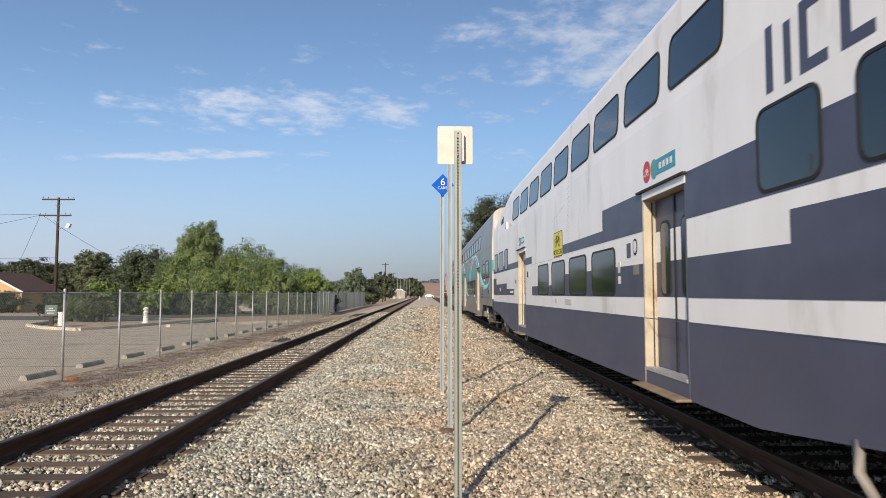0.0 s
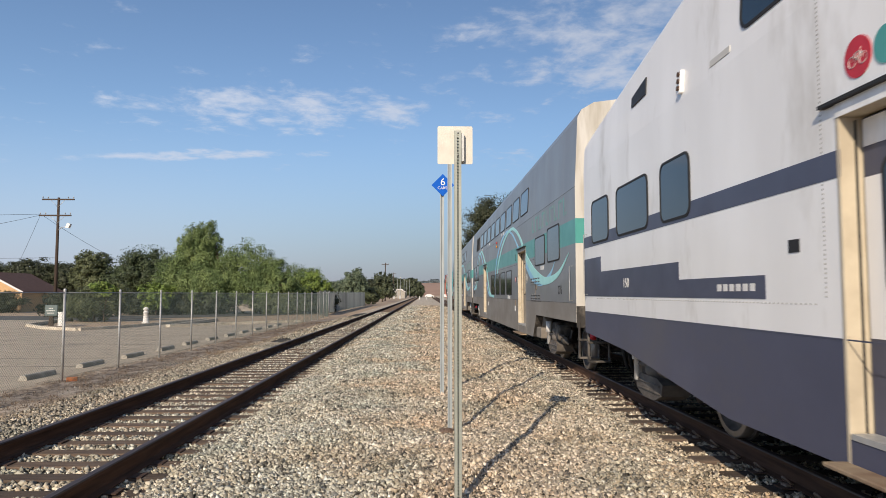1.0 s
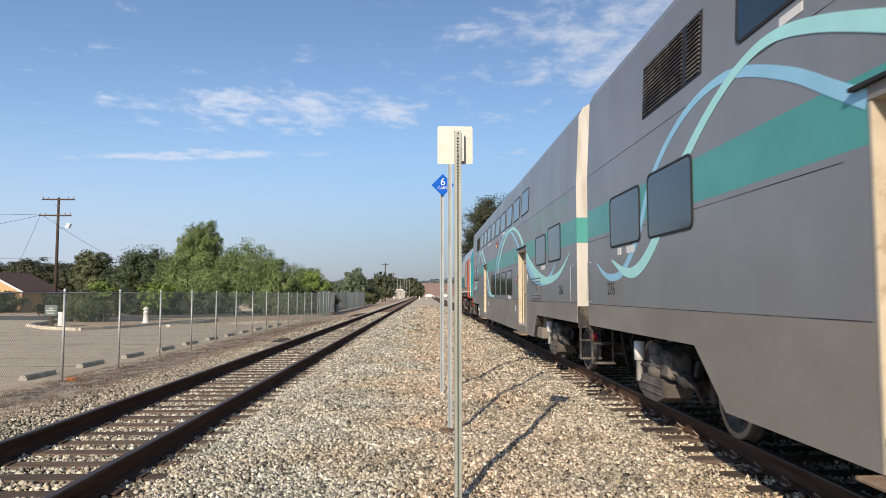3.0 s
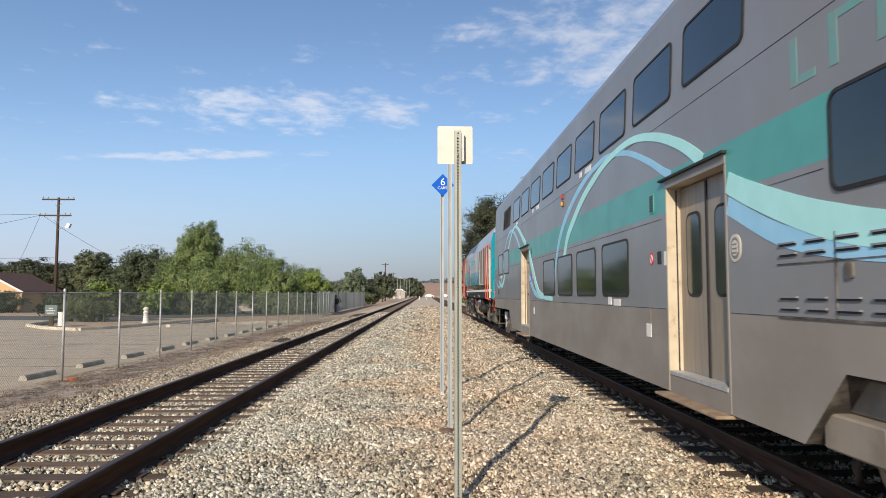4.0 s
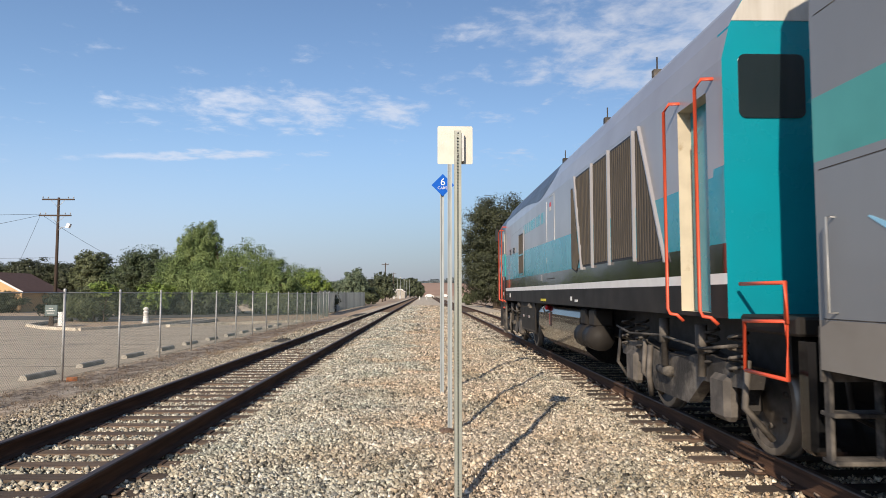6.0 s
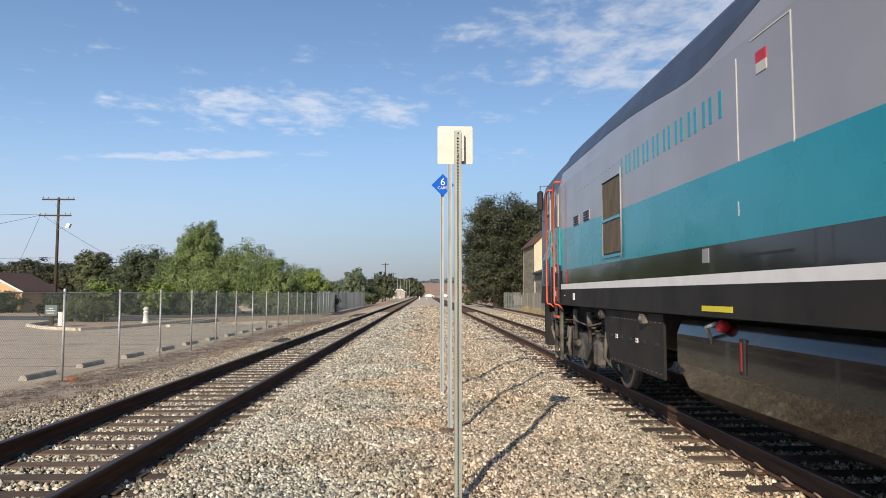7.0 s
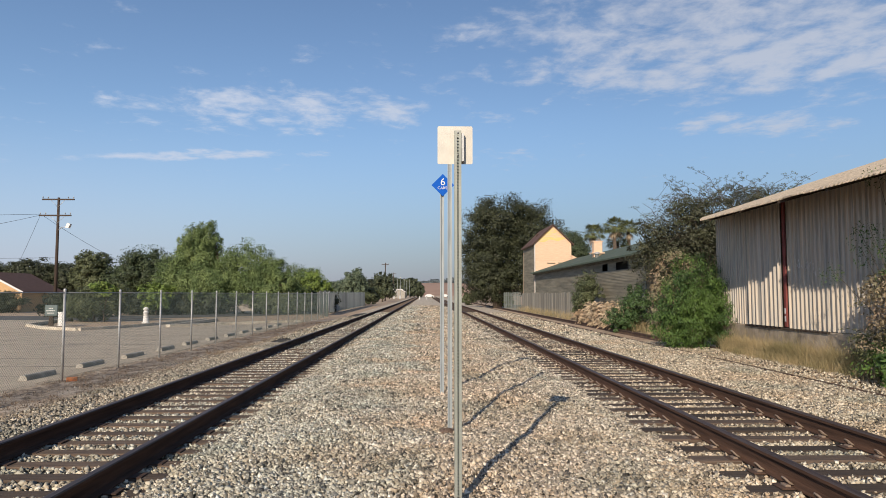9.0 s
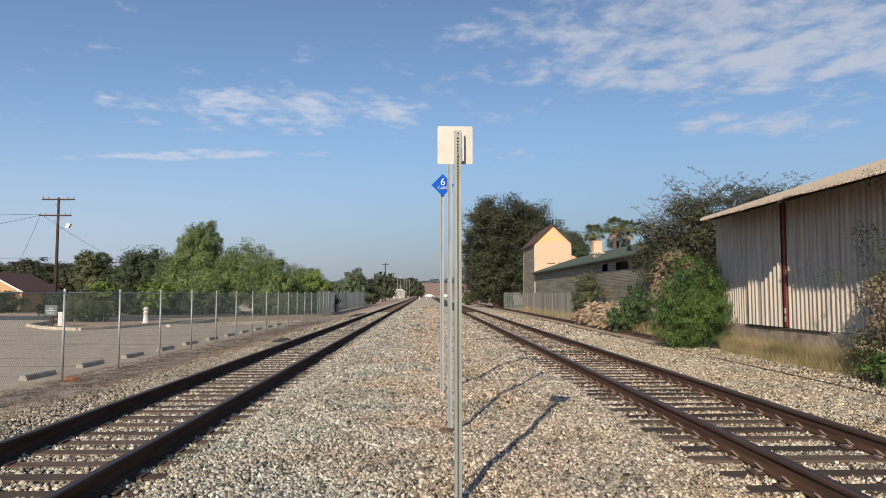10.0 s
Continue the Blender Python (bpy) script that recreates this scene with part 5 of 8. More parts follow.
    # large dark name, as plain strokes
    for k in range(9):
        u = 20.45 + 0.46 * k
        side.decal("name_stroke", [(u, 3.16), (u + 0.10, 3.16), (u + 0.10, 3.66), (u, 3.66)], MAT_NAVY, root, 0.004)
        if k in (0, 3, 5, 7):
            side.decal("name_stroke", [(u + 0.26, 3.16), (u + 0.35, 3.16), (u + 0.35, 3.60), (u + 0.26, 3.60)], MAT_NAVY, root, 0.004)
        else:
            for z in (3.16, 3.58):
                side.decal("name_stroke", [(u + 0.10, z), (u + 0.32, z), (u + 0.32, z + 0.08), (u + 0.10, z + 0.08)], MAT_NAVY, root, 0.004)
    flank2 = Matrix.LocRotScale((-FACE - 0.006, 0, 0), Euler((radians(90), 0, radians(-90))), None)
    lettering("150", 0.17, MAT_WHITE, root, Matrix.Translation((0, -2.35, 1.80)) @ flank2, "car_number")
    for k in range(6):
        side.decal("small_letter_bar", [(5.05 + 0.12 * k, 1.69), (5.13 + 0.12 * k, 1.69), (5.13 + 0.12 * k, 1.75), (5.05 + 0.12 * k, 1.75)], MAT_WHITE, root, 0.006)
    # round pictograms over the doors, notices, rivet rows
    for u in (6.96, 17.58):
        disc = side.decal("red_roundel", rounded(u - 0.02, u + 0.23, 2.945, 3.195, 0.122, 6), MAT_RED, root, 0.005)
        small = Shape()
        for w in (u + 0.055, u + 0.155):
            small.tube([(-FACE - 0.006, -(w + 0.034 * math.cos(k * math.pi / 6)), 3.05 + 0.034 * math.sin(k * math.pi / 6)) for k in range(13)], 0.003, 3, caps=False)
        for line in ([(0.055, 3.05), (0.085, 3.10), (0.135, 3.10), (0.155, 3.05)], [(0.085, 3.10), (0.105, 3.05), (0.135, 3.10)], [(0.135, 3.10), (0.14, 3.12)]):
            small.tube([(-FACE - 0.006, -(u + a), z) for a, z in line], 0.003, 3)
        part("bicycle_drawing", small, MAT_WHITE, disc)
        side.decal("teal_roundel", rounded(u + 0.25, u + 0.45, 2.95, 3.17, 0.1, 5), MAT_TEAL, root, 0.005)
        n = side.decal("destination_strip", [(u + 0.40, 2.98), (u + 1.0, 2.98), (u + 1.0, 3.15), (u + 0.40, 3.15)], MAT_LOCOTEAL, root, 0.004)
        for k in range(4):
            side.decal("letter_bar", [(u + 0.52 + 0.11 * k, 3.03), (u + 0.58 + 0.11 * k, 3.03), (u + 0.58 + 0.11 * k, 3.10), (u + 0.52 + 0.11 * k, 3.10)], MAT_WHITE, n, 0.006)
    for u0, u1, z0, z1, m in ((16.46, 16.56, 1.94, 2.08, MAT_ROOFW), (16.46, 16.58, 1.80, 1.90, MAT_WHITE), (16.86, 17.02, 2.12, 2.30, MAT_NAVY), (17.12, 17.34, 1.90, 2.02, MAT_GREYLOW), (8.70, 8.82, 2.06, 2.20, MAT_ROOFW),
                              (8.44, 8.58, 2.08, 2.22, MAT_RUBBER), (6.235, 6.37, 1.955, 2.045, MAT_RUBBER), (12.1, 12.26, 1.50, 1.58, MAT_ROOFW), (5.0, 5.4, 3.70, 3.76, MAT_ROOFW), (13.0, 13.6, 1.48, 1.57, MAT_ROOFW)):
        side.decal("notice", [(u0, z0), (u1, z0), (u1, z1), (u0, z1)], m, root, 0.006)
    ring = side.decal("no_smoking_sign", rounded(17.12, 17.28, 2.14, 2.34, 0.078, 5), MAT_RUBBER, root, 0.006)
    side.decal("disc", rounded(17.14, 17.26, 2.165, 2.315, 0.058, 5), MAT_WHITE, ring, 0.008)
    lamp = side.decal("marker_lamp", rounded(4.30, 4.37, 3.66, 3.90, 0.02), MAT_CARWHITE, root, 0.04)
    for k in range(3):
        side.decal("lens", rounded(4.31, 4.36, 3.69 + 0.07 * k, 3.74 + 0.07 * k, 0.02), MAT_RUST, lamp, 0.055)
    rv = Shape()
    for line in ([(6.66, 1.65 + 0.03 * k) for k in range(70)], [(8.33, 1.65 + 0.03 * k) for k in range(70)], [(0.9 + 0.06 * k, 1.60) for k in range(95)], [(9.2 + 0.06 * k, 2.36) for k in range(60)], [(13.30 + 0.06 * (k % 3), 2.62 + 0.03 * k) for k in range(36)], [(13.0 - 0.07 * k, 3.30 - 0.012 * k) for k in range(18)]):
        for u, z in line:
            rv.add([side(u - 0.006, z - 0.006, 0), side(u + 0.006, z - 0.006, 0), side(u + 0.006, z + 0.006, 0), side(u - 0.006, z + 0.006, 0), side(u, z, 0.006)], [(0, 1, 4), (1, 2, 4), (2, 3, 4), (3, 0, 4)])
    tagged(part("rivets", rv, MAT_GREYLOW, root), kind="stuff")
    side.decal("seam", [(U0, 1.385), (25.1, 1.385), (25.1, 1.395), (U0, 1.395)], MAT_NAVY, root, 0.003)
    e = Shape().extrude([(-1.1, 1.4), (1.1, 1.4), (1.1, 4.1), (0.8, 4.35), (-0.8, 4.35), (-1.1, 4.1)], lambda a, b, p: (a, 0.02 + p - U0, b), -0.02, 0.20)
    part("end_hood", e, MAT_CARWHITE, root, "pale rounded end hood")
    grab_rail(root, 0.30, 1.66, 2.6, MAT_GALV)
    u = Shape().box(-0.8, 0.8, -20.0, -5.2, 0.50, 0.95, c=0.03)
    part("underframe", u, MAT_LOCOBLACK, root)
    hang = Shape().tube([(-FACE + 0.02, -21.35, 0.80), (-FACE - 0.01, -21.4, 0.62), (-FACE + 0.02, -21.5, 0.48), (-FACE + 0.06, -21.75, 0.40), (-FACE + 0.08, -22.1, 0.38)], 0.035, 7)
    part("sand_hose", hang, MAT_GREYLOW, root)
    coach_truck(root, 1.20, 3.80)
    coach_truck(root, 21.75, 24.35)
    coach_ends(root, U0, U1)
    return root


def locomotive():
    root = thing("locomotive", None, None, "teal, grey and black diesel locomotive with orange handrails", "locomotive", "train")
    REAR = 18.12

    def inset(z, u):
        return max(0.0, z - 3.7) * 0.25

    def bottom(u):
        return 1.46

    def roof(u):
        return [(0.22, 4.28), (0.45, 4.52), (0.85, 4.66), (1.35, 4.68)]

    def rows(u, z):
        if z < 1.75:
            return 1
        if z < 1.845:
            return 7
        if z < 2.10:
            return 2
        return 0

    doors = [(17.08, 17.78, 1.50, 3.50)]
    us = [2.30, 5.5, 10.1, 14.0, REAR]
    s = shell(us, [1.46, 1.75, 1.845, 2.10, 3.7, 4.0], rows, bottom, inset, roof, doors, cornice=0, roof_mat=lambda u: 3 if u < 10.1 else 0)
    mats = [MAT_LOCOGREY, MAT_LOCOFRAME, MAT_LOCOBLACK, MAT_CABROOF, MAT_TRUCK, MAT_LOCOTEAL, MAT_JAMB, MAT_WHITE, MAT_LOCOTEAL]
    part("body", s, mats, root, "grey over teal body with a white sill stripe")
    side = Side(inset)
    for a, b, za, zb in ((2.30, 6.5, 2.86, 2.77), (6.5, 12.0, 2.77, 2.72), (12.0, 17.07, 2.72, 2.70), (17.79, REAR, 2.70, 2.70)):
        side.decal("teal_panel", [(a, 2.10), (b, 2.10), (b, zb), (a, za)], MAT_LOCOTEAL, root, 0.003)
    part("side_door", Shape().box(-FACE + 0.13, -FACE + 0.17, -17.77, -17.09, 1.5, 3.5, c=0.005), MAT_LOCOTEAL, root)
    side.decal("roof_sweep", [(2.32, 3.96), (5.5, 3.96), (6.6, 3.92), (7.6, 3.84), (8.3, 3.77), (8.7, 3.75), (9.1, 3.79), (9.5, 3.87), (9.85, 3.95), (10.08, 4.0), (2.32, 4.0)], MAT_CABROOF, root, 0.004, "slate sweep below the roof edge")
    side.decal("teal_corner", [(17.90, 2.70), (REAR, 2.70), (REAR, 3.99), (17.90, 3.99)], MAT_LOCOTEAL, root, 0.004)
    over = Shape().extrude([(-FACE + 0.09, 4.04), (-FACE + 0.23, 4.28), (-FACE + 0.46, 4.51), (-FACE + 0.86, 4.65), (0.0, 4.67), (FACE - 0.86, 4.65), (FACE - 0.46, 4.51), (FACE - 0.23, 4.28), (FACE - 0.09, 4.04)], lambda a, b, p: (a, -REAR - p, b), 0.0, 0.006)
    part("roof_end", over, MAT_ENDPAINT, root, "dusty beige roof end")
    for u in (8.9, 12.4, 14.9):
        part("roof_aerial", Shape().tube([(-0.9, -u, 4.6), (-0.9, -u, 4.86)], 0.012, 5).box(-0.96, -0.84, -u - 0.05, -u + 0.05, 4.58, 4.68), MAT_TRUCK, root)
    # cab: slanted, chamfered nose
    cabrows = [(0.04, 1.46), (0.16, 2.06), (0.20, 2.90), (0.23, 3.27), (0.28, 3.64), (0.40, 3.95), (0.85, 4.22), (1.5, 4.45)]
    c = Shape()
    rings = []
    for i, (uf, z) in enumerate(cabrows):
        x = FACE - inset(min(z, 4.0), 0) - max(0, z - 4.0) * 0.8
        w = x - 0.42
        rings.append([(-x, -2.30, z), (-x, -uf - 0.10, z), (-w, -uf + 0.28, z), (w, -uf + 0.28, z), (x, -uf - 0.10, z), (x, -2.30, z)])
    for i in range(len(rings) - 1):
        zm = (cabrows[i][1] + cabrows[i + 1][1]) / 2
        for k in range(5):
            a, b = rings[i], rings[i + 1]
            c.add([a[k], a[k + 1], b[k + 1], b[k]], [(0, 1, 2, 3)], 1 if zm < 1.8 else (2 if zm > 3.3 else (0 if zm > 2.9 else 3)))
    c.add(rings[-1], [range(6)], 2)
    c.add(rings[0], [range(6)], 1)
    cab = part("cab", c, [MAT_CABSLATE, MAT_LOCOFRAME, MAT_CABROOF, MAT_LOCOTEAL], root, "slanted cab with a dark roof")
    flat = Side(inset)
    # cab flank colours, door and windows
    flat.decal("grey_panel", [(0.31, 2.40), (1.46, 2.90), (1.46, 3.32), (0.34, 3.32)], MAT_CABSLATE, cab, 0.003)
    flat.decal("black_panel", [(0.18, 1.84), (1.2, 1.84), (1.2, 2.2), (0.30, 2.2)], MAT_LOCOBLACK, cab, 0.003)
    flat.decal("cab_window", rounded(1.02, 1.24, 3.30, 3.78, 0.04), MAT_SKYGLASS, cab, 0.012)
    fr = flat.decal("window_surround", rounded(0.80, 1.28, 3.25, 3.82, 0.06), MAT_BLACK, cab, 0.006)
    d = Shape().extrude([(1.54, 1.52), (2.22, 1.52), (2.22, 3.69), (1.54, 3.69)], flat, -0.002, 0.012)
    door = part("cab_door", d, MAT_LOCOTEAL, cab, "cab door, slate above teal")
    flat.decal("upper_panel", [(1.55, 2.95), (2.21, 2.95), (2.21, 3.68), (1.55, 3.68)], MAT_CABSLATE, door, 0.016)
    flat.decal("door_window", rounded(1.70, 2.06, 3.34, 3.66, 0.06), MAT_SKYGLASS, door, 0.022)
    flat.decal("lower_panel", [(1.55, 1.53), (2.21, 1.53), (2.21, 2.25), (1.55, 2.25)], MAT_LOCOBLACK, door, 0.016)
    flat.decal("notice", [(1.86, 2.10), (2.00, 2.10), (2.00, 2.19), (1.86, 2.19)], MAT_WHITE, door, 0.02)
    flat.decal("notice_head", [(1.86, 2.19), (2.00, 2.19), (2.00, 2.23), (1.86, 2.23)], MAT_RED, door, 0.02)
    flat.decal("notice", [(1.80, 1.62), (1.96, 1.62), (1.96, 1.72), (1.80, 1.72)], MAT_SIGNBACK, door, 0.02)
    part("door_handle", Shape().tube([(-FACE - 0.02, -1.64, 2.62), (-FACE - 0.07, -1.64, 2.62), (-FACE - 0.07, -1.84, 2.62)], 0.012, 6), MAT_GALV, door)
    for u in (1.48, 2.28):
        for z0, z1, m in ((1.5, 2.20, MAT_LOCOBLACK), (2.20, 2.92, MAT_TEALPOST), (2.92, 3.70, MAT_CABSLATE)):
            part("door_post", Shape().box(-FACE - 0.030, -FACE + 0.01, -u - 0.05, -u + 0.05, z0, z1, c=0.006), m, cab)
        part("edge_strip", Shape().box(-FACE - 0.040, -FACE - 0.028, -u - 0.052, -u + 0.052, 2.93, 3.56), MAT_JAMB, cab, "cream strip on the door post")
    hatch = flat.decal("step_hatch", rounded(1.74, 2.16, 1.79, 2.07, 0.03), MAT_BLACK, door, 0.022)
    part("latch", Shape().tube([(-FACE - 0.03, -1.66, 2.44), (-FACE - 0.06, -1.66, 2.56), (-FACE - 0.03, -1.66, 2.66)], 0.012, 6), MAT_GALV, door)
    v = flat.decal("cab_vent", [(0.45, 1.84), (1.16, 1.84), (1.16, 2.42), (0.45, 2.42)], MAT_LOCOTEAL, cab, 0.006)
    for k in range(12):
        z = 1.87 + 0.044 * k
        flat.decal("slat", [(0.50, z), (0.78, z), (0.78, z + 0.02), (0.50, z + 0.02)], MAT_BLACK, v, 0.02)
        flat.decal("slat", [(0.84, z), (1.12, z), (1.12, z + 0.02), (0.84, z + 0.02)], MAT_BLACK, v, 0.02)
    flank = Matrix.LocRotScale((-FACE - 0.008, 0, 0), Euler((radians(90), 0, radians(-90))), None)
    lettering("933", 0.36, MAT_SIGNBACK, root, Matrix.Translation((0, -1.06, 2.84)) @ flank, "fleet_number")
    # mirror
    mr = Shape().box(-FACE - 0.14, -FACE - 0.02, -0.66, -0.52, 3.44, 3.87, c=0.03)
    mir = part("mirror", mr, MAT_RUBBER, root, "black rear-view mirror")
    st = Shape().tube([(-FACE + 0.15, -0.64, 3.98), (-FACE - 0.08, -0.60, 3.98), (-FACE - 0.10, -0.60, 3.22), (-FACE + 0.1, -0.62, 3.22)], 0.012, 6)
    part("mirror_arm", st, MAT_TRUCK, mir)
    rs = Shape().box(-0.5, -0.46, -8.2, -3.6, 4.64, 4.74).box(-0.5, -0.3, -7.0, -6.8, 4.66, 4.78, c=0.01).box(-0.5, -0.3, -3.4, -2.4, 4.62, 4.72, c=0.01)
    part("roof_gear", rs, MAT_TRUCK, root)
    # handrails
    for u, z0, z1 in ((1.50, 1.46, 3.74), (2.28, 1.46, 3.78), (17.02, 1.46, 3.58), (17.82, 1.46, 3.58)):
        s = Shape().tube([(-FACE + 0.05, -u - 0.12, z1), (-FACE - 0.10, -u - 0.10, z1), (-FACE - 0.12, -u, z1 - 0.06), (-FACE - 0.12, -u, z0 + 0.06), (-FACE - 0.11, -u - 0.05, z0 + 0.01), (-FACE - 0.06, -u - 0.09, z0), (-FACE + 0.0, -u - 0.10, z0 - 0.06)], 0.017, 7)
        part("handrail", s, MAT_ORANGE, root, "orange-red handrail")
    s = Shape().box(-FACE - 0.03, -FACE + 0.02, -2.12, -1.76, 1.20, 1.25, c=0.01)
    part("step_edge", s, MAT_ORANGE, root)
    for u in (1.72, 2.2):
        part("step_board", Shape().box(-FACE + 0.0, -FACE + 0.06, -u - 0.06, -u + 0.06, 0.42, 1.46, c=0.012), MAT_TRUCK, root)
    for z in (0.52, 0.82, 1.12):
        part("step_tread", Shape().box(-FACE + 0.0, -FACE + 0.28, -2.2, -1.72, z, z + 0.03), MAT_LOCOFRAME, root)
    # filter grilles with slanted bars
    def grille(poly, u0, u1, z0, z1, n):
        g = side.decal("grille", poly, MAT_BLACK, root, 0.005, "brown pleated filter grille")
        for k in range(n):
            a = u0 + (u1 - u0) * (k + 0.25) / n
            b = u0 + (u1 - u0) * (k + 0.75) / n
            # clip the pleat to the outline
            def span(u):
                zs = []
                for (p, q), (r, t) in zip(poly, poly[1:] + poly[:1]):
                    if (p - u) * (r - u) < 0:
                        zs.append(q + (t - q) * (u - p) / (r - p))
                return (min(zs), max(zs)) if len(zs) >= 2 else None
            sa, sb = span(a), span(b)
            if sa and sb:
                side.decal("pleat", [(a, sa[0] + 0.03), (b, sb[0] + 0.03), (b, sb[1] - 0.03), (a, sa[1] - 0.03)], MAT_GRILLE, g, 0.014)
        return g

    grille([(12.05, 2.10), (12.42, 2.02), (12.64, 2.22), (12.16, 3.50), (12.05, 3.50)], 12.05, 12.64, 2.0, 3.5, 7)
    grille([(12.86, 2.10), (13.52, 2.10), (13.52, 3.64), (12.42, 3.64)], 12.42, 13.52, 2.1, 3.64, 12)
    grille([(13.62, 2.10), (14.46, 2.10), (14.46, 3.64), (13.62, 3.64)], 13.62, 14.46, 2.1, 3.64, 9)
    grille([(14.58, 2.10), (15.60, 2.10), (15.60, 3.64), (14.58, 3.64)], 14.58, 15.60, 2.1, 3.64, 11)
    grille([(15.70, 2.02), (16.66, 2.02), (15.86, 3.64), (15.70, 3.64)], 15.70, 16.66, 2.0, 3.64, 10)
    grille([(5.43, 2.20), (6.27, 2.20), (6.27, 3.25), (5.43, 3.25)], 5.43, 6.27, 2.20, 3.25, 15)
    side.decal("grille_bar", [(5.42, 2.675), (6.28, 2.675), (6.28, 2.715), (5.42, 2.715)], MAT_LOCOTEAL, root, 0.020)
    side.decal("grille_frame", [(5.40, 3.245), (6.30, 3.245), (6.30, 3.275), (5.40, 3.275)], MAT_LOCOGREY, root, 0.022)
    side.decal("grille_frame", [(5.40, 2.165), (6.30, 2.165), (6.30, 2.205), (5.40, 2.205)], MAT_LOCOTEAL, root, 0.022)
    side.decal("grille_frame", [(5.40, 2.205), (5.43, 2.205), (5.43, 3.245), (5.40, 3.245)], MAT_LOCOGREY, root, 0.016)
    part("drain_pipe", Shape().tube([(-FACE - 0.02, -6.37, 2.14), (-FACE - 0.02, -6.37, 3.32)], 0.013, 6), MAT_LOCOGREY, root)
    for k in range(12):
        side.decal("rivet", rounded(3.9 + 0.21 * k, 3.915 + 0.21 * k, 3.36 + 0.004 * k, 3.375 + 0.004 * k, 0.006, 2), MAT_TRUCK, root, 0.004)
    for (a, z0), (b, z1) in (((12.40, 3.66), (12.86, 2.06)), ((15.88, 3.66), (16.70, 2.0)), ((13.57, 3.66), (13.57, 2.06)), ((14.52, 3.66), (14.52, 2.06)), ((15.65, 3.66), (15.65, 2.06))):
        side.decal("trim_bar", [(b - 0.016, z1), (b + 0.016, z1), (a + 0.016, z0), (a - 0.016, z0)], MAT_LOCOGREY, root, 0.04)
    for u0 in (3.54, 4.26):
        small_louvres(root, side, u0, u0 + 0.38, 2.82, 2.98, 4, MAT_LOCOGREY, MAT_BLACK)
    # access door outline, name strokes, plates
    for u0, u1, z0, z1 in ((9.64, 9.65, 2.75, 3.60), (10.48, 10.49, 2.72, 3.66), (9.9, 10.48, 3.65, 3.66)):
        side.decal("door_seam", [(u0, z0), (u1, z0), (u1, z1), (u0, z1)], MAT_ROOFW, root, 0.005)
    for k in range(9):
        # the maker's name in plain paired strokes
        u = 6.34 + 0.345 * k
        for du in (0.0, 0.20):
            side.decal("name_stroke", [(u + du, 3.19), (u + du + 0.06, 3.19), (u + du + 0.06, 3.43), (u + du, 3.43)], MAT_LOCOTEAL, root, 0.004)
    for u0, u1, z0, z1, m in ((8.88, 9.02, 1.95, 2.08, MAT_LOCOGREY), (8.84, 9.46, 1.51, 1.56, MAT_YELLOW), (11.9, 12.02, 1.55, 1.62, MAT_WHITE), (12.25, 12.45, 1.53, 1.57, MAT_WHITE), (2.62, 2.70, 1.63, 1.645, MAT_WHITE), (3.36, 3.41, 1.56, 1.68, MAT_WHITE), (3.45, 3.50, 1.56, 1.68, MAT_WHITE),
                              (6.1, 6.2, 1.12, 1.16, MAT_WHITE), (9.98, 10.14, 3.44, 3.53, MAT_RED), (9.98, 10.14, 3.36, 3.44, MAT_SIGNBACK), (9.66, 10.44, 1.965, 1.985, MAT_BLACK), (9.62, 9.635, 2.30, 2.42, MAT_ROOFW)):
        if z0 < 1.45:
            continue
        side.decal("plate", [(u0, z0), (u1, z0), (u1, z1), (u0, z1)], m, root, 0.006)
    # rear platform, window and rails
    rw = Shape().extrude(rounded(-1.33, -0.75, 3.18, 3.74, 0.06), lambda a, b, p: (a, -REAR - p, b), 0.0, 0.012)
    part("rear_window", rw, MAT_GLASS, root)
    s = Shape().box(-FACE + 0.1, FACE - 0.1, -19.0, -REAR, 1.36, 1.50, c=0.02)
    part("rear_platform", s, MAT_LOCOFRAME, root)
    for pts in ([(-FACE + 0.05, -18.25, 1.75), (-FACE + 0.05, -18.95, 1.75), (-FACE + 0.05, -18.95, 1.45)], [(-FACE + 0.05, -18.3, 1.05), (-FACE + 0.05, -18.3, 1.45), (-FACE + 0.05, -18.95, 1.47), (-FACE + 0.05, -18.95, 1.05), (-FACE + 0.05, -18.3, 1.05)]):
        part("handrail", Shape().tube(pts, 0.018, 6), MAT_ORANGE, root)
    part("coupler", Shape().box(-0.16, 0.16, -19.25, -18.9, 0.84, 1.06, c=0.03), MAT_TRUCK, root)
    part("rear_pilot", Shape().box(-1.25, 1.25, -18.95, -18.75, 0.5, 1.36, c=0.04), MAT_LOCOBLACK, root)
    # pilot, fuel tank, aprons
    part("centre_sill", Shape().box(-0.9, 0.9, -18.0, -0.7, 0.95, 1.46, c=0.03), MAT_BLACK, root)
    pl = Shape().extrude([(-0.02, 1.46), (0.55, 1.46), (0.50, 0.57), (0.02, 0.57)], lambda a, b, p: (p, -a, b), -FACE + 0.10, FACE - 0.10)
    part("pilot", pl, MAT_LOCOFRAME, root)
    for u, x0 in ((0.75, -1.30), (1.05, -1.20)):
        part("brake_hose", Shape().tube([(x0, -u, 1.30), (x0 - 0.05, -u - 0.05, 0.95), (x0, -u - 0.25, 0.62), (x0 + 0.15, -u - 0.5, 0.55)], 0.032, 6), MAT_TRUCK, root)
    part("speed_sensor_box", Shape().box(-1.36, -1.1, -1.05, -0.72, 1.12, 1.30, c=0.02), MAT_TRUCKPALE, root)
    tank = Shape()
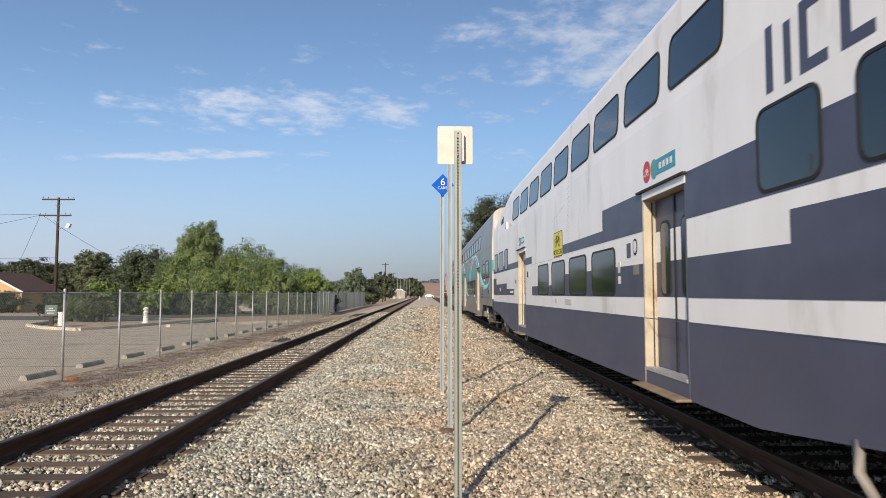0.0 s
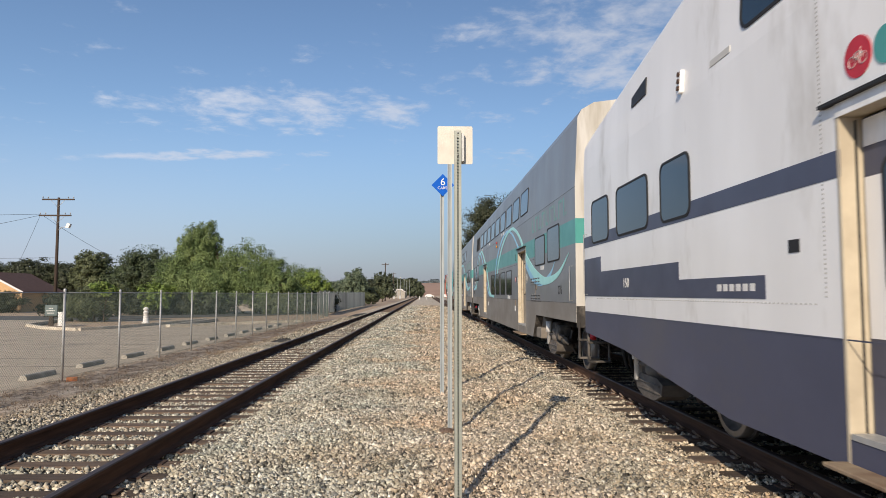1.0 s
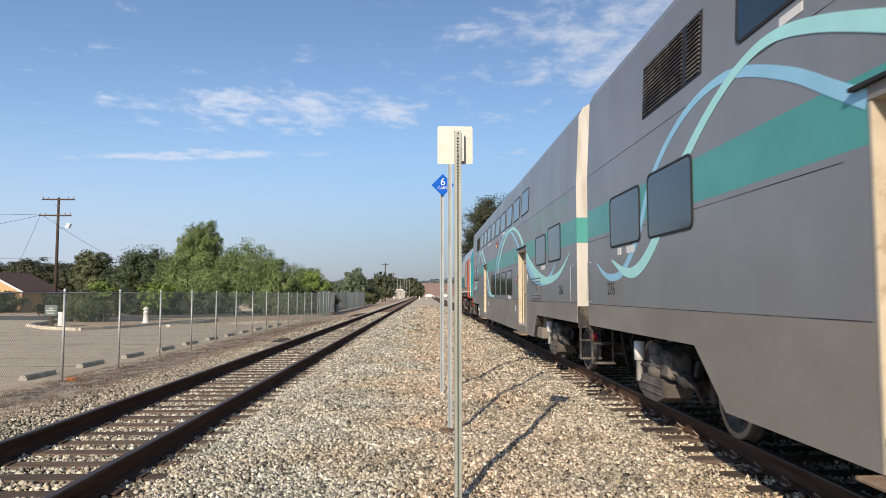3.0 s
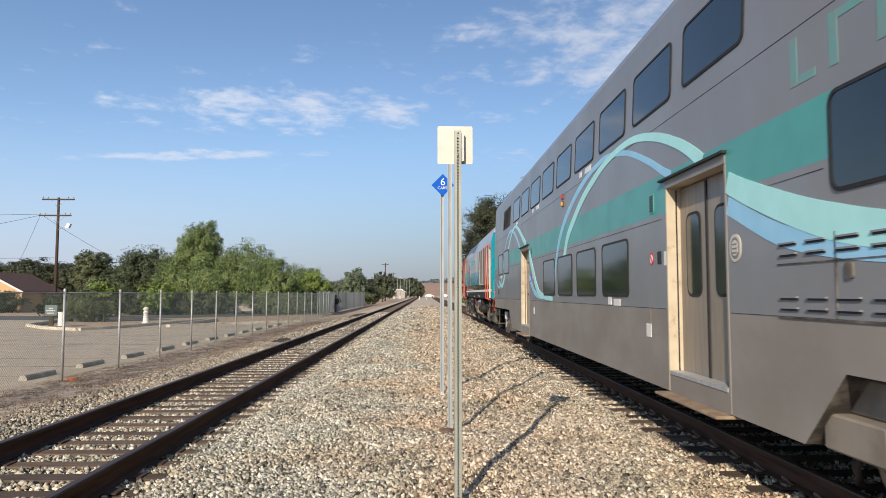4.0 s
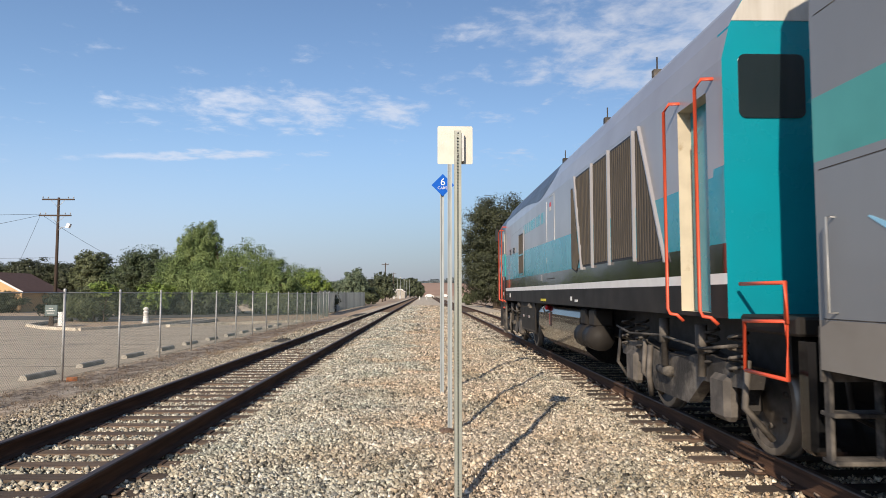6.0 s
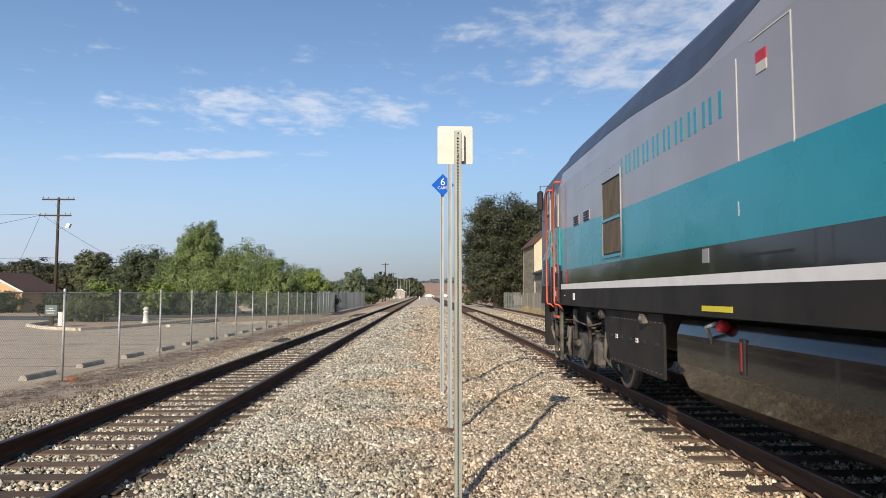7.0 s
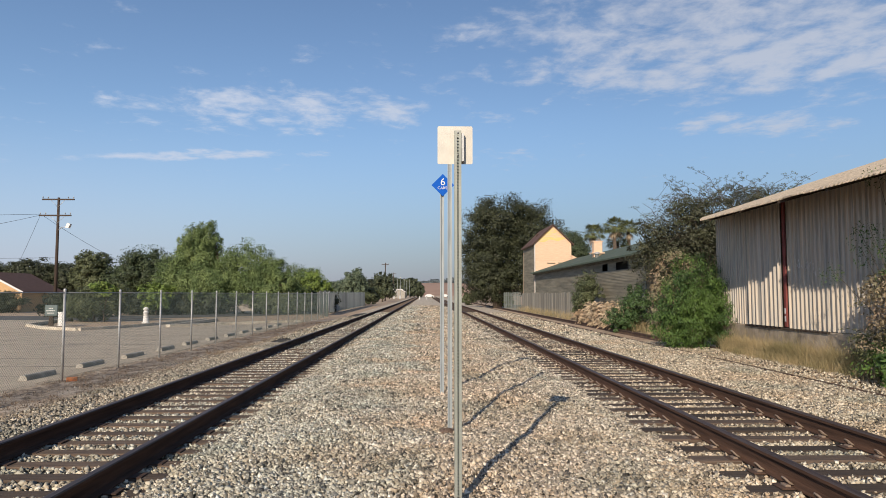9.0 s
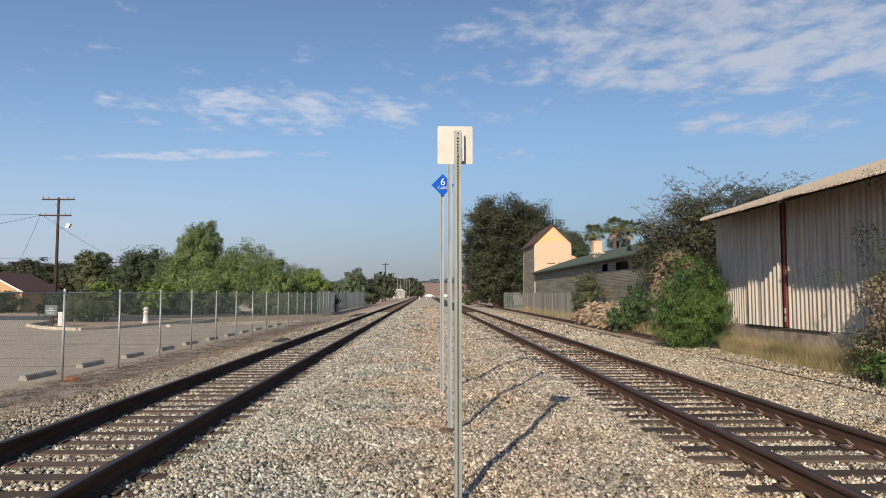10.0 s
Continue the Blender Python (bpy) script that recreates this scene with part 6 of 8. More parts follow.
    prof = [(-1.30, 1.40), (-1.36, 1.25), (-1.36, 0.95), (-1.24, 0.68), (-1.0, 0.50), (-0.7, 0.44), (0.7, 0.44), (1.0, 0.50), (1.24, 0.68), (1.36, 0.95), (1.36, 1.25), (1.30, 1.40)]
    for k in range(len(prof)):
        (x0, z0), (x1, z1) = prof[k], prof[(k + 1) % len(prof)]
        tank.add([(x0, -7.9, z0), (x1, -7.9, z1), (x1, -12.1, z1), (x0, -12.1, z0)], [(0, 1, 2, 3)], smooth=True)
    tank.add([(x, -7.9, z) for x, z in prof], [range(12)])
    tank.add([(x, -12.1, z) for x, z in prof], [range(12)])
    tk = part("fuel_tank", tank, MAT_LOCOBLACK, root, "glossy black fuel tank with grime")
    part("filler_cap", Shape().lathe((-1.30, -9.0, 1.36), (-1.46, -9.0, 1.40), [(0, 0.0), (0, 0.05), (0.08, 0.06), (0.10, 0.045), (0.11, 0.0)], 12), MAT_RED, tk, "red filler cap")
    part("sight_glass", Shape().box(-1.385, -1.36, -9.405, -9.385, 1.02, 1.26), MAT_REDSTEEL2, tk)
    part("glass_guard", Shape().box(-1.375, -1.35, -9.44, -9.35, 0.99, 1.29, c=0.006), MAT_BLACK, tk)
    part("filler_pipe", Shape().tube([(-1.34, -8.75, 1.20), (-1.42, -8.8, 1.36), (-1.40, -8.95, 1.40)], 0.02, 6), MAT_GALV, tk)
    for u in (12.5, 13.1):
        e = Shape().lathe((-1.30, -u + 0.25, 0.98), (-1.30, -u - 0.25, 0.98), [(0, 0), (0, 0.2), (0.5, 0.2), (0.5, 0)], 12).box(-1.4, -1.1, -u - 0.2, -u + 0.2, 1.15, 1.42, c=0.03)
        part("air_reservoir", e, MAT_LOCOFRAME, root)

    def loco_truck(ua, ub):
        mid = (ua + ub) / 2
        s = Shape()
        prof = [(ua - 0.55, 0.98), (ua + 0.4, 1.10), (mid - 0.4, 0.98), (mid + 0.4, 0.98), (ub - 0.4, 1.10), (ub + 0.55, 0.98), (ub + 0.5, 0.84), (ub - 0.45, 0.80), (mid + 0.5, 0.52), (mid - 0.5, 0.52), (ua + 0.45, 0.80), (ua - 0.5, 0.84)]
        s.box(-1.1, 1.1, -mid - 0.3, -mid + 0.3, 0.6, 1.0, c=0.03)
        t = part("truck", s, MAT_TRUCK, root, "heavy black locomotive truck")
        for x in (-1.24, 1.10):
            part("side_frame", Shape().extrude(prof, lambda a, b, p: (x + p, -a, b), 0.0, 0.14), MAT_TRUCK, t)
        for u in (ua, ub):
            j = Shape().box(-1.16, -0.92, -u - 0.15, -u + 0.15, 0.56, 0.88, c=0.04).lathe((-1.15, -u, 0.68), (-1.22, -u, 0.68), [(0, 0.13), (0.05, 0.12), (0.06, 0.05), (0.06, 0)], 12)
            part("axle_box", j, MAT_TRUCKPALE if u == ua else MAT_TRUCK, t)
            wheelset(root, u, 0.50)
            for du in (-0.3, 0.3):
                sp = Shape().tube([(-1.22 + 0.08 * math.cos(a), -u - du + 0.08 * math.sin(a), 0.95 + 0.38 * a / (8 * math.pi)) for a in [k * math.pi / 5 for k in range(41)]], 0.017, 5)
                part("coil_spring", sp, MAT_TRUCK, t)
        for u, l in ((mid + 0.02, 0.38), (mid + 1.05, 0.36)):
            part("damper", Shape().lathe((-1.31, -u, 0.86), (-1.31, -u, 0.86 + l * 1.4), [(0, 0), (0, 0.04), (l * 0.7, 0.04), (l * 0.7, 0.058), (l * 1.4, 0.058), (l * 1.4, 0)], 10), MAT_TRUCKPALE, t)
        part("swing_link", Shape().tube([(-1.30, -mid + 0.5, 1.05), (-1.34, -mid + 0.45, 0.70), (-1.28, -mid + 0.55, 0.45)], 0.035, 6), MAT_TRUCKPALE, t)
        for u in (ua, ub):
            part("axle_cover", Shape().box(-1.30, -1.14, -u - 0.19, -u + 0.19, 0.50, 0.92, c=0.05), MAT_TRUCKPALE, t, "dusty axle cover")
            part("brake_hanger", Shape().tube([(-1.27, -u - 0.58, 1.1), (-1.30, -u - 0.56, 0.7), (-1.05, -u - 0.54, 0.42)], 0.03, 6), MAT_TRUCKPALE, t)
        part("air_pipe", Shape().tube([(-1.32, -ua + 0.5, 1.22), (-1.35, -ua - 0.2, 1.16), (-1.34, -mid, 1.20), (-1.35, -ub + 0.2, 1.14), (-1.32, -ub - 0.5, 1.22)], 0.016, 5), MAT_TRUCK, t)
        part("brake_cylinder", Shape().lathe((-1.28, -mid - 0.1, 0.80), (-1.28, -mid + 0.25, 0.80), [(0, 0), (0, 0.06), (0.25, 0.06), (0.3, 0.04), (0.35, 0.05), (0.35, 0)], 12), MAT_TRUCK, t)
        part("sand_pipe", Shape().tube([(-1.2, -ua + 0.7, 1.2), (-1.25, -ua + 0.72, 0.7), (-1.0, -ua + 0.6, 0.28)], 0.025, 6), MAT_TRUCK, t)

    loco_truck(1.50, 4.20)
    loco_truck(14.75, 17.45)
    ap = Shape().extrude([(5.08, 1.44), (7.60, 1.44), (7.60, 0.72), (5.45, 0.74), (5.22, 1.02)], lambda a, b, p: (-1.40 - p, -a, b), -0.03, 0.0)
    apron = part("apron", ap, MAT_LOCOFRAME, root, "dusty black riveted apron plate")
    rivet = Shape().lathe((-1.40, 0, 0), (-1.41, 0, 0), [(0, 0.009), (0.006, 0.008), (0.009, 0.0)], 6).mesh("rivet", MAT_TRUCKPALE)
    for k in range(14):
        for z in (0.77, 1.34):
            r = part("rivet", rivet, None, apron)
            r.location = (0, -(5.55 + 0.15 * k), z)
    for u in (5.54, 6.01, 6.41, 6.93, 7.4):
        part("slot", Shape().box(-1.415, -1.39, -u - 0.055, -u + 0.055, 1.075, 1.115), MAT_BLACK, apron)
    for u in (5.77, 6.66):
        nt = part("notice", Shape().box(-1.408, -1.40, -u - 0.045, -u + 0.045, 1.065, 1.12), MAT_WHITE, apron)
        part("notice_bar", Shape().box(-1.412, -1.408, -u - 0.035, -u + 0.035, 1.088, 1.098), MAT_RED, nt)
    for u in (5.10, 7.0):
        part("jacking_lug", Shape().box(-1.46, -1.36, -u - 0.07, -u + 0.07, 1.31, 1.43, c=0.012).lathe((-1.45, -u, 1.37), (-1.49, -u, 1.37), [(0, 0.035), (0.03, 0.035), (0.04, 0)], 10), MAT_TRUCK, root)
    return root


white_car = white_coach()
grey_car = grey_coach("276", "grey rail coach with teal band and painted ribbons")
grey_car_last = grey_coach("266", "grey rail coach with teal band, coupled to the locomotive")
loco = locomotive()


def motions():
    times = [0.25 * i for i in range(41)]
    for ob, start in ((white_car, FIRST_END), (grey_car, FIRST_END + CAR_PITCH), (grey_car_last, FIRST_END + 2 * CAR_PITCH), (loco, FIRST_END + 2 * CAR_PITCH + LOCO_LENGTH)):
        walk(ob, [(t, pose(RIGHT_TRACK, start - travelled(t), 0)) for t in times])
    # wheels roll without slipping: short steps keep each turn under a quarter
    steps = [k / 30 for k in range(301)]
    for ob, u, radius in WHEELS:
        walk(ob, [(t, pose(0, -u, 0.17 + radius, math.degrees(travelled(t) / radius) % 360)) for t in steps])


# ---------- posts and signs between the tracks ----------
def perforated_post(x, y, z1, w, label):
    """Square steel tube with a row of round holes in its face."""
    root = thing("sign_post", None, None, label, "sign post", at=pose(x, y, 0))
    h = w / 2
    s = Shape()
    pitch, r = 0.0254, 0.0084
    n = int((z1 + 0.3) / pitch)
    for k in range(n):
        z = -0.3 + pitch * (k + 0.5)
        ring = [(r * math.cos(radians(45 * i + 22.5)), z + r * math.sin(radians(45 * i + 22.5))) for i in range(8)]
        sq = [(h, z + pitch * 0.2), (h * 0.5, z + pitch / 2), (-h * 0.5, z + pitch / 2), (-h, z + pitch * 0.2), (-h, z - pitch * 0.2), (-h * 0.5, z - pitch / 2), (h * 0.5, z - pitch / 2), (h, z - pitch * 0.2)]
        vs = [(a, -h, b) for a, b in ring] + [(a, -h, b) for a, b in sq]
        s.add(vs, [(i, (i + 1) % 8, 8 + (i + 1) % 8, 8 + i) for i in range(8)])
        for sx in (1, -1):
            s.add([(sx * h, -h, z + pitch * 0.2), (sx * h * 0.5, -h, z + pitch / 2), (sx * h, -h, z + pitch / 2)], [(0, 1, 2)])
            s.add([(sx * h, -h, z - pitch * 0.2), (sx * h * 0.5, -h, z - pitch / 2), (sx * h, -h, z - pitch / 2)], [(0, 1, 2)])
    za, zb = -0.3, -0.3 + n * pitch
    s.add([(-h, -h, za), (-h, h, za), (-h, h, zb), (-h, -h, zb)], [(0, 1, 2, 3)])
    s.add([(h, -h, za), (h, h, za), (h, h, zb), (h, -h, zb)], [(0, 1, 2, 3)])
    s.add([(-h, h, za), (h, h, za), (h, h, zb), (-h, h, zb)], [(0, 1, 2, 3)])
    part("tube", s, MAT_TUBE, root)
    return root


def channel_post(x, y, z1, w, label):
    root = thing("sign_post", None, None, label, "sign post", at=pose(x, y, 0))
    s = Shape()
    prof = [(-w, 0.0), (-w * 0.55, 0.0), (-w * 0.4, 0.03), (w * 0.4, 0.03), (w * 0.55, 0.0), (w, 0.0), (w, 0.004), (w * 0.58, 0.004), (w * 0.43, 0.034), (-w * 0.43, 0.034), (-w * 0.58, 0.004), (-w, 0.004)]
    s.extrude(prof, lambda a, b, p: (a, b, p), -0.3, z1)
    part("channel", s, MAT_POST, root)
    return root


def make_signs():
    p = perforated_post(0.262, 5.40, 2.985, 0.056, "perforated galvanised sign post with a blank sign back")
    pl = Shape().extrude(rounded(-0.162, 0.122, 2.715, 3.025, 0.012, 3), lambda a, b, q: (a, 0.032 + q, b), 0.0, 0.004)
    plate = part("sign_plate", pl, MAT_SIGNBACK, p, "cream bare back of a square sign")
    part("bracket", Shape().box(0.03, 0.05, -0.02, 0.032, 2.73, 2.96), MAT_GALV, plate)
    for z in (2.78, 2.96):
        part("bolt", Shape().lathe((0.0, -0.028, z), (0.0, -0.04, z), [(0, 0.008), (0.008, 0.008), (0.01, 0.0)], 6), MAT_GALV, plate)
    channel_post(0.302, 8.23, 3.42, 0.028, "weathered steel channel post")
    q = channel_post(0.285, 11.30, 3.35, 0.034, "steel channel post with a blue diamond sign")
    d = 0.190
    dia = [(0, -d), (d, 0), (0, d), (-d, 0)]
    sg = part("diamond_sign", Shape().extrude(dia, lambda a, b, w: (0.012 + a, -0.012 - w, 3.485 + b), 0.0, 0.004), MAT_BLUE, q, "blue diamond sign with white lettering")
    lettering("6", 0.17, MAT_WHITE, sg, Matrix.Translation((0.012, -0.0175, 3.535)) @ pose(0, 0, 0, 90, 0, 0))
    lettering("CARS", 0.066, MAT_WHITE, sg, Matrix.Translation((0.004, -0.0175, 3.435)) @ pose(0, 0, 0, 90, 0, 0))
    for x in (-1.5, 0.35):
        w = Shape().box(-0.07, 0.07, -0.03, 0.03, -0.1, 1.0, c=0.015)
        thing("marker_post", w, MAT_WHITE, "small white marker post between the tracks", "post", "far marker posts", at=pose(x, 190, 0))


make_signs()


# ---------- chain-link fence ----------
def fence_run(posts, height, base, name, label):
    root = thing(name, None, None, label, "fence")
    for i, (x, y) in enumerate(posts):
        part("post", Shape().tube([(x, y, base - 0.1), (x, y, base + height)], 0.027, 8).lathe((x, y, base + height), (x, y, base + height + 0.05), [(0, 0.031), (0.03, 0.03), (0.05, 0.0)], 8), MAT_GALV, root)
    for (x0, y0), (x1, y1) in zip(posts[:-1], posts[1:]):
        L = math.hypot(x1 - x0, y1 - y0)
        dx, dy = (x1 - x0) / L, (y1 - y0) / L
        part("top_rail", Shape().tube([(x0, y0, base + height - 0.04), (x1, y1, base + height - 0.04)], 0.011, 6), MAT_GALV, root)
        s = Shape()
        H, r, pitch = height - 0.08, 0.0019, 0.064
        put = lambda a, b: Vector((x0 + dx * a, y0 + dy * a, base + 0.03 + b))
        k = -H
        while k < L:
            for sgn in (1, -1):
                a0, b0, a1, b1 = k, 0.0, k + H, H
                if a0 < 0:
                    b0, a0 = -a0, 0.0
                if a1 > L:
                    b1, a1 = H - (a1 - L), L
                if b1 > b0:
                    p, q = (put(a0, b0), put(a1, b1)) if sgn > 0 else (put(L - a0, b0), put(L - a1, b1))
                    s.tube([p, q], r, 3, caps=False, smooth=False)
            k += pitch
        part("wire_mesh", s, MAT_WIRE, root)
    return root


fence_run([(-7.4, 9.10 + 2.55 * i) for i in range(18)] + [(-7.9, 55.0)], 1.84, -0.11, "chain_link_fence", "galvanised chain-link fence along the parking lot")
far_fence = fence_run([(-8.6 - 0.02 * i, 56.0 + 3.0 * i) for i in range(16)], 2.0, -0.13, "chain_link_fence", "taller chain-link fence with close posts farther along the track")


def privacy_slats(posts, height, base, parent):
    """Upright grey-green strips woven into the far fence, a part for each bay."""
    for (x0, y0), (x1, y1) in zip(posts[:-1], posts[1:]):
        L = math.hypot(x1 - x0, y1 - y0)
        n = int(L / 0.14)
        s = Shape()
        for k in range(n):
            a, b = (k + 0.1) / n, (k + 0.8) / n
            s.box(min(x0 + (x1 - x0) * a, x0 + (x1 - x0) * b), max(x0 + (x1 - x0) * a, x0 + (x1 - x0) * b) + 0.01, y0 + (y1 - y0) * a, y0 + (y1 - y0) * b, base + 0.1, base + height - 0.1)
        tagged(part("privacy_slats", s, MAT_GREYBOARD, parent, "grey-green privacy slats"), kind="stuff")


FAR_POSTS = [(-8.6 - 0.02 * i, 56.0 + 3.0 * i) for i in range(16)]
privacy_slats(FAR_POSTS, 2.0, -0.13, far_fence)


# wheel stops in the lot
def wheel_stops():
    s = Shape()
    prof = [(-0.09, 0.0), (0.09, 0.0), (0.075, 0.075), (0.045, 0.105), (-0.045, 0.105), (-0.075, 0.075)]
    s.extrude(prof, lambda a, b, p: (a, p, b), -0.56, 0.56)
    first = thing("wheel_stop", s, MAT_CONCRETE, "weathered concrete wheel stop", "wheel stop", "wheel stops along the fence", at=pose(-8.25, 12.45, -0.11))
    for k in range(1, 12):
        copy_thing(first, pose(-8.25 + 0.03 * math.sin(k * 2.1), 12.45 + 2.38 * k, -0.11, 0, 0, 1.5 * math.sin(k * 3.3)))


wheel_stops()


def lot_cracks():
    """Dark filled cracks that wander over the asphalt."""
    root = thing("crack_filler", None, None, "dark filled cracks across the old asphalt", "crack", kind="structure")
    rnd = random.Random(31)
    for k in range(11):
        y = 12.0 + 2.5 * k + rnd.uniform(-0.5, 0.5)
        slope = rnd.uniform(-0.12, 0.06)
        pts = [(-7.9 - 1.3 * i, y + slope * 1.3 * i + rnd.uniform(-0.10, 0.10)) for i in range(24 if k % 3 else 12)]
        w = rnd.uniform(0.012, 0.028)
        s = Shape()
        for (x0, y0), (x1, y1) in zip(pts[:-1], pts[1:]):
            s.add([(x0, y0 - w, -0.106), (x1, y1 - w, -0.106), (x1, y1 + w, -0.106), (x0, y0 + w, -0.106)], [(0, 1, 2, 3)])
        part("crack", s, MAT_ROAD, root)


lot_cracks()


def kerb(points, label):
    s = Shape()
    for (x0, y0), (x1, y1) in zip(points[:-1], points[1:]):
        L = math.hypot(x1 - x0, y1 - y0)
        nx, ny = -(y1 - y0) / L * 0.15, (x1 - x0) / L * 0.15
        s.add([(x0, y0, -0.13), (x1, y1, -0.13), (x1 + nx, y1 + ny, -0.13), (x0 + nx, y0 + ny, -0.13), (x0, y0, 0.03), (x1, y1, 0.03), (x1 + nx, y1 + ny, 0.03), (x0 + nx, y0 + ny, 0.03)],
              [(0, 1, 5, 4), (4, 5, 6, 7), (2, 3, 7, 6), (0, 4, 7, 3), (1, 2, 6, 5)])
    thing("kerb", s, MAT_KERB, label, "kerb", kind="structure")


kerb([(-14.7, 46.0), (-15.6, 37.0), (-16.2, 34.6), (-16.7, 33.4), (-19.1, 34.9), (-21.7, 38.0), (-24.0, 46.6)], "chipped concrete kerb round the planted island")
kerb([(-7.9, 43.2), (-11.5, 39.7), (-13.6, 36.6), (-13.8, 46.0)], "low sunlit kerb along the lot below the trees")


def lot_things():
    # pale bollard with a domed cap
    s = Shape().lathe((0, 0, -0.12), (0, 0, 1), [(0, 0.0), (0, 0.22), (0.06, 0.22), (0.08, 0.17), (0.62, 0.13), (0.64, 0.16), (0.70, 0.16), (0.71, 0.12), (0.80, 0.12), (0.81, 0.17), (0.90, 0.15), (0.97, 0.08), (0.99, 0.0)], 16)
    thing("bollard", s, MAT_WHITE, "white bollard light with a domed cap", "bollard", at=pose(-16.9, 41.8, 0))
    # small dark monument sign and white cabinet
    s = thing("monument_sign", None, None, "grey-green monument sign with pale lines", "sign", at=pose(-20.6, 38.2, -0.1))
    part("board", Shape().box(-0.34, 0.34, -0.06, 0.06, 0.55, 1.15, c=0.02), MAT_SIGNGREEN, s)
    part("base", Shape().box(-0.12, 0.12, -0.05, 0.05, 0.0, 0.55, c=0.01), MAT_POLE, s)
    for k, w in enumerate((0.22, 0.26, 0.12)):
        part("letter_bar", Shape().box(-w, w * 0.8, -0.068, -0.06, 0.68 + 0.13 * k, 0.72 + 0.13 * k), MAT_WHITE, s)
    c = Shape().box(-0.13, 0.13, -0.12, 0.12, 0.0, 0.72, c=0.02).box(-0.15, 0.15, -0.14, 0.14, 0.72, 0.77, c=0.01)
    thing("utility_cabinet", c, MAT_WHITE, "small white utility cabinet on the kerb island", "cabinet", at=pose(-19.9, 37.9, -0.1))
    # low white car far behind the fence
    car = thing("parked_car", None, None, "pale car parked beyond the fence under trees", "car", at=pose(-16.0, 62.6, -0.13, 0, 0, 92))
    b = Shape().extrude([(-2.2, 0.25), (2.2, 0.25), (2.25, 0.62), (1.5, 0.74), (0.8, 1.15), (-1.2, 1.18), (-1.9, 0.80), (-2.25, 0.70)], lambda a, z, p: (a, p, z), -0.86, 0.86)
    part("body", b, MAT_DUSTYCAR, car)
    for sy in (-0.905, 0.905):
        part("window", Shape().box(-1.2, 0.8, sy * 0.955 - 0.01, sy * 0.955 + 0.01, 0.80, 1.10), MAT_GLASS, car)
        for x in (-1.45, 1.45):
            part("wheel", Shape().lathe((x, sy - 0.1, 0.33), (x, sy + 0.1, 0.33), [(0, 0), (0, 0.33), (0.2, 0.33), (0.2, 0.0)], 16), MAT_RUBBER, car)


lot_things()


def ground_bits():
    thing("brick", Shape().box(-0.10, 0.10, -0.06, 0.06, 0.0, 0.09, c=0.012), material("orange_brick", (0.45, 0.17, 0.07), (0.36, 0.13, 0.06), rough=0.9, scale=12, bump=0.4), "broken orange brick beside a fence post", "brick", at=pose(-7.22, 14.25, -0.125, 0, 0, 25))
    s = Shape()
    n = 14
    rings = [[(r * math.cos(6.283 * k / n) * (1 + 0.15 * math.sin(k * 2.3)), r * math.sin(6.283 * k / n), z) for k in range(n)] for r, z in ((0.12, -0.02), (0.07, 0.03), (0.03, 0.045))]
    for i in range(2):
        s.add(rings[i] + rings[i + 1], [(k, (k + 1) % n, n + (k + 1) % n, n + k) for k in range(n)], smooth=True)
    s.add(rings[2], [range(n)])
    thing("dirt_mound", s, MAT_MOUND, "small mound of brown dirt at a post foot", "dirt", at=pose(0.27, 8.2, 0.03))
    # flat plate lying in the ballast
    thing("steel_plate", Shape().box(-0.25, 0.25, -0.16, 0.16, 0, 0.012, c=0.003), MAT_RUST, "flat rusty plate lying in the ballast", "plate", at=pose(-1.55, 34, 0.05, 0, 0, 12))


ground_bits()


# ---------- utility poles ----------
def utility_pole(x, y, h, arms, label, lamp=False):
    root = thing("utility_pole", None, None, label, "utility pole", at=pose(x, y, -0.13))
    part("pole", Shape().tube([(0, 0, 0), (0, 0, h)], [0.17, 0.11], 10), MAT_POLE, root)
    for z, a, b in arms:
        arm = part("crossarm", Shape().box(a, b, -0.14, -0.04, z - 0.07, z + 0.07, c=0.01), MAT_POLE, root)
        for x2 in (a + 0.1, a + 0.6, b - 0.6, b - 0.1):
            part("insulator", Shape().lathe((x2, -0.09, z + 0.07), (x2, -0.09, z + 0.3), [(0, 0.02), (0.1, 0.02), (0.1, 0.06), (0.2, 0.05), (0.22, 0)], 8), MAT_GALV, arm)
        part("brace", Shape().tube([(-0.7, -0.15, z - 0.05), (0, -0.14, z - 0.75)], 0.02, 5).tube([(0.7, -0.15, z - 0.05), (0, -0.14, z - 0.75)], 0.02, 5), MAT_GALV, arm)
    if lamp:
        part("lamp_arm", Shape().tube([(0, 0, h - 3.2), (0.5, -0.2, h - 2.9), (1.0, -0.3, h - 2.85)], 0.03, 6), MAT_GALV, root)
        part("lamp_head", Shape().extrude([(0.95, h - 2.95), (1.25, h - 3.0), (1.42, h - 2.6), (1.12, h - 2.5)], lambda a, b, p: (a, p, b), -0.5, -0.15), MAT_WHITE, root)
    return root


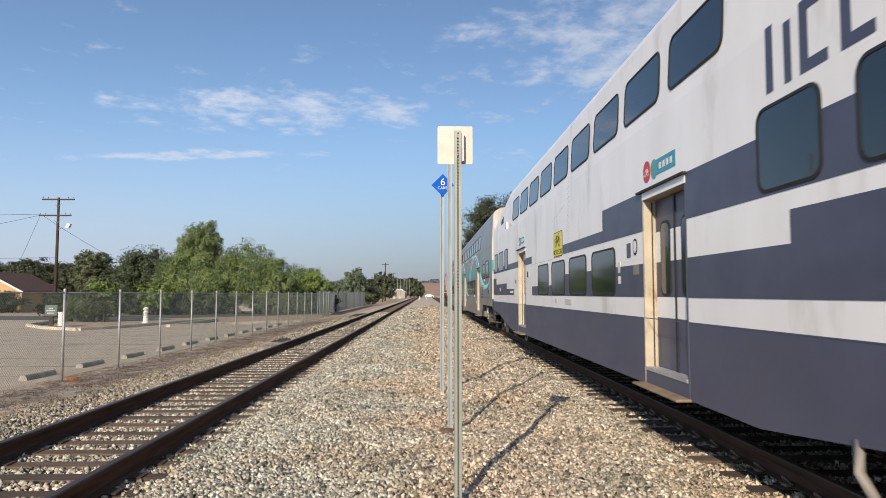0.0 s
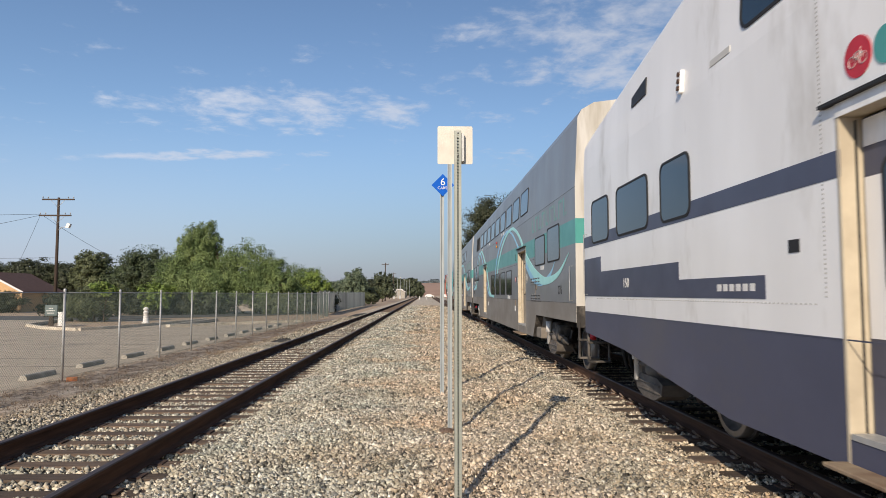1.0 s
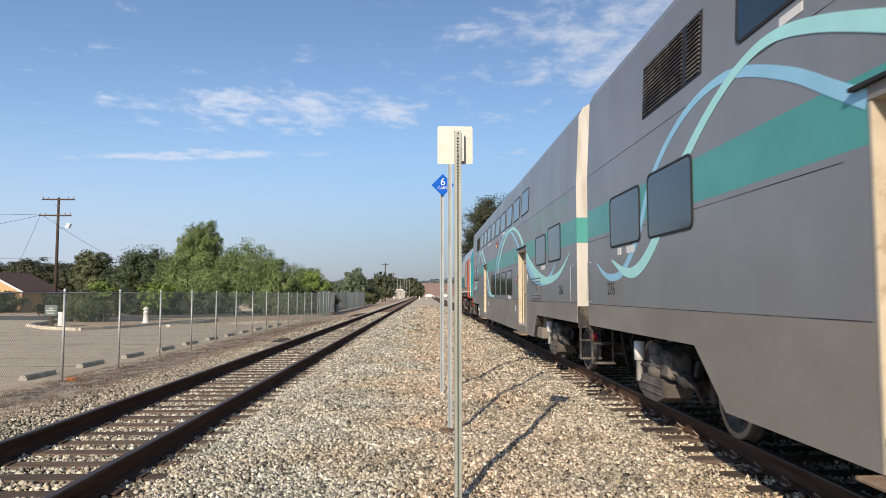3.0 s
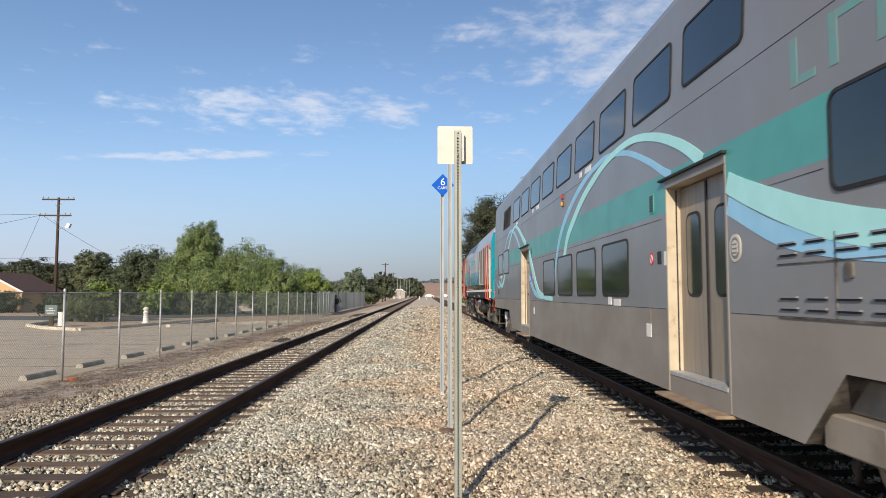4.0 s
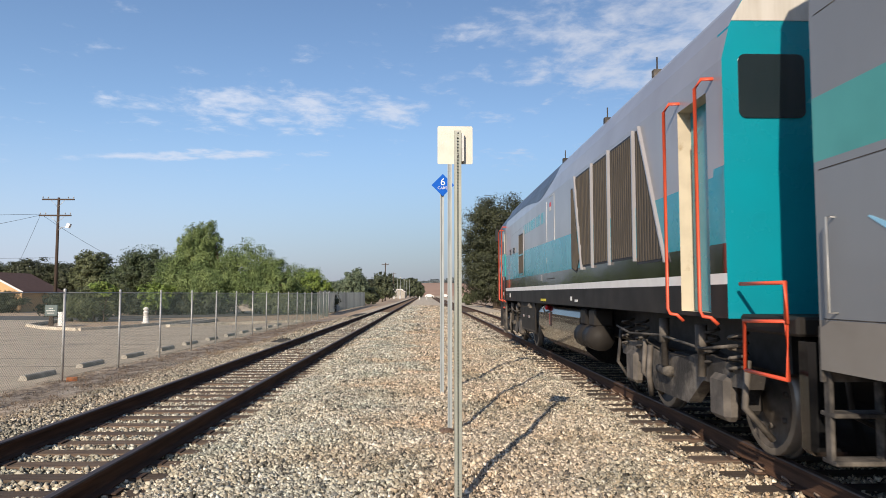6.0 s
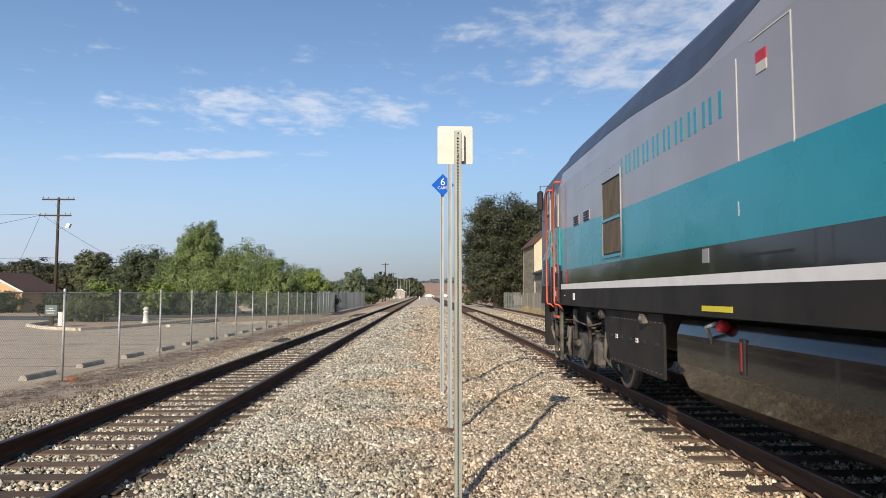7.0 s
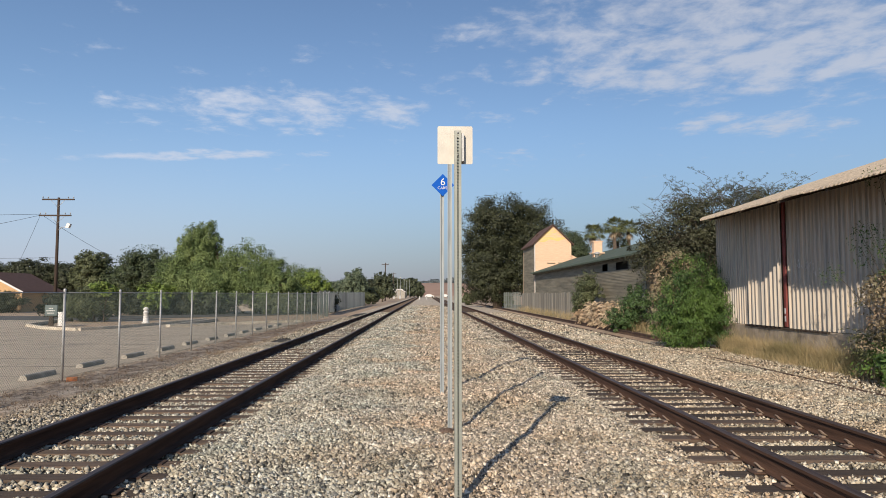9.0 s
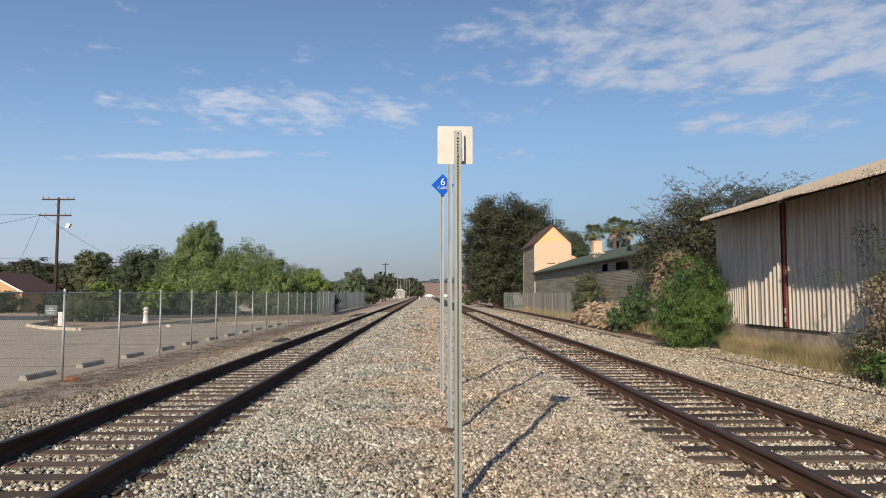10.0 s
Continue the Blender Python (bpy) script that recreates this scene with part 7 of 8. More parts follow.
utility_pole(-35.3, 66, 11.05, [(10.85, -1.55, 1.55), (9.3, -1.75, 1.3)], "dark timber utility pole with two crossarms and a lamp", True)
utility_pole(-9.9, 170, 9.5, [(9.1, -0.9, 0.9)], "dark timber pole beside the far track")
for px, py, ph in ((-12.2, 235, 8.6), (-11.0, 240, 9.2)):
    utility_pole(px, py, ph, [(ph - 0.4, -0.9, 0.9)], "distant timber pole near the crossing")
for px, ph in ((-11.7, 7.0), (-9.5, 6.6), (-8.4, 7.4), (-7.2, 6.8), (-6.3, 6.2), (-5.3, 6.6)):
    m = thing("signal_mast", None, None, "slim pale mast near the far crossing", "mast", "crossing masts", at=pose(px, 236, -0.14))
    part("mast", Shape().tube([(0, 0, 0), (0, 0, ph)], [0.06, 0.045], 6), MAT_POST, m)
    part("lamp_head", Shape().box(-0.22, 0.06, -0.1, 0.1, ph - 0.12, ph + 0.06, c=0.02), MAT_SIGNBACK, m)


def cables():
    for k, (a, b, sag) in enumerate((((-37.0, 66, 9.3), (-90, 60, 9.3), 0.5), ((-37.0, 66, 9.2), (-62, 64, 5.6), 0.7), ((-37.0, 66, 9.2), (-39.2, 66, 3.8), 0.1), ((-36.8, 66, 9.2), (-32.5, 74, 5.0), 0.2), ((-35.4, 66, 5.1), (-90, 60, 6.0), 0.5))):
        a, b = Vector(a), Vector(b)
        pts = [a.lerp(b, i / 12) - Vector((0, 0, sag * 4 * (i / 12) * (1 - i / 12))) for i in range(13)]
        thing("overhead_cable", Shape().tube(pts, 0.015, 4), MAT_BLACK, "thin dark overhead cable from the utility pole", "cable", "cables")


cables()


# ---------- vegetation ----------
def leaf_cloud(name, blobs, count, size, mat, parent, droop=0.2, clump=0.30, seed=1, label="", slim=0.42, core=0.25, lowest=0.0):
    """Small leaves in uneven clumps; blobs: (centre, radii)."""
    rng = np.random.default_rng(seed)
    count, size = int(count * 2.1), size * 0.88
    vol = np.array([b[1][0] * b[1][1] * b[1][2] for b in blobs]) ** (2 / 3)
    shares = (vol / vol.sum() * count).astype(int)
    pts, facing = [], []
    unit = lambda v: v / np.linalg.norm(v, axis=1)[:, None]
    for (c, r), n in zip(blobs, shares):
        r = np.array(r)
        k = int(min(130, max(14, n // 80)))
        d = unit(rng.normal(size=(k, 3)))
        cl = d * rng.uniform(0.60, 1.06, (k, 1))
        who = rng.integers(0, k, n)
        off = np.clip(rng.normal(size=(n, 3)), -1.45, 1.45)
        p = cl[who] + off * rng.uniform(0.45, 1.25, k)[who][:, None] * clump * 0.46
        f = unit(off) * 1.0 + d[who] * 0.7 + rng.normal(size=(n, 3)) * 0.5 + np.array([0, 0, 0.35])
        inner = rng.random(n) < core
        dd = unit(rng.normal(size=(inner.sum(), 3)))
        p[inner] = dd * rng.uniform(0.3, 0.75, (inner.sum(), 1))
        pts.append(np.array(c) + p * r)
        facing.append(unit(f))
    p, f = np.concatenate(pts), np.concatenate(facing)
    keep = p[:, 2] > lowest * rng.uniform(0.6, 1.25, len(p)) + 0.02
    p, f = p[keep], f[keep]
    n = len(p)
    t = unit(rng.normal(size=(n, 3)))
    t[:, 2] -= droop * 2.0
    a = unit(t - f * (t * f).sum(1)[:, None])
    b = np.cross(f, a)
    s = size * rng.uniform(0.6, 1.5, (n, 1))
    co = np.stack([p - a * s, p + b * s * slim, p + a * s, p - b * s * slim], 1)
    me = quads_mesh(name, co, mat)
    ob = new(name, me)
    ob.parent = parent
    if label:
        tagged(ob, label)
    return ob


def tree(x, y, h, blobs, count, size, mat, label, name="tree", trunk=0.25, seed=1, droop=0.2, group="", base=-0.14, category="tree", clump=0.30, slim=0.42, lowest=0.0):
    """A trunk that forks into limbs, and a crown of leaves. Blobs are in metres from the tree's foot."""
    root = thing(name, None, None, label, category, group, at=pose(x, y, base))
    rnd = random.Random(seed)
    s = Shape()
    fork = h * 0.28
    s.tube([(0, 0, -0.1), (rnd.uniform(-0.1, 0.1), rnd.uniform(-0.1, 0.1), fork * 0.5), (rnd.uniform(-0.15, 0.15), 0, fork)], [trunk * 1.25, trunk, trunk * 0.85], 9)
    for c, r in blobs:
        for k in range(2):
            e = Vector(c) + Vector((rnd.uniform(-0.6, 0.6) * r[0], rnd.uniform(-0.6, 0.6) * r[1], rnd.uniform(0.0, 0.6) * r[2]))
            m = Vector((e.x * 0.4, e.y * 0.4, fork + (e.z - fork) * 0.5))
            s.tube([(0, 0, fork * 0.9), m, e], [trunk * 0.6, trunk * 0.35, trunk * 0.1], 6)
    part("trunk", s, MAT_BARK, root)
    leaf_cloud("crown", blobs, count, size, mat, root, droop, clump, seed, slim=slim, lowest=lowest)
    return root


def plant_left():
    # big drooping pepper tree behind the lot
    tree(-18.4, 62, 8.4, [((-2.6, 0, 5.7), (1.5, 1.8, 2.3)), ((-1.3, 0, 6.5), (1.3, 1.6, 1.8)), ((-2.1, 0, 4.0), (2.5, 2.3, 2.5)), ((-3.3, 0, 2.8), (2.7, 2.6, 2.8)), ((1.9, 0.5, 3.5), (3.3, 2.8, 2.8)), ((5.0, 0, 2.4), (2.6, 2.4, 2.4)), ((-0.5, -1, 2.3), (3.2, 2.4, 2.4)), ((2.8, -0.8, 1.8), (3.2, 2.0, 1.9))],
         90000, 0.10, LEAF_PEPPER, "large drooping light green pepper tree behind the lot", trunk=0.4, seed=3, droop=0.3, clump=0.26, slim=0.34, lowest=1.2)
    tree(-14.0, 82, 4.6, [((0, 0, 2.9), (2.2, 2.2, 1.9)), ((1.4, 0, 2.2), (1.5, 1.5, 1.5)), ((-1.4, 0, 2.0), (1.4, 1.4, 1.4))], 11000, 0.115, LEAF_LIME, "rounded bright green tree beyond the fence", seed=4)
    tree(-37.5, 92, 8.0, [((0, 0, 5.0), (3.6, 3.2, 2.8)), ((2.6, 0, 4.0), (2.6, 2.6, 2.8)), ((-2.8, 0, 3.4), (2.6, 2.6, 2.4))], 26000, 0.15, LEAF_GREENOAK, "dense dark green tree behind the hedge", seed=5)
    tree(-44.5, 92, 7.6, [((0, 0, 5.6), (2.4, 2.4, 1.8)), ((0.6, 0, 3.4), (2.2, 2.2, 1.9)), ((-1.2, 0, 3.8), (1.6, 1.6, 1.5))], 11000, 0.16, LEAF_OLIVE, "open-crowned olive green tree", seed=6)
    tree(-54, 96, 7.0, [((0, 0, 4.6), (4.4, 3.0, 2.0)), ((-5, 0, 4.0), (4.0, 3.0, 2.2)), ((4.5, 0, 3.6), (3.4, 3.0, 2.2))], 21000, 0.17, LEAF_DARK, "broad dark tree behind the house", seed=7)
    tree(-21.5, 45, 2.6, [((0, 0, 1.2), (1.7, 1.4, 1.2)), ((1.3, 0.2, 1.5), (0.9, 0.9, 1.2)), ((-1.0, 0, 0.9), (1.2, 1.2, 0.9))], 9000, 0.07, LEAF_OLIVE, "tangled shrub on the kerb island", name="shrub", trunk=0.06, seed=8, category="shrub")
    tree(-20.6, 44.4, 2.9, [((0, 0, 2.1), (1.3, 1.0, 0.5))], 420, 0.14, LEAF_LIME, "yellow-green sprays above the shrub", name="shrub", trunk=0.05, seed=9, category="shrub")
    tree(-22.6, 58, 2.9, [((0, 0, 1.7), (1.5, 1.2, 1.3))], 1700, 0.12, LEAF_LIME, "small yellow-green bush by the pepper tree", name="shrub", trunk=0.06, seed=10, category="shrub")
    # hedge and dark undergrowth seen through the fence
    for k, (x, y, w) in enumerate(((-41.5, 66, 3.6), (-30, 68, 5.0), (-23.5, 60, 3.5), (-19.8, 60, 3.2), (-12.6, 60.5, 2.6), (-10.0, 66, 1.6), (-27, 54, 3.0))):
        tree(x, y, 2.4, [((0, 0, 0.9), (w, 1.4, 1.15))], 6500, 0.12, LEAF_DARK if k != 4 else LEAF_OLIVE, "dark hedge in the shade behind the road", name="hedge", trunk=0.06, seed=20 + k, group="hedges", category="hedge")
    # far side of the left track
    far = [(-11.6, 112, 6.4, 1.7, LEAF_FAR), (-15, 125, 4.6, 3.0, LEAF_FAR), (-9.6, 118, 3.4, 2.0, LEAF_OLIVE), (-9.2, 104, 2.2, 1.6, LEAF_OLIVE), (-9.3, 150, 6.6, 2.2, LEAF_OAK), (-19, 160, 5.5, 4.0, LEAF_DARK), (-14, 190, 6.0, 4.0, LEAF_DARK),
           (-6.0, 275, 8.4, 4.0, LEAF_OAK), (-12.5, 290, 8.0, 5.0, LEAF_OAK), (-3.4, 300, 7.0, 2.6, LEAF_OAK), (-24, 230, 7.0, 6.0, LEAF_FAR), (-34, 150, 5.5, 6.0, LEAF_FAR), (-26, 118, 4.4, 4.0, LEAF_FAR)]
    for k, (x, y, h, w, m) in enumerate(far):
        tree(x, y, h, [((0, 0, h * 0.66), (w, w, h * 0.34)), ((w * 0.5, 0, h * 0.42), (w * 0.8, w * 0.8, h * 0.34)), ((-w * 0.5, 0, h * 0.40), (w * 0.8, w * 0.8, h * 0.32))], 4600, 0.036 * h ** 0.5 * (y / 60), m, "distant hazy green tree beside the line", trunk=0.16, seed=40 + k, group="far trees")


plant_left()


def plant_right():
    # big dark tree by the barn
    tree(9.2, 86, 14.2, [((0.2, 0, 10.0), (4.4, 4.0, 4.2)), ((4.9, 1, 9.2), (3.6, 3.4, 4.0)), ((-1.6, 0, 6.2), (3.4, 3.4, 3.2)), ((3.6, 0, 4.4), (3.8, 3.6, 3.2)), ((-1.0, 0, 3.2), (3.6, 3.2, 2.6)), ((6.4, 1, 5.6), (2.6, 2.6, 3.0))],
         66000, 0.135, LEAF_BARNTREE, "tall dense dark tree beside the barn", trunk=0.5, seed=60)
    tree(22.5, 106, 11.6, [((0, 0, 8.7), (3.4, 3.2, 3.1)), ((0.6, 0, 5.6), (3.2, 3.0, 2.7))], 16000, 0.16, LEAF_GREENOAK, "dark round tree behind the barn", trunk=0.35, seed=61)
    # bright drooping shrub at the siding
    tree(8.72, 21.6, 3.25, [((0.0, 0, 2.0), (0.95, 0.95, 1.2)), ((-0.50, -0.1, 1.25), (1.0, 0.95, 1.1)), ((0.55, -0.1, 1.2), (0.95, 0.95, 1.1)), ((0.0, -0.3, 0.75), (1.42, 0.9, 0.78)), ((1.15, -0.2, 0.85), (1.0, 0.8, 0.9)), ((0.7, -0.1, 1.6), (0.8, 0.8, 0.7)), ((-0.9, 0, 0.7), (0.65, 0.8, 0.7))],
         24000, 0.05, LEAF_WILLOW, "dense bright green drooping shrub beside the sheet-metal shed", name="shrub", trunk=0.09, seed=62, droop=0.7, category="shrub", clump=0.24, slim=0.24)
    # thorny dark tree with bare twigs behind it
    t = tree(13.0, 31, 7.4, [((-0.8, 0, 4.7), (1.7, 1.5, 1.3)), ((1.4, 0, 5.0), (2.1, 1.6, 1.2)), ((-0.6, 0, 3.4), (2.1, 1.7, 1.7)), ((1.6, 0, 3.7), (2.0, 1.5, 1.6)), ((-1.9, -0.3, 3.4), (1.3, 1.3, 1.7)), ((0.4, 0, 4.2), (2.2, 1.4, 1.5)), ((3.1, 0, 5.2), (1.5, 1.3, 1.2)), ((2.0, 0, 6.1), (1.7, 1.2, 0.7)), ((-0.6, 0, 5.7), (1.2, 1.2, 0.7)), ((-2.6, 0, 4.5), (0.8, 0.9, 0.8)), ((-2.9, 0.2, 3.6), (0.7, 0.9, 0.8))], 23000, 0.07, LEAF_TANGLE, "tangled dark tree with bare twigs above the shed", trunk=0.16, seed=63, clump=0.42, slim=0.34)
    rnd = random.Random(9)
    s = Shape()
    sprigs, sprays = [], []
    for k in range(340):
        a = rnd.uniform(0, 6.28)
        p0 = Vector((rnd.uniform(-2.6, 4.2), rnd.uniform(-1, 1), rnd.uniform(3.6, 6.3)))
        d = Vector((math.cos(a) * 0.8 + 0.25, math.sin(a) * 0.5, rnd.uniform(0.1, 0.7))).normalized()
        L = rnd.uniform(0.5, 1.3)
        p1 = p0 + d * L * 0.5 + Vector((rnd.uniform(-0.1, 0.1), 0, rnd.uniform(0.0, 0.14)))
        p2 = p0 + d * L + Vector((rnd.uniform(-0.1, 0.1), 0, rnd.uniform(-0.30, 0.10)))
        s.tube([p0, p1, p2], [0.011, 0.008, 0.004], 4)
        sprigs.append((tuple(p2), (0.22, 0.20, 0.10)))
        for j in range(4):
            q = p1.lerp(p2, rnd.random())
            s.tube([q, q + Vector((rnd.uniform(-0.22, 0.22), rnd.uniform(-0.2, 0.2), rnd.uniform(-0.05, 0.22)))], [0.005, 0.003], 3)
    # long arching sprays above the crown
    for k in range(46):
        p0 = Vector((rnd.uniform(-0.9, 3.9), rnd.uniform(-0.8, 0.8), rnd.uniform(5.2, 6.1)))
        side = rnd.choice((-1, 1, 1))
        L = rnd.uniform(0.9, 2.0)
        p1 = p0 + Vector((side * 0.30 * L, rnd.uniform(-0.2, 0.2), 0.50 * L))
        p2 = p0 + Vector((side * 0.72 * L, rnd.uniform(-0.3, 0.3), 0.74 * L))
        s.tube([p0, p1, p2], [0.013, 0.009, 0.004], 4)
        for j in range(9):
            f = rnd.uniform(0.25, 1.0)
            q = p0.lerp(p1, f * 2) if f < 0.5 else p1.lerp(p2, f * 2 - 1)
            e = q + Vector((rnd.uniform(-0.12, 0.22) * side, rnd.uniform(-0.15, 0.15), rnd.uniform(-0.05, 0.22)))
            s.tube([q, e], [0.005, 0.003], 3)
            sprays.append((tuple(e), (0.08, 0.08, 0.05)))
    tagged(part("bare_twigs", s, MAT_BARK, t), kind="stuff")
    leaf_cloud("spray_leaves", sprays, 5200, 0.026, LEAF_OLIVE, t, 0.3, 0.5, 74, slim=0.3)
    leaf_cloud("sprig_leaves", sprigs[::3], 4200, 0.03, LEAF_OLIVE, t, 0.3, 0.4, 73, slim=0.3)
    tree(11.2, 29.5, 4.2, [((-0.4, 0, 2.9), (0.9, 0.9, 1.0)), ((-0.8, 0, 1.7), (0.7, 0.8, 1.2))], 1900, 0.07, LEAF_PINK, "half-dead climbing shrub with reddish leaves", name="shrub", trunk=0.07, seed=64, category="shrub")
    # growth along the low shed
    tree(9.9, 41, 3.3, [((0, 0, 2.1), (0.95, 0.9, 1.0)), ((-0.3, 0, 1.3), (0.8, 0.8, 0.9))], 4200, 0.06, LEAF_OLIVE, "straggly green shrub against the low shed", name="shrub", trunk=0.07, seed=65, category="shrub")
    tree(9.7, 31.5, 2.3, [((0.1, 0, 1.3), (0.75, 0.8, 0.95)), ((-0.5, 0, 0.6), (0.8, 0.7, 0.6))], 4200, 0.055, LEAF_DEEP, "deep green leafy shrub against the low shed", name="shrub", trunk=0.05, seed=66, category="shrub")
    tree(10.3, 88, 2.6, [((0, 0, 1.3), (1.5, 1.2, 1.3))], 1500, 0.14, LEAF_LIME, "green shrub behind the board fence", name="shrub", trunk=0.05, seed=67, category="shrub")
    tree(6.3, 100, 2.0, [((0, 0, 1.0), (1.2, 1.2, 1.0))], 900, 0.14, LEAF_OLIVE, "low shrub at the foot of the big tree", name="shrub", trunk=0.05, seed=68, category="shrub")
    # shrub at the near corner of the shed with long shoots
    sh = tree(8.95, 12.1, 3.0, [((0.1, 0.4, 1.5), (0.6, 1.1, 0.8)), ((0.0, 0.6, 0.7), (0.65, 1.2, 0.6)), ((0.2, -0.2, 2.1), (0.5, 0.9, 0.6)), ((0.2, 0.9, 2.0), (0.4, 0.6, 0.45))], 9000, 0.036, LEAF_PINK, "straggling shrub with dry pinkish leaves against the shed", name="shrub", trunk=0.05, seed=69, category="shrub", clump=0.4)
    s = Shape()
    ends = []
    for k in range(9):
        rr = random.Random(k + 3)
        e = Vector((rr.uniform(-0.5, 0.3), rr.uniform(-0.2, 2.2), rr.uniform(2.2, 3.3)))
        if k == 0:
            e = Vector((-0.35, 0.5, 4.15))
        s.tube([(0, 0, 0.2), (e.x * 0.4, e.y * 0.5, e.z * 0.6), e], [0.018, 0.011, 0.004], 4)
        ends.append((tuple(e - Vector((0, 0, 0.15))), (0.22, 0.3, 0.28)))
    part("long_shoots", s, MAT_BARK, sh)
    leaf_cloud("shoot_leaves", ends, 520, 0.026, LEAF_WILLOW, sh, 0.3, 0.5, 71)
    tree(8.75, 12.2, 1.2, [((0, 0, 0.5), (0.7, 0.9, 0.5))], 1300, 0.05, LEAF_WILLOW, "low green weeds at the shed corner", name="weeds", trunk=0.02, seed=72, category="weeds")


plant_right()


def blades(name, areas, mat, label, seed):
    """Dry grass: thin bent blades in tufts."""
    rng = np.random.default_rng(seed)
    cos = []
    for x0, x1, y0, y1, n, h in areas:
        tx, ty = rng.uniform(x0, x1, n // 14 + 1), rng.uniform(y0, y1, n // 14 + 1)
        who = rng.integers(0, len(tx), n)
        p = np.stack([tx[who] + rng.normal(size=n) * 0.07, ty[who] + rng.normal(size=n) * 0.07, np.full(n, -0.06)], 1)
        hh = h * rng.uniform(0.4, 1.25, n)
        lean = np.clip(rng.normal(size=(n, 2)), -1.8, 1.8) * 0.38
        top = p + np.stack([lean[:, 0] * hh, lean[:, 1] * hh, hh], 1)
        mid = (p + top) / 2 + np.stack([-lean[:, 0] * hh * 0.15, -lean[:, 1] * hh * 0.15, hh * 0.05], 1)
        w = np.stack([rng.normal(size=n), rng.normal(size=n), np.zeros(n)], 1)
        w /= np.linalg.norm(w, axis=1)[:, None]
        w *= 0.0030
        cos.append(np.stack([p - w, p + w, mid + w * 0.8, top, mid - w * 0.8], 1))
    me = quads_mesh(name, np.concatenate(cos), mat, faces=[[0, 1, 2], [0, 2, 4], [4, 2, 3]])
    tagged(new(name, me), label, "grass", kind="stuff")


blades("dry_grass", [(9.0, 9.38, 12.6, 20.6, 17000, 0.46), (9.05, 9.35, 13.5, 20.0, 1500, 0.75), (8.7, 9.3, 11.0, 20.0, 7500, 0.26), (9.4, 10.4, 24.2, 34, 1500, 0.5), (9.2, 10.2, 44, 68, 2600, 0.6)], LEAF_STRAW, "tall dry straw-coloured grass along the shed", 81)
blades("leaf_litter", [(-7.3, -5.6, 8, 42, 15000, 0.05), (7.3, 8.9, 10, 30, 1400, 0.10)], LEAF_LITTER, "dry brown litter on the dirt strips", 82)


def frond_heap():
    """Fallen and skirted dry palm fronds."""
    rnd = random.Random(4)
    s = Shape()
    for k in range(5200):
        yy = rnd.uniform(-4.2, 4.2)
        rise = 0.35 + 0.95 * max(0.0, 1 - (yy / 4.2) ** 2) * (0.7 + 0.3 * math.sin(yy * 2.3))
        b = Vector((rnd.uniform(-0.9, 0.7), yy, rnd.uniform(0.02, 1.0) ** 0.8 * rise))
        a = rnd.uniform(0, 6.28)
        d = Vector((math.cos(a), math.sin(a), rnd.uniform(-0.5, 0.5))).normalized()
        L, w = rnd.uniform(0.12, 0.42), rnd.uniform(0.005, 0.013)
        n = d.cross(Vector((0, 0, 1))).normalized() * w
        s.add([b - n, b + n, b + d * L * 0.6 + n * 0.7 + Vector((0, 0, 0.05)), b + d * L - Vector((0, 0, 0.08)), b + d * L * 0.6 - n * 0.7 + Vector((0, 0, 0.05))], [(0, 1, 2, 3, 4)])
    thing("dry_fronds", s, LEAF_DRY, "heap of dry tan palm fronds beside the siding", "dry fronds", kind="stuff", at=pose(9.9, 36.8, -0.05))


frond_heap()


def palm(x, y, h, seed):
    root = thing("palm_tree", None, None, "fan palm with a shaggy skirt behind the shed", "palm tree", "palms", at=pose(x, y, -0.14))
    rnd = random.Random(seed)
    part("trunk", Shape().tube([(0, 0, 0), (0.1, 0, h * 0.5), (0, 0, h)], [0.28, 0.22, 0.2], 8), MAT_BARK, root)
    for nm, mat, cnt, lo, hi in (("crown", LEAF_PALM, 130, -0.55, 1.2), ("dead_skirt", LEAF_DRY, 7, -1.3, -0.8)):
        s = Shape()
        for k in range(cnt):
            a, e = rnd.uniform(0, 6.28), rnd.uniform(lo, hi)
            d = Vector((math.cos(a) * math.cos(e), math.sin(a) * math.cos(e), math.sin(e)))
            st = rnd.uniform(0.5, 0.9)
            tip = Vector((0, 0, h)) + d * st
            t = d.cross(Vector((0, 0, 1))).normalized()
            for j in range(9):
                f = (j - 4) / 4 * 1.2
                dd = (d * math.cos(f) + t * math.sin(f)).normalized()
                L = 0.75
                p2 = tip + dd * L - Vector((0, 0, 0.18 + 0.12 * abs(f)))
                w = dd.cross(Vector((0, 0, 1))).normalized() * 0.03
                s.add([tip, tip + dd * L * 0.5 + w, p2, tip + dd * L * 0.5 - w], [(0, 1, 2, 3)])
        part(nm, s, mat, root)


for k, (x, y, h) in enumerate(((21.1, 75, 9.3), (18.8, 75, 8.5), (23.6, 78, 9.3), (22.3, 78, 7.8))):
    palm(x, y, h, 90 + k)


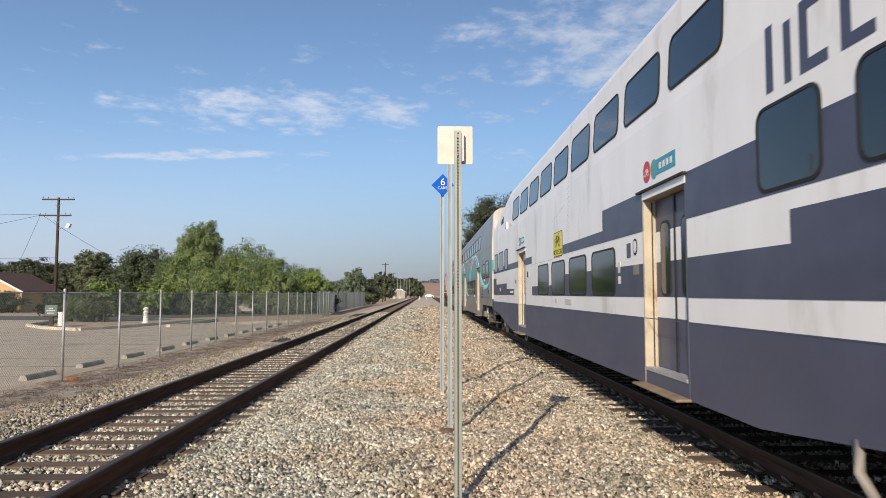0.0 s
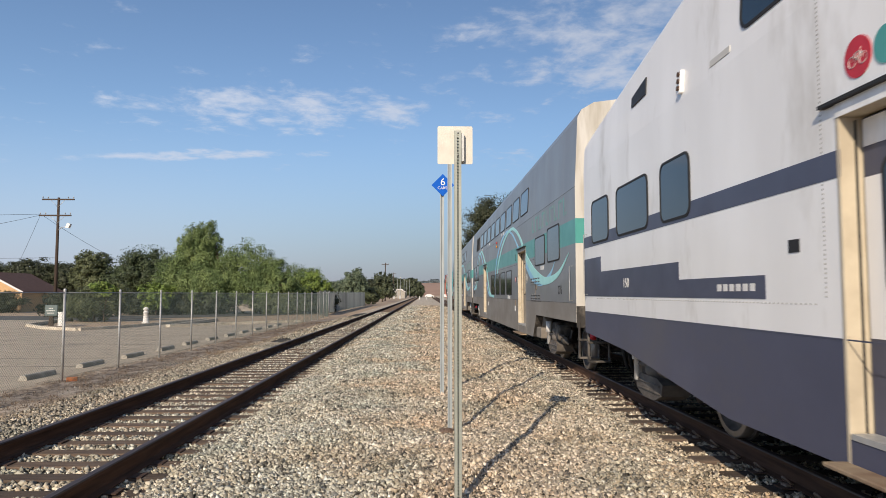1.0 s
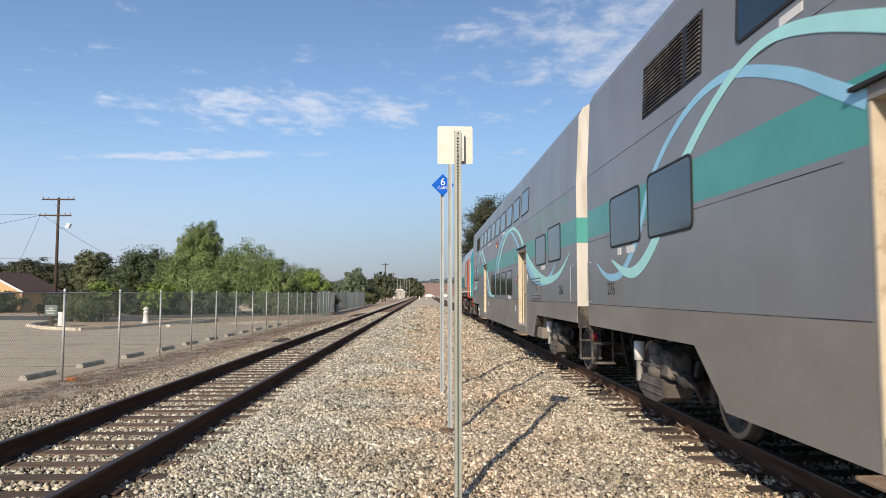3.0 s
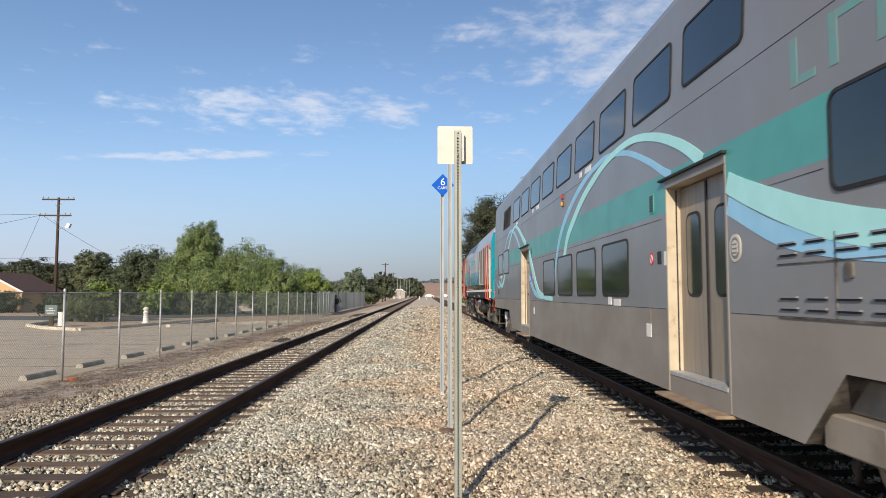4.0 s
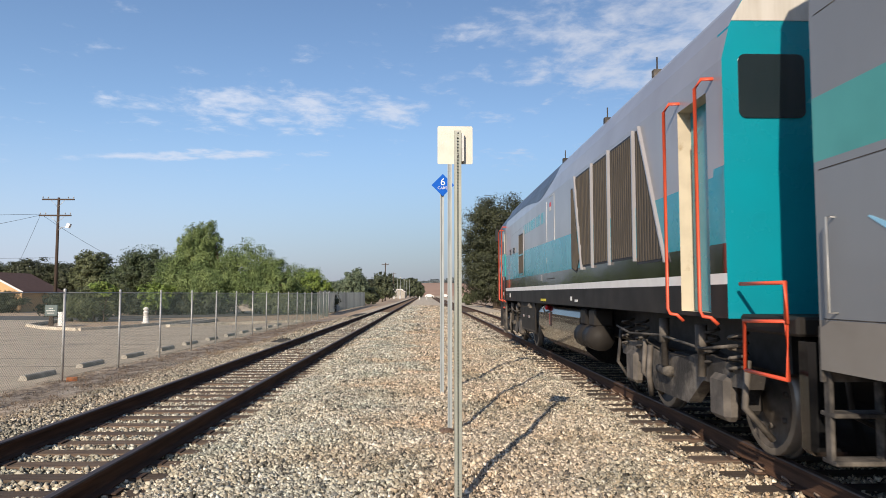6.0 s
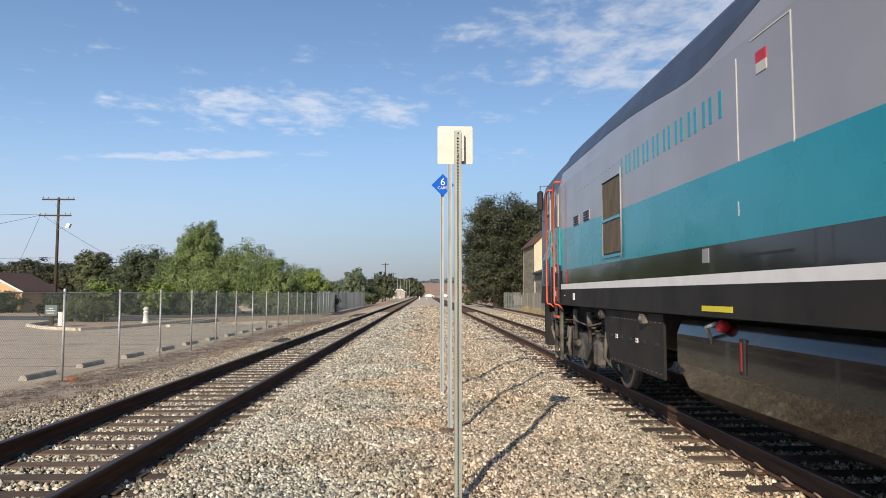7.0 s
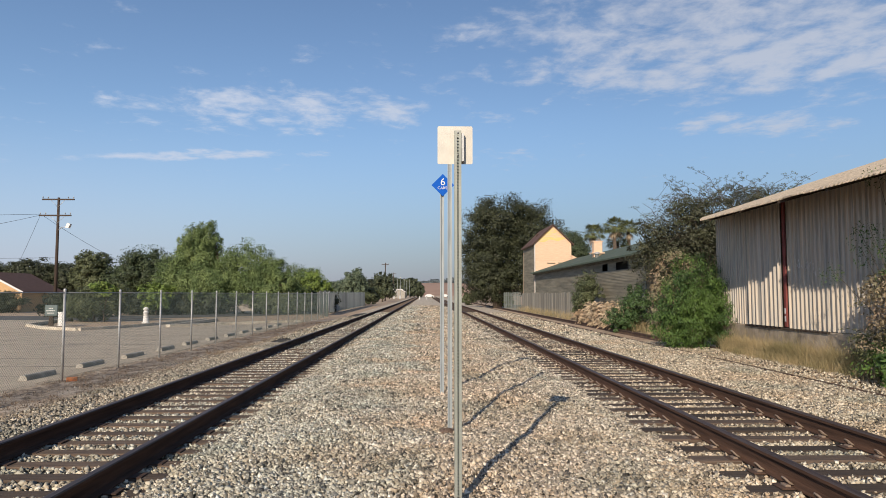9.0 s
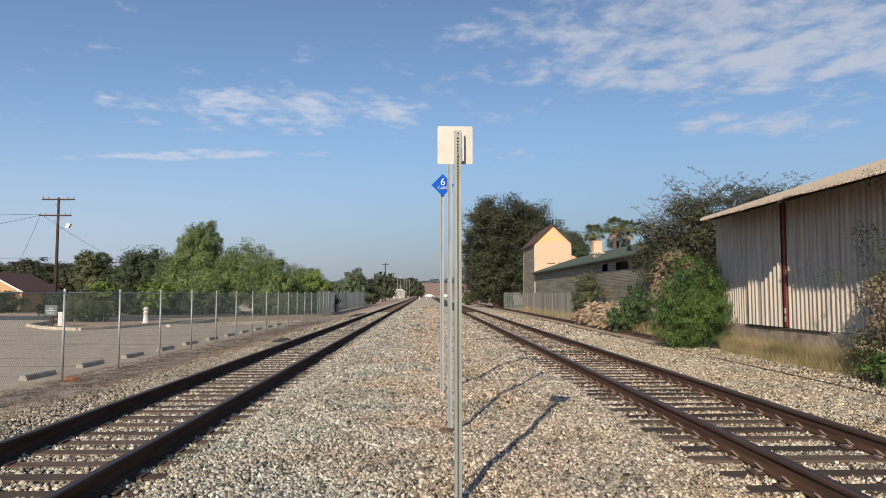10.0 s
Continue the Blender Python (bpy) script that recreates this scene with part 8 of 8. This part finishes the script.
# ---------- buildings ----------
def gable_house(x0, x1, y0, y1, zw, zr, wall, roof, label, name="house", over=0.35, side_wall=None):
    """Walls with thickness, gable ends towards the track's direction, and two roof slabs; the ridge runs along y."""
    root = thing(name, None, None, label, "house" if name == "house" else name.replace("_", " "), at=pose(0, 0, 0))
    xm = (x0 + x1) / 2
    for y, d in ((y0, 0.2), (y1, -0.2)):
        part("gable_wall", Shape().extrude([(x0, -0.15), (x1, -0.15), (x1, zw), (xm, zr), (x0, zw)], lambda a, b, p: (a, y + p, b), 0.0, d), wall, root)
    for x, d in ((x0, 0.2), (x1, -0.2)):
        part("side_wall", Shape().extrude([(y0 + 0.2, -0.15), (y1 - 0.2, -0.15), (y1 - 0.2, zw), (y0 + 0.2, zw)], lambda a, b, p: (x + p, a, b), 0.003, d), side_wall or wall, root)
    sl = (zr - zw) / (xm - x0)
    for sgn in (-1, 1):
        xe = xm + sgn * (xm - x0 + over)
        ze = zr - sl * (xm - x0 + over)
        part("roof", Shape().extrude([(xm, zr + 0.12), (xe, ze + 0.12), (xe, ze - 0.02), (xm, zr - 0.02)], lambda a, b, p: (a, p, b), y0 - over, y1 + over), roof, root)
        part("fascia", Shape().extrude([(xm, zr + 0.10), (xe, ze + 0.10), (xe, ze - (0.10 if name == "house" else 0.0)), (xm, zr - (0.10 if name == "house" else 0.0))], lambda a, b, p: (a, y0 - over + p, b), -0.04, -0.004), MAT_WHITE if name == "house" else roof, root)
    return root


gable_house(-47.0, -40.2, 69, 76, 1.95, 3.75, MAT_PEACH, MAT_SHINGLE, "low peach stucco house with a brown shingle roof")
barn = gable_house(11.0, 14.75, 68, 75.8, 6.75, 8.55, MAT_CREAM, MAT_SHINGLE, "tall narrow cream board barn with a brown roof", name="barn", over=0.22, side_wall=MAT_SIDING)
part("shutter", Shape().box(12.3, 13.1, 67.93, 67.99, 4.7, 4.78), MAT_SIDING, barn)
part("shutter", Shape().box(13.4, 14.0, 67.93, 67.99, 4.72, 4.80), MAT_SIDING, barn)
gable = Shape().extrude([(11.25, 6.95), (12.0, 6.85), (12.6, 7.15), (13.4, 6.95), (14.2, 7.25), (12.88, 8.42)], lambda a, b, p: (a, 68 - p, b), 0.0, 0.006)
part("yellow_boards", gable, MAT_YELLOWBOARD, barn, "weathered yellow boards under the gable")
# thin darker strips draw the shade along each board joint
for z in [5.0 + 0.21 * k for k in range(17)]:
    half = min(1.86, max(0.05, (8.5 - z) * 1.04))
    part("joint_shade_line", Shape().box(12.875 - half, 12.875 + half, 67.989, 67.999, z, z + 0.011), MAT_JOINTSHADE, barn)
part("corner_board", Shape().box(11.0, 11.10, 67.97, 68.0, -0.1, 6.7), MAT_ROOFW, barn)
part("lean_to", Shape().extrude([(14.76, 3.0), (17.2, 3.0), (17.2, 4.35), (14.76, 5.62)], lambda a, b, p: (a, p, b), 68.3, 75.0), MAT_CREAM, barn, "cream lean-to beside the barn")
part("stovepipe", Shape().tube([(12.0, 72, 7.2), (12.0, 72, 8.0)], 0.15, 8), MAT_RUST, barn)


def low_shed():
    root = thing("low_shed", None, None, "long low shed with horizontal grey siding and green roof", "shed")
    y0, y1, x, ze = 33.5, 67.4, 11.0, 3.72
    # lapped siding: each course leans out over the one below
    n = 44
    s = Shape()
    for k in range(n):
        z0, z1 = -0.15 + (ze + 0.05) * k / n, -0.15 + (ze + 0.05) * (k + 1) / n
        for a, b in ((y0, 36.4), (36.4, 38.8), (38.8, 40.6), (40.6, 41.8), (41.8, y1)):
            if (a, b) in ((36.4, 38.8), (40.6, 41.8)) and 3.05 < (z0 + z1) / 2 < 3.45:
                continue
            s.add([(x - 0.022, a, z0), (x - 0.022, b, z0), (x, b, z1), (x, a, z1), (x, a, z0), (x, b, z0)], [(0, 1, 2, 3), (0, 1, 5, 4)])
    part("siding", s, MAT_SIDING, root, "weathered grey lapped siding")
    part("back_wall", Shape().box(19.0, 19.2, y0, y1, -0.15, 3.9), MAT_SIDING, root)
    for y in (y0, y1 - 0.2):
        part("end_wall", Shape().extrude([(x + 0.01, -0.15), (19.0, -0.15), (19.0, ze), (15.0, 5.05), (x + 0.01, ze)], lambda a, b, p: (a, y + p, b), 0.0, 0.2), MAT_SIDING, root)
    part("inner_wall", Shape().box(x + 0.8, x + 0.9, y0 + 0.2, y1 - 0.2, -0.1, ze), MAT_BLACK, root)
    for xe, zz in ((10.55, ze - 0.10), (19.4, ze - 0.05)):
        part("roof", Shape().extrude([(15.0, 5.20), (xe, zz + 0.10), (xe, zz), (15.0, 5.06)], lambda a, b, p: (a, p, b), y0 - 0.3, y1 + 0.3), MAT_GREENROOF, root, "faded green roofing")
    for k in range(34):
        y = y0 + 0.2 + k
        part("rafter_tail", Shape().box(10.60, 11.0, y - 0.04, y + 0.04, ze - 0.20, ze - 0.08), MAT_SIDING, root)
    c = part("cupola", Shape().box(12.45, 13.1, 49.7, 50.3, 4.1, 5.5, c=0.03).box(12.3, 13.25, 49.55, 50.45, 4.62, 4.70).box(12.4, 13.15, 49.65, 50.35, 5.48, 5.56), MAT_CREAM, root, "small cream cupola on the roof")
    part("roof_vent", Shape().lathe((12.0, 47, 3.9), (12.0, 47, 5), [(0, 0.15), (0.5, 0.15), (0.52, 0.24), (0.62, 0.2), (0.7, 0)], 10), MAT_GALV, root)


low_shed()


def board_fences():
    # rusty boards below the barn, then upright grey boards
    for name, label, pts, h, mat, w, gap in (("board_fence", "rusty patched board fence below the barn", ((10.05, 70.0), (10.35, 47.0)), 1.9, MAT_BOARD, 0.34, 0.345),
                                             ("board_fence", "bleached grey upright board fence by the shrubs", ((9.35, 80.5), (10.05, 70.2)), 2.0, MAT_PICKET, 0.12, 0.42)):
        (x0, y0), (x1, y1) = pts
        L = math.hypot(x1 - x0, y1 - y0)
        root = thing(name, None, None, label, "fence", at=pose(x0, y0, -0.14, 0, 0, math.degrees(math.atan2(y1 - y0, x1 - x0))))
        rnd = random.Random(7)
        base = Shape().box(0, w, -0.015, 0.015, 0, h, c=0.004).mesh("board", mat)
        for k in range(int(L / gap)):
            b = part("board", base, None, root)
            b.matrix_basis = pose(k * gap, rnd.uniform(-0.01, 0.01), rnd.uniform(-0.10, 0.04), 0, rnd.uniform(-0.8, 0.8), 0)
        for z in (0.5, 1.6):
            part("rail", Shape().box(0, L, 0.03, 0.08, z, z + 0.08), mat, root)


board_fences()


def sheet_shed():
    root = thing("sheet_metal_shed", None, None, "weathered corrugated sheet-metal shed with red steel door post", "shed")
    X, zb, zt, yend = 9.45, 0.78, 4.12, 21.75

    def ribbed(y0, y1, z0, z1, x, pitch=0.19, depth=0.055):
        s = Shape()
        ys, y = [], y0
        while y < y1 - 0.01:
            ys += [(y + pitch * f, depth * d) for f, d in ((0.0, 0), (0.36, 0.05), (0.44, 1.0), (0.54, 1.0), (0.60, 0.05)) if y + pitch * 0.62 < y1]
            y += pitch
        ys.append((y1, 0))
        vs = [(x - d, yy, z) for z in (z0, z1) for yy, d in ys] + [(x - d + 0.004, yy, z0) for yy, d in ys]
        n = len(ys)
        s.add(vs, [(i, i + 1, n + i + 1, n + i) for i in range(n - 1)] + [(i, i + 1, 2 * n + i + 1, 2 * n + i) for i in range(n - 1)])
        return s

    # chalky ribbed sheets under the long eave
    rnd = random.Random(11)
    zt = 4.26
    edges = [2.0, 3.1, 4.2, 5.3, 6.4, 7.5, 8.6, 9.7, 10.8, 11.9, 13.0, 14.1, 15.2, 16.3, 17.44]
    for a, b in zip(edges[:-1], edges[1:]):
        part("wall_sheet", ribbed(a, b - 0.006, zb + 0.02 * rnd.random(), zt, X - 0.008 * rnd.random()), MAT_SHEETPALE, root)
    for a, b in ((17.58, 18.25), (18.25, 18.80), (18.80, 19.45)):
        part("door_sheet", ribbed(a, b, 0.80, 4.10, X - 0.10 - 0.004 * rnd.random(), pitch=0.21), MAT_SHEETPALE, root, "ribbed sliding door sheet")
    part("door_edge", Shape().box(X - 0.10, X - 0.004, 19.45, 19.47, 0.80, 4.10), MAT_SHEET, root)
    part("wall_sheet", ribbed(19.48, yend, zb, zt, X, pitch=0.15, depth=0.034), MAT_SHEETPALE, root)
    part("end_wall", Shape().box(X + 0.01, 21, yend - 0.06, yend, zb, zt), MAT_SHEET, root)
    part("inner_wall", Shape().box(X + 0.05, X + 0.14, 2.0, yend - 0.1, -0.1, zt), MAT_SIDING, root)
    part("door_post", Shape().box(X - 0.07, X - 0.02, 17.45, 17.57, 0.80, 4.20, c=0.01), MAT_REDSTEEL, root, "red oxide steel post")
    for z in (0.95, 1.15):
        part("post_label", Shape().box(X - 0.076, X - 0.07, 17.48, 17.54, z, z + 0.14), MAT_WHITE, root, "small white plate on the post")
    part("door_track", Shape().box(X - 0.16, X - 0.02, 15.2, 19.6, 4.14, 4.20, c=0.01), MAT_RUST, root)
    part("foundation", Shape().box(X - 0.06, X + 0.3, 2.0, yend, -0.15, 0.77, c=0.02), MAT_FOUND, root, "rough stained concrete foundation")
    part("sill_beam", Shape().box(X - 0.10, X, 15.6, 19.7, 0.735, 0.78, c=0.008), MAT_POLE, root)
    # pitched corrugated roof; its long eave of uneven sheets ends short of the far gable
    xr, pitch_z = 15.5, 0.322
    height = lambda x: 3.80 + (x - 8.0) * pitch_z
    rr = random.Random(4)

    def roof_sheet(y0, y1, xe):
        s = Shape()
        ny = max(6, 6 * int((y1 - y0) / 0.13))
        vs = []
        for k in range(ny + 1):
            y = y0 + (y1 - y0) * k / ny
            dz = 0.019 * math.sin(math.pi * k / 3)
            x0 = xe + 0.02 * math.sin(math.pi * k / 3) + rr.uniform(-0.012, 0.012)
            vs += [(x0, y, height(x0) + dz), (xr, y, height(xr) + dz), (x0, y, height(x0) + dz - 0.02), (xr, y, height(xr) + dz - 0.02)]
        for k in range(ny):
            a, b = 4 * k, 4 * k + 4
            s.f += [[a, a + 1, b + 1, b], [a + 2, b + 2, b + 3, a + 3], [a, b, b + 2, a + 2]]
        s.v = vs
        s.m, s.s = [0] * len(s.f), [True, True, False] * ny
        return part("roof_sheet", s, MAT_ROOFSHEET, root, "chalky corrugated roof sheet")

    y = 1.5
    while y < 19.5:
        w = min(0.80, 19.54 - y)
        roof_sheet(y, y + w, 8.38 if 14.2 < y + w / 2 < 15.0 else 8.12 + rr.uniform(-0.05, 0.04))
        y += w
    for k in range(6):
        # the verge is cut back towards the far gable
        y = 19.54 + 0.402 * k
        roof_sheet(y, y + 0.402, 0.4155 * (y + 0.20))
    for k in range(10):
        yy = 2.0 + 1.9 * k
        part("rafter", Shape().extrude([(8.12, height(8.12) - 0.05), (9.5, height(9.5) - 0.05), (9.5, height(9.5) - 0.16), (8.12, height(8.12) - 0.10)], lambda a, b, p: (a, yy + p, b), 0.0, 0.06), MAT_POLE, root)
    s2 = Shape().extrude([(xr, height(xr)), (21.4, 4.1), (21.4, 4.05), (xr, height(xr) - 0.05)], lambda a, b, p: (a, p, b), 1.5, yend)
    part("back_roof", s2, MAT_ROOFSHEET, root)
    g = Shape().extrude([(X, height(X) - 0.06), (xr, height(xr) - 0.06), (xr, 4.0), (X, 4.0)], lambda a, b, p: (a, p, b), yend - 0.15, yend - 0.10)
    part("gable_sheet", g, MAT_SHEET, root)
    # faint white scrawl, as plain strokes
    rnd = random.Random(2)
    sc = Shape()
    for row, (y0, z0, n) in enumerate(((16.95, 2.42, 7), (16.2, 2.20, 5))):
        for k in range(n):
            y, z = y0 - 0.12 * k, z0 - 0.02 * k
            pts = [(X - 0.035, y + rnd.uniform(-0.08, 0.08), z + rnd.uniform(-0.13, 0.13)) for _ in range(4)]
            sc.tube(pts, 0.006, 4)
    part("white_scrawl", sc, MAT_WHITE, root)


sheet_shed()


# ---------- the distance ----------
def distance():
    s = Shape()
    prof = [(-160, 0), (-120, 5), (-60, 9), (-20, 12), (20, 13), (60, 11), (120, 8), (200, 0)]
    s.add([(x, 620, -0.2) for x, z in prof] + [(x, 700, z) for x, z in prof] + [(x, 900, z * 0.6) for x, z in prof],
          [(i, i + 1, 9 + i, 8 + i) for i in range(7)] + [(8 + i, 9 + i, 17 + i, 16 + i) for i in range(7)], smooth=True)
    thing("hillside", s, MAT_HILL, "far bare brown hillside at the end of the line", "hill", kind="structure")
    leaf_root = thing("far_woods", None, None, "dark band of trees on the far hill, leaves tinted with distance haze", "woods", kind="stuff")
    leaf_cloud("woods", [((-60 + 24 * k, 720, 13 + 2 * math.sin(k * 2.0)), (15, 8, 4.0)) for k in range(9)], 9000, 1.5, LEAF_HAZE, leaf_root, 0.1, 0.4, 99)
    white = gable_house(-11.6, -7.6, 262, 270, 2.4, 3.5, MAT_CONCRETE, MAT_ROOFG, "small pale house near the far crossing")
    for x, y in ((-10.5, 232), (-8.6, 236)):
        r = thing("crossing_signal", None, None, "far level-crossing signal mast with white arm", "signal", "crossing signals", at=pose(x, y, -0.14))
        part("mast", Shape().tube([(0, 0, 0), (0, 0, 4.6)], 0.12, 6), MAT_GALV, r)
        part("arm", Shape().box(-1.0, 1.0, -0.06, 0.06, 3.2, 3.4, c=0.01), MAT_WHITE, r)
        part("base", Shape().box(-0.3, 0.3, -0.3, 0.3, 0, 1.2, c=0.03), MAT_GALV, r)
    for x, y, m in ((2.2, 330, MAT_WHITE), (9.5, 330, MAT_WHITE), (-16.0, 232, MAT_YELLOW)):
        c = thing("distant_car", None, None, "far vehicle waiting at the crossing", "car", "distant cars", at=pose(x, y, -0.14))
        part("body", Shape().extrude([(-2.2, 0.3), (2.2, 0.3), (2.2, 0.9), (1.4, 1.0), (0.8, 1.5), (-1.2, 1.5), (-2.0, 0.95)], lambda a, b, p: (a, p, b), -0.85, 0.85), m, c)
        for sx in (-1.4, 1.4):
            part("wheel", Shape().lathe((sx, -0.9, 0.32), (sx, 0.9, 0.32), [(0, 0), (0, 0.32), (1.8, 0.32), (1.8, 0)], 10), MAT_RUBBER, c)


distance()

motions()
